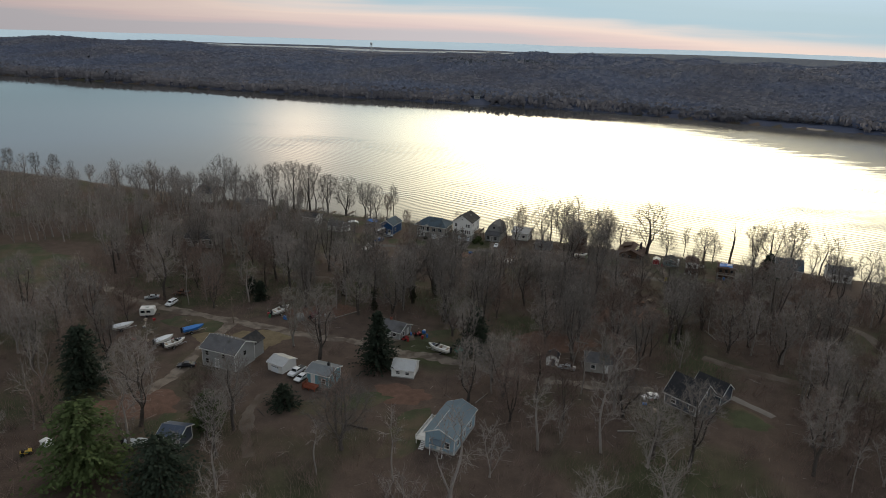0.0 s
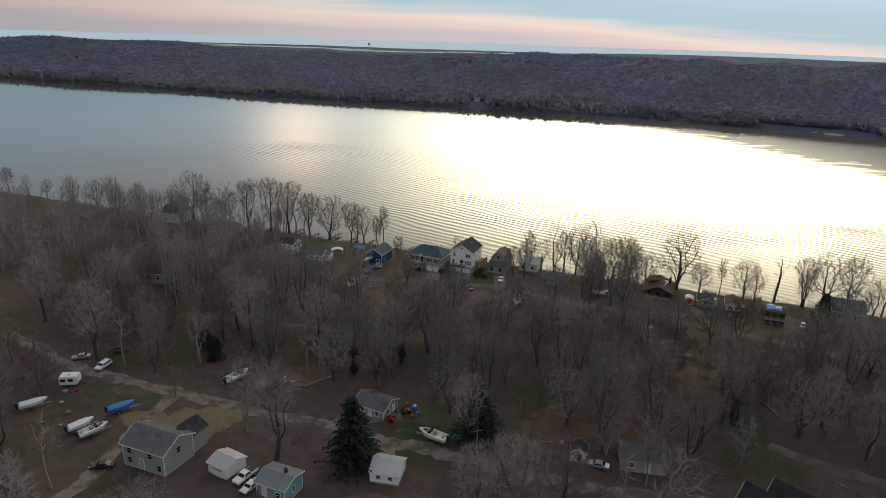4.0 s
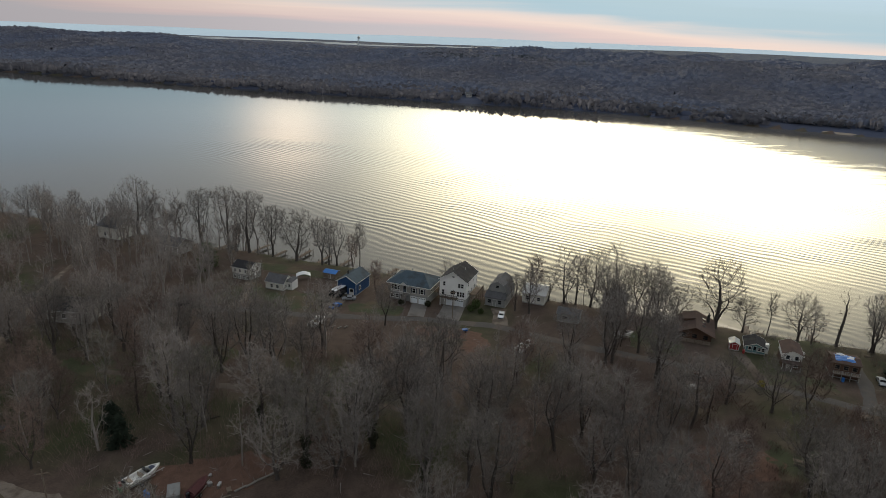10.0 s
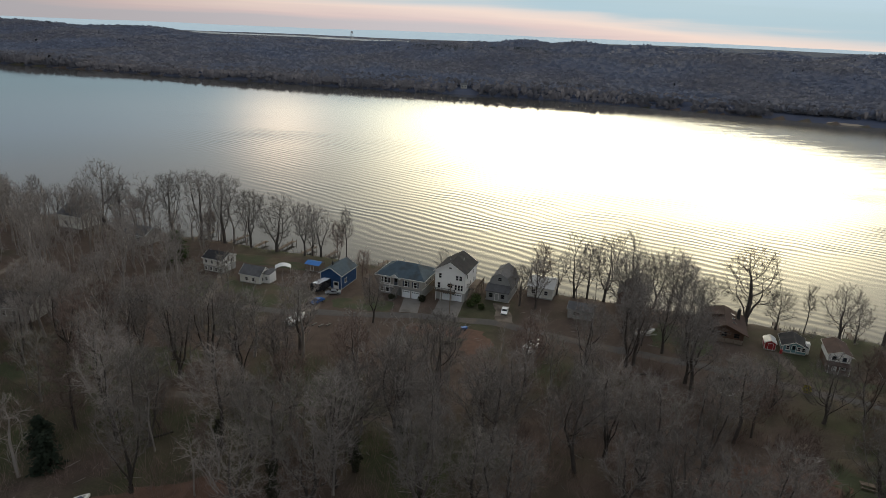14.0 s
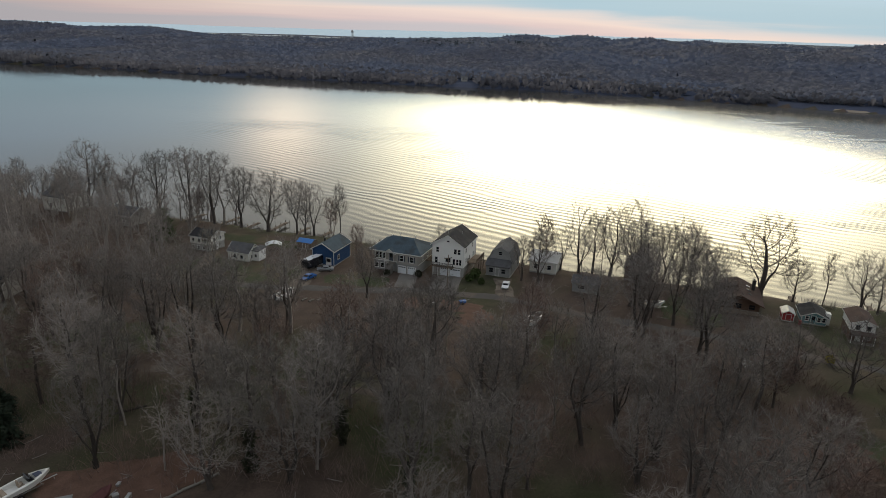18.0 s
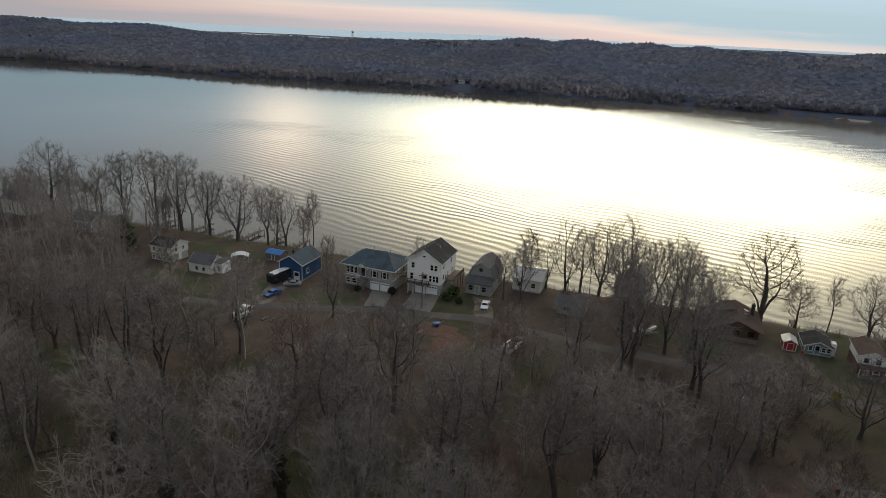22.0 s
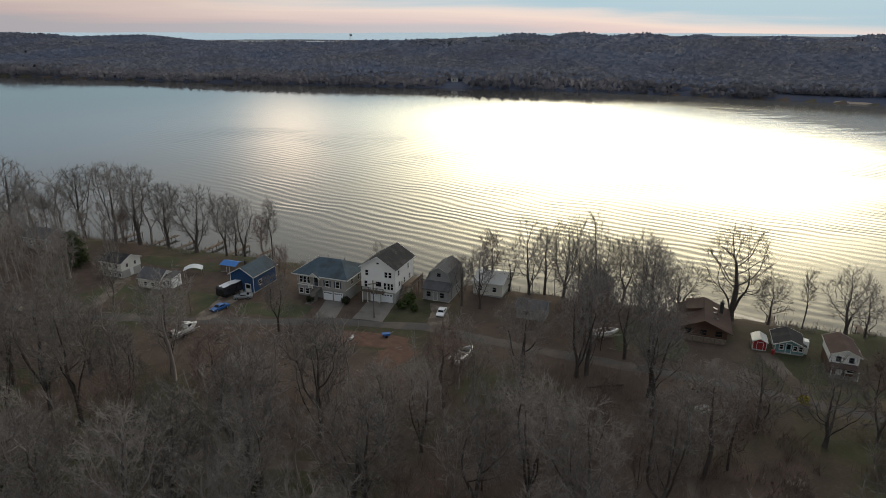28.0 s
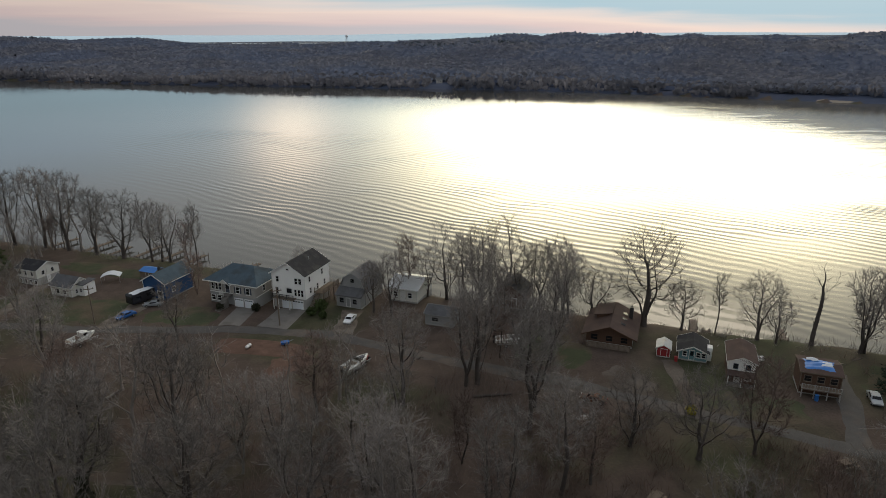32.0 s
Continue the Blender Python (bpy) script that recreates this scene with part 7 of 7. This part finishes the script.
vehicle("sedan", 45.2, 122.4, 15, "car_white", "white car half hidden by branches")
vehicle("sedan", 101.6, 203.0, 70, "car_silver", "silver car on the dark drive")
vehicle("suv", -66, 231.8, 5, "car_dark", "black car on the lane")

boat(-0.6, 140.6, 152, 5.9, 2.2, "gelcoat", "white motorboat on a trailer beside the gravel road")
boat(-44.4, 160.8, 55, 5.8, 2.2, "gelcoat", "white motorboat with dark seats on a trailer")
boat(-63.9, 138.2, 50, 5.2, 2.0, "gelcoat", "white motorboat on a trailer in the yard")
boat(-67.2, 139.8, 52, 4.8, 1.9, "gelcoat", "weathered white boat on a trailer", cover="tarp_white")
boat(-62.6, 146.2, 40, 5.2, 1.9, "tarp", "boat wrapped in bright blue tarpaulin", cover="tarp")
boat(-28.7, 223.5, 60, 5.6, 2.2, "gelcoat", "white cabin boat on a trailer beside the lane", cabin=True)
boat(22.5, 213.4, 55, 6.0, 2.2, "gelcoat", "white motorboat parked under bare trees")
boat(48.7, 222.4, 8, 5.0, 2.0, "gelcoat", "pale boat on a trailer by the bank trees")
boat(-34.7, 158.4, 75, 4.6, 1.7, "wine", "low boat under a wine-red cover", cover="wine")
boat(-53.2, 97.2, 8, 4.4, 1.6, "gelcoat", "pale boat beside the small blue-roofed house", cover="tarp_white")
boat(-80.5, 146.5, 40, 5.0, 1.9, "gelcoat", "weathered grey boat in the brush", cover="tarp_white")


def camper(x, y, turn, L, label, mat="car_white"):
    ob = thing("camper_trailer", x, y, turn, None, label, "camper trailer")
    bm = bmesh.new()
    prism(bm, [(-L / 2, 0.6), (L / 2 - 0.3, 0.6), (L / 2, 1.2), (L / 2 - 0.2, 2.5), (-L / 2 + 0.15, 2.6), (-L / 2, 2.3)], -1.15, 1.15, "y")
    bmesh.ops.bevel(bm, geom=list(bm.edges), offset=0.08, segments=2, affect="EDGES")
    part("body", bm, mat, ob)
    for side in (-1, 1):
        for s in (-L * 0.28, L * 0.1):
            bm = bmesh.new()
            box(bm, s - 0.5, s + 0.5, side * 1.16 - 0.015, side * 1.16 + 0.015, 1.4, 2.0)
            part("window", bm, "pane", ob)
        wh = part("wheel", shared(("wheel",), None, None), None, ob)
        wh.matrix_local = pose(-0.3, side * 1.0, 0.34)
    bm = bmesh.new()
    tube(bm, (L / 2 - 0.3, 0, 0.6), (L / 2 + 1.0, 0, 0.5), 0.07), tube(bm, (L / 2 + 0.9, 0, -0.05), (L / 2 + 0.9, 0, 0.5), 0.05)
    part("hitch", bm, "dark_metal", ob)
    bm = bmesh.new()
    box(bm, -0.4, 0.4, -0.35, 0.35, 2.5, 2.8)
    part("roof_vent", bm, "trim", ob)


camper(-78.8, 156.4, 12, 3.8, "pale old camper trailer beside the road", "gelcoat")
camper(-26.6, 244.0, 60, 6.4, "dark trailer with a white roof before the blue house", "car_dark")
bm_t = draped(-26.6, 244.0, float(ground_z(-26.6, 244)) + 2.62, 5.4, 1.9, 60, "tarp_white", "white sheet over the dark trailer", bulge=0.12)

# ---- yards' small things ----


def pole(x, y, h, label="weathered wooden utility pole", arm=True):
    ob = thing("utility_pole", x, y, 20, None, label, "utility pole", "poles")
    bm = bmesh.new()
    tube(bm, (0, 0, -0.5), (0, 0, h), 0.15, 0.10, 8)
    part("pole", bm, "wood", ob)
    if arm:
        bm = bmesh.new()
        box(bm, -0.9, 0.9, -0.06, 0.06, h - 0.8, h - 0.66)
        a_ = part("crossarm", bm, "wood", ob)
        for s in (-0.8, 0.0, 0.8):
            bm = bmesh.new()
            tube(bm, (s, 0, h - 0.66), (s, 0, h - 0.45), 0.05, 0.03)
            part("insulator", bm, "dark_metal", a_)


for x, y, h in ((-54.8, 152.9, 7.5), (7.5, 135.4, 6.5), (5.5, 231.0, 8.0), (-31, 232.5, 8.0)):
    pole(x, y, h)
pole(99.8, 198.3, 6.0, "slim pale lamp pole beside the drive", False)


def tank(x, y, turn, label):
    ob = thing("gas_tank", x, y, turn, None, label, "gas tank")
    bm = bmesh.new()
    tube(bm, (-0.9, 0, 0.75), (0.9, 0, 0.75), 0.45, 0.45, 12), tube(bm, (0.9, 0, 0.75), (1.12, 0, 0.75), 0.45, 0.2, 12), tube(bm, (-1.12, 0, 0.75), (-0.9, 0, 0.75), 0.2, 0.45, 12)
    part("tank", bm, "trim", ob)
    for s in (-0.6, 0.6):
        bm = bmesh.new()
        box(bm, s - 0.08, s + 0.08, -0.35, 0.35, -0.05, 0.4)
        part("foot", bm, "concrete", ob)
    bm = bmesh.new()
    tube(bm, (0, 0, 1.18), (0, 0, 1.36), 0.14, 0.12)
    part("valve_cap", bm, "steel", ob)
    return ob


tank(2.5, 220.8, 70, "white gas tank on the earth pad").scale = (0.65, 0.65, 0.65)
tank(90, 215.5, 20, "white gas tank behind the house")


def table(x, y, turn, mat, label):
    ob = thing("picnic_table", x, y, turn, None, label, "table")
    bm = bmesh.new()
    for i in range(5):
        box(bm, -1.1, 1.1, -0.45 + 0.18 * i, -0.29 + 0.18 * i, 0.72, 0.76)
    part("tabletop", bm, mat, ob)
    for side in (-1, 1):
        bm = bmesh.new()
        box(bm, -1.1, 1.1, side * 0.75 - 0.14, side * 0.75 + 0.14, 0.42, 0.46)
        part("bench", bm, mat, ob)
    for s in (-0.8, 0.8):
        bm = bmesh.new()
        box(bm, s - 0.05, s + 0.05, -0.85, 0.85, 0.34, 0.42), box(bm, s - 0.05, s + 0.05, -0.6, -0.5, -0.05, 0.36), box(bm, s - 0.05, s + 0.05, 0.5, 0.6, -0.05, 0.36), box(bm, s - 0.04, s + 0.04, -0.3, 0.3, 0.42, 0.72)
        part("leg", bm, mat, ob)


table(57.0, 197.8, 30, "block", "pale grey picnic table under the trees")
table(62.0, 181.0, 50, "wood", "weathered picnic table in the clearing")
table(66.5, 171.5, -25, "wood", "weathered picnic table in the clearing")
table(88, 187, 15, "wood", "weathered picnic table beside the lane")


def barrel(x, y, mat, label):
    ob = thing("barrel", x, y, 0, None, label, "barrel", "barrels")
    bm = bmesh.new()
    tube(bm, (0, 0, -0.02), (0, 0, 0.88), 0.29, 0.29, 14)
    part("drum", bm, mat, ob)
    bm = bmesh.new()
    tube(bm, (0, 0, 0.3), (0, 0, 0.34), 0.305, 0.305, 14), tube(bm, (0, 0, 0.6), (0, 0, 0.64), 0.305, 0.305, 14), tube(bm, (0, 0, 0.86), (0, 0, 0.9), 0.30, 0.30, 14)
    part("hoops", bm, mat, ob)


for x, y, mt, nm in ((-42.6, 157.4, "tarp", "blue"), (-42.0, 156.9, "tarp", "blue"), (-46.6, 157.6, "green_paint", "green"), (-47.2, 158.8, "red_paint", "red"), (-5.0, 147.6, "red_paint", "red"), (-3.9, 148.6, "tarp", "blue"),
                     (-8.6, 146.2, "red_paint", "red"), (76.5, 216.4, "red_paint", "red"), (93, 203.2, "tarp", "blue")):
    barrel(x, y, mt, nm + " steel barrel in the yard")


def mower(x, y, turn, mat, label):
    ob = thing("garden_tractor", x, y, turn, None, label, "garden tractor")
    bm = bmesh.new()
    prism(bm, [(-0.9, 0.35), (0.9, 0.35), (0.9, 0.75), (0.35, 0.95), (0.2, 0.6), (-0.5, 0.6), (-0.9, 0.85)], -0.4, 0.4, "y")
    part("body", bm, mat, ob)
    bm = bmesh.new()
    box(bm, -0.6, -0.2, -0.25, 0.25, 0.62, 0.75), box(bm, -0.68, -0.6, -0.25, 0.25, 0.62, 1.15)
    part("seat", bm, "tyre", ob)
    bm = bmesh.new()
    tube(bm, (0.25, 0, 0.8), (0.0, 0, 1.15), 0.03), tube(bm, (-0.03, 0, 1.13), (0.0, 0, 1.17), 0.2, 0.2, 12)
    part("steering_wheel", bm, "dark_metal", ob)
    for xx, r in ((-0.6, 0.34), (0.65, 0.34)):
        for side in (-1, 1):
            wh = part("wheel", shared(("wheel",), None, None), None, ob)
            wh.matrix_local = pose(xx, side * 0.48, 0.34)


mower(-9.3, 147.0, 60, "red_paint", "red garden tractor beside the grey cottage")
mower(-6.4, 149.6, 20, "red_paint", "red garden tractor among clutter")
mower(23.6, 216.3, 70, "red_paint", "red garden tractor beside the parked boat")
mower(-71.4, 94.3, 30, "yellow", "small yellow tractor at the edge of the wood")


def crate(x, y, turn, sx, sy, sz, mat, label, name="crate"):
    ob = thing(name, x, y, turn, None, label, name.replace("_", " "))
    bm = bmesh.new()
    box(bm, -sx / 2, sx / 2, -sy / 2, sy / 2, -0.03, sz)
    bmesh.ops.bevel(bm, geom=list(bm.edges), offset=min(sx, sy, sz) * 0.12, segments=2, affect="EDGES")
    part("box", bm, mat, ob)
    bm = bmesh.new()
    box(bm, -sx / 2 - 0.03, sx / 2 + 0.03, -sy / 2 - 0.03, sy / 2 + 0.03, sz * 0.82, sz * 0.95)
    part("lid", bm, mat, ob)


crate(-38.3, 157.6, 20, 1.8, 3.0, 1.3, "tarp_grey", "grey-white sheeted load in the yard", "covered_load")
crate(-69.4, 97.0, 70, 1.3, 2.0, 1.1, "car_white", "white covered cart at the wood edge", "cart")
crate(4.3, 141.6, -20, 1.6, 2.2, 0.8, "tarp_green", "green sheeted pile beside the boat", "covered_load")
crate(-47.0, 160.2, 20, 1.2, 0.9, 0.8, "car_dark", "dark box beside the boat")
for i in range(26):
    cx_, cy_ = ((-5.5, 150.5, 3.0), (-70, 143, 6.0), (-33, 160, 4), (44, 120, 3), (27, 139, 4), (-66, 140, 4), (-78, 150, 4))[i % 7][:2]
    r_ = (3.0, 6.0, 4, 3, 4, 4, 4)[i % 7]
    mt, lb = [("trim", "white"), ("wood", "brown wooden"), ("steel", "grey metal"), ("tarp", "blue plastic"), ("red_paint", "red"), ("cushion", "tan")][int(rng.integers(6))]
    crate(cx_ + rng.normal(0, r_ * 0.5), cy_ + rng.normal(0, r_ * 0.5), rng.random() * 180, rng.uniform(0.4, 1.1), rng.uniform(0.3, 0.8), rng.uniform(0.25, 0.7), mt, lb + " box abandoned in the yard")


def log(x, y, turn, L, r, mat="bark"):
    ob = thing("log", x, y, turn, None, "fallen grey log on leaf litter", "log", "logs")
    bm = bmesh.new()
    tube(bm, (-L / 2, 0, r * 0.8), (L / 2, 0, r * 0.8), r, r * 0.7, 8)
    part("trunk", bm, mat, ob)
    bm = bmesh.new()
    tube(bm, (L * 0.2, 0, r), (L * 0.32, 0.9, r + 0.3), r * 0.35, 0.03, 5)
    part("stub", bm, mat, ob)
    bm = bmesh.new()
    tube(bm, (-L * 0.1, 0, r), (-L * 0.02, -0.7, r + 0.25), r * 0.3, 0.03, 5)
    part("stub", bm, mat, ob)


log(44.5, 204.8, 8, 6, 0.25)
for x, y, a_, L in ((-24.6, 223.0, 60, 1.6), (-23.0, 222.4, 55, 1.5), (-21.4, 222.8, 50, 1.4), (-28.6, 159.8, 45, 2.2), (-27.2, 161.2, 50, 2.4), (-25.8, 162.8, 42, 2.2), (-24.2, 164.4, 48, 2.4)):
    log(x, y, a_, L, 0.2, "bark_pale")
for i in range(34):
    x, y = rng.uniform(-90, 105), rng.uniform(105, 215)
    if is_clear(x, y, 0.5):
        log(x, y, rng.random() * 180, rng.uniform(2.5, 6), rng.uniform(0.1, 0.22), "bark_pale" if i % 3 == 0 else "bark")

# ---- river edge: docks, steps and rocks ----


def dock(x, y, turn, L, wd, label="weathered wooden dock reaching into the river"):
    ob = thing("dock", x, y, turn, 0.0, label, "dock", "docks")
    n = int(L / 0.32)
    for i in range(n):
        pl = part("plank", shared(("plank", wd), lambda bm: box(bm, -wd / 2, wd / 2, -0.14, 0.14, 0, 0.05), "wood"), None, ob)
        pl.matrix_local = pose(0, 0.32 * i, 0.9)
    for side in (-1, 1):
        bm = bmesh.new()
        box(bm, side * wd * 0.4 - 0.06, side * wd * 0.4 + 0.06, -0.2, L, 0.72, 0.897)
        part("beam", bm, "wood", ob)
        for k in range(int(L / 3) + 1):
            p_ = part("pile", shared(("pile",), lambda bm: tube(bm, (0, 0, -2.6), (0, 0, 1.6), 0.12, 0.1, 7), "wood"), None, ob)
            p_.matrix_local = pose(side * (wd / 2 + 0.1), 3 * k, 0)


for x, L in ((-78, 9), (-66, 11), (-57, 8), (-49, 12), (-41, 10), (-33, 9), (-16, 8), (70, 6), (88, 8), (104, 9)):
    dock(x, near_shore(x) - 1.5, -20 + rng.normal(0, 4) if x < 0 else -20, L, 1.3)


def bank_steps(x, top):
    """Wooden steps down the bank."""
    y = near_shore(x) - 11
    ob = thing("bank_stairs", x, y, A, None, "weathered wooden stairs down the bank", "stairs", "bank stairs")
    z0 = float(ground_z(x, y))
    for i in range(16):
        xx, yy = x + 0.342 * 0.62 * i, y + 0.94 * 0.62 * i
        st = part("step", shared(("bank_step",), lambda bm: box(bm, -0.6, 0.6, -0.16, 0.16, 0, 0.06), "wood"), None, ob)
        st.matrix_local = pose(0, 0.62 * i, max(float(ground_z(xx, yy)), 0.2) - z0 + 0.25)
    for side in (-1, 1):
        bm = bmesh.new()
        p = [(side * 0.6, 0.62 * i, max(float(ground_z(x + 0.342 * 0.62 * i, y + 0.94 * 0.62 * i)), 0.2) - z0 + 0.18) for i in (0, 5, 10, 15)]
        for a_, b_ in zip(p, p[1:]):
            tube(bm, a_, b_, 0.07, 0.07, 4), tube(bm, (a_[0], a_[1], a_[2] - 0.7), (a_[0], a_[1], a_[2] + 0.9), 0.05, 0.05, 5)
        part("stringer", bm, "wood", ob)


for x in (72.5, 86.5, 99.0, 12.0):
    bank_steps(x, 6)


def riprap():
    V, F = [], []
    for i in range(1800):
        x = rng.uniform(-160, 130)
        y = near_shore(x) - rng.uniform(1.0, 5.0)
        z = max(float(ground_z(x, y)), -0.1)
        r = rng.uniform(0.12, 0.45)
        k = len(V)
        for dx, dy, dz in ((1, 0, 0), (-1, 0, 0), (0, 1, 0), (0, -1, 0), (0, 0, 0.8), (0, 0, -0.6)):
            V.append((x + dx * r * rng.uniform(0.7, 1.3), y + dy * r * rng.uniform(0.7, 1.3), z + dz * r * rng.uniform(0.7, 1.3)))
        F += [(k, k + 2, k + 4), (k + 2, k + 1, k + 4), (k + 1, k + 3, k + 4), (k + 3, k, k + 4), (k + 2, k, k + 5), (k + 1, k + 2, k + 5), (k + 3, k + 1, k + 5), (k, k + 3, k + 5)]
    me = array_mesh("bank_rocks", np.array(V), np.array(F))
    me.materials.append(M["rock"])
    tagged(new("bank_rocks", me), "loose brown rocks along the waterline", "rocks", kind="stuff")


riprap()

# ---- far bank details ----
o = gable_house(27, 884, 0, 7, 6, 4, 2, "taupe_siding", "shingle_grey", "x", 0.6, "pale house on the far bank", base=0.5, z=float(ground_z(30, 888)))
for s in (2, 5):
    window(o, F_, s, 1.6, 1.2, 1.4)
o = gable_house(340, 762, -20, 9, 8, 4, 2, "white_siding", "shingle_grey", "x", 0.6, "small pale house on the far bank", base=0.5, z=float(ground_z(343, 766)))
window(o, F_, 3, 1.5, 1.4, 1.4)
o = thing("water_tower", -384, 3000, 0, None, "distant water tower on the plain", "water tower")
zb = float(ground_z(-384, 3000))
bm = bmesh.new()
tube(bm, (0, 0, 47 - zb), (0, 0, 52 - zb), 5.5, 5.5, 14), tube(bm, (0, 0, 52 - zb), (0, 0, 55 - zb), 5.5, 1.0, 14), tube(bm, (0, 0, 44 - zb), (0, 0, 47 - zb), 2.0, 5.5, 14)
part("tank", bm, "steel", o)
for a_ in range(4):
    bm = bmesh.new()
    c_, s_ = math.cos(a_ * 1.571) * 4.2, math.sin(a_ * 1.571) * 4.2
    tube(bm, (c_ * 1.3, s_ * 1.3, -1), (c_, s_, 47 - zb), 0.6, 0.6)
    part("leg", bm, "steel", o)
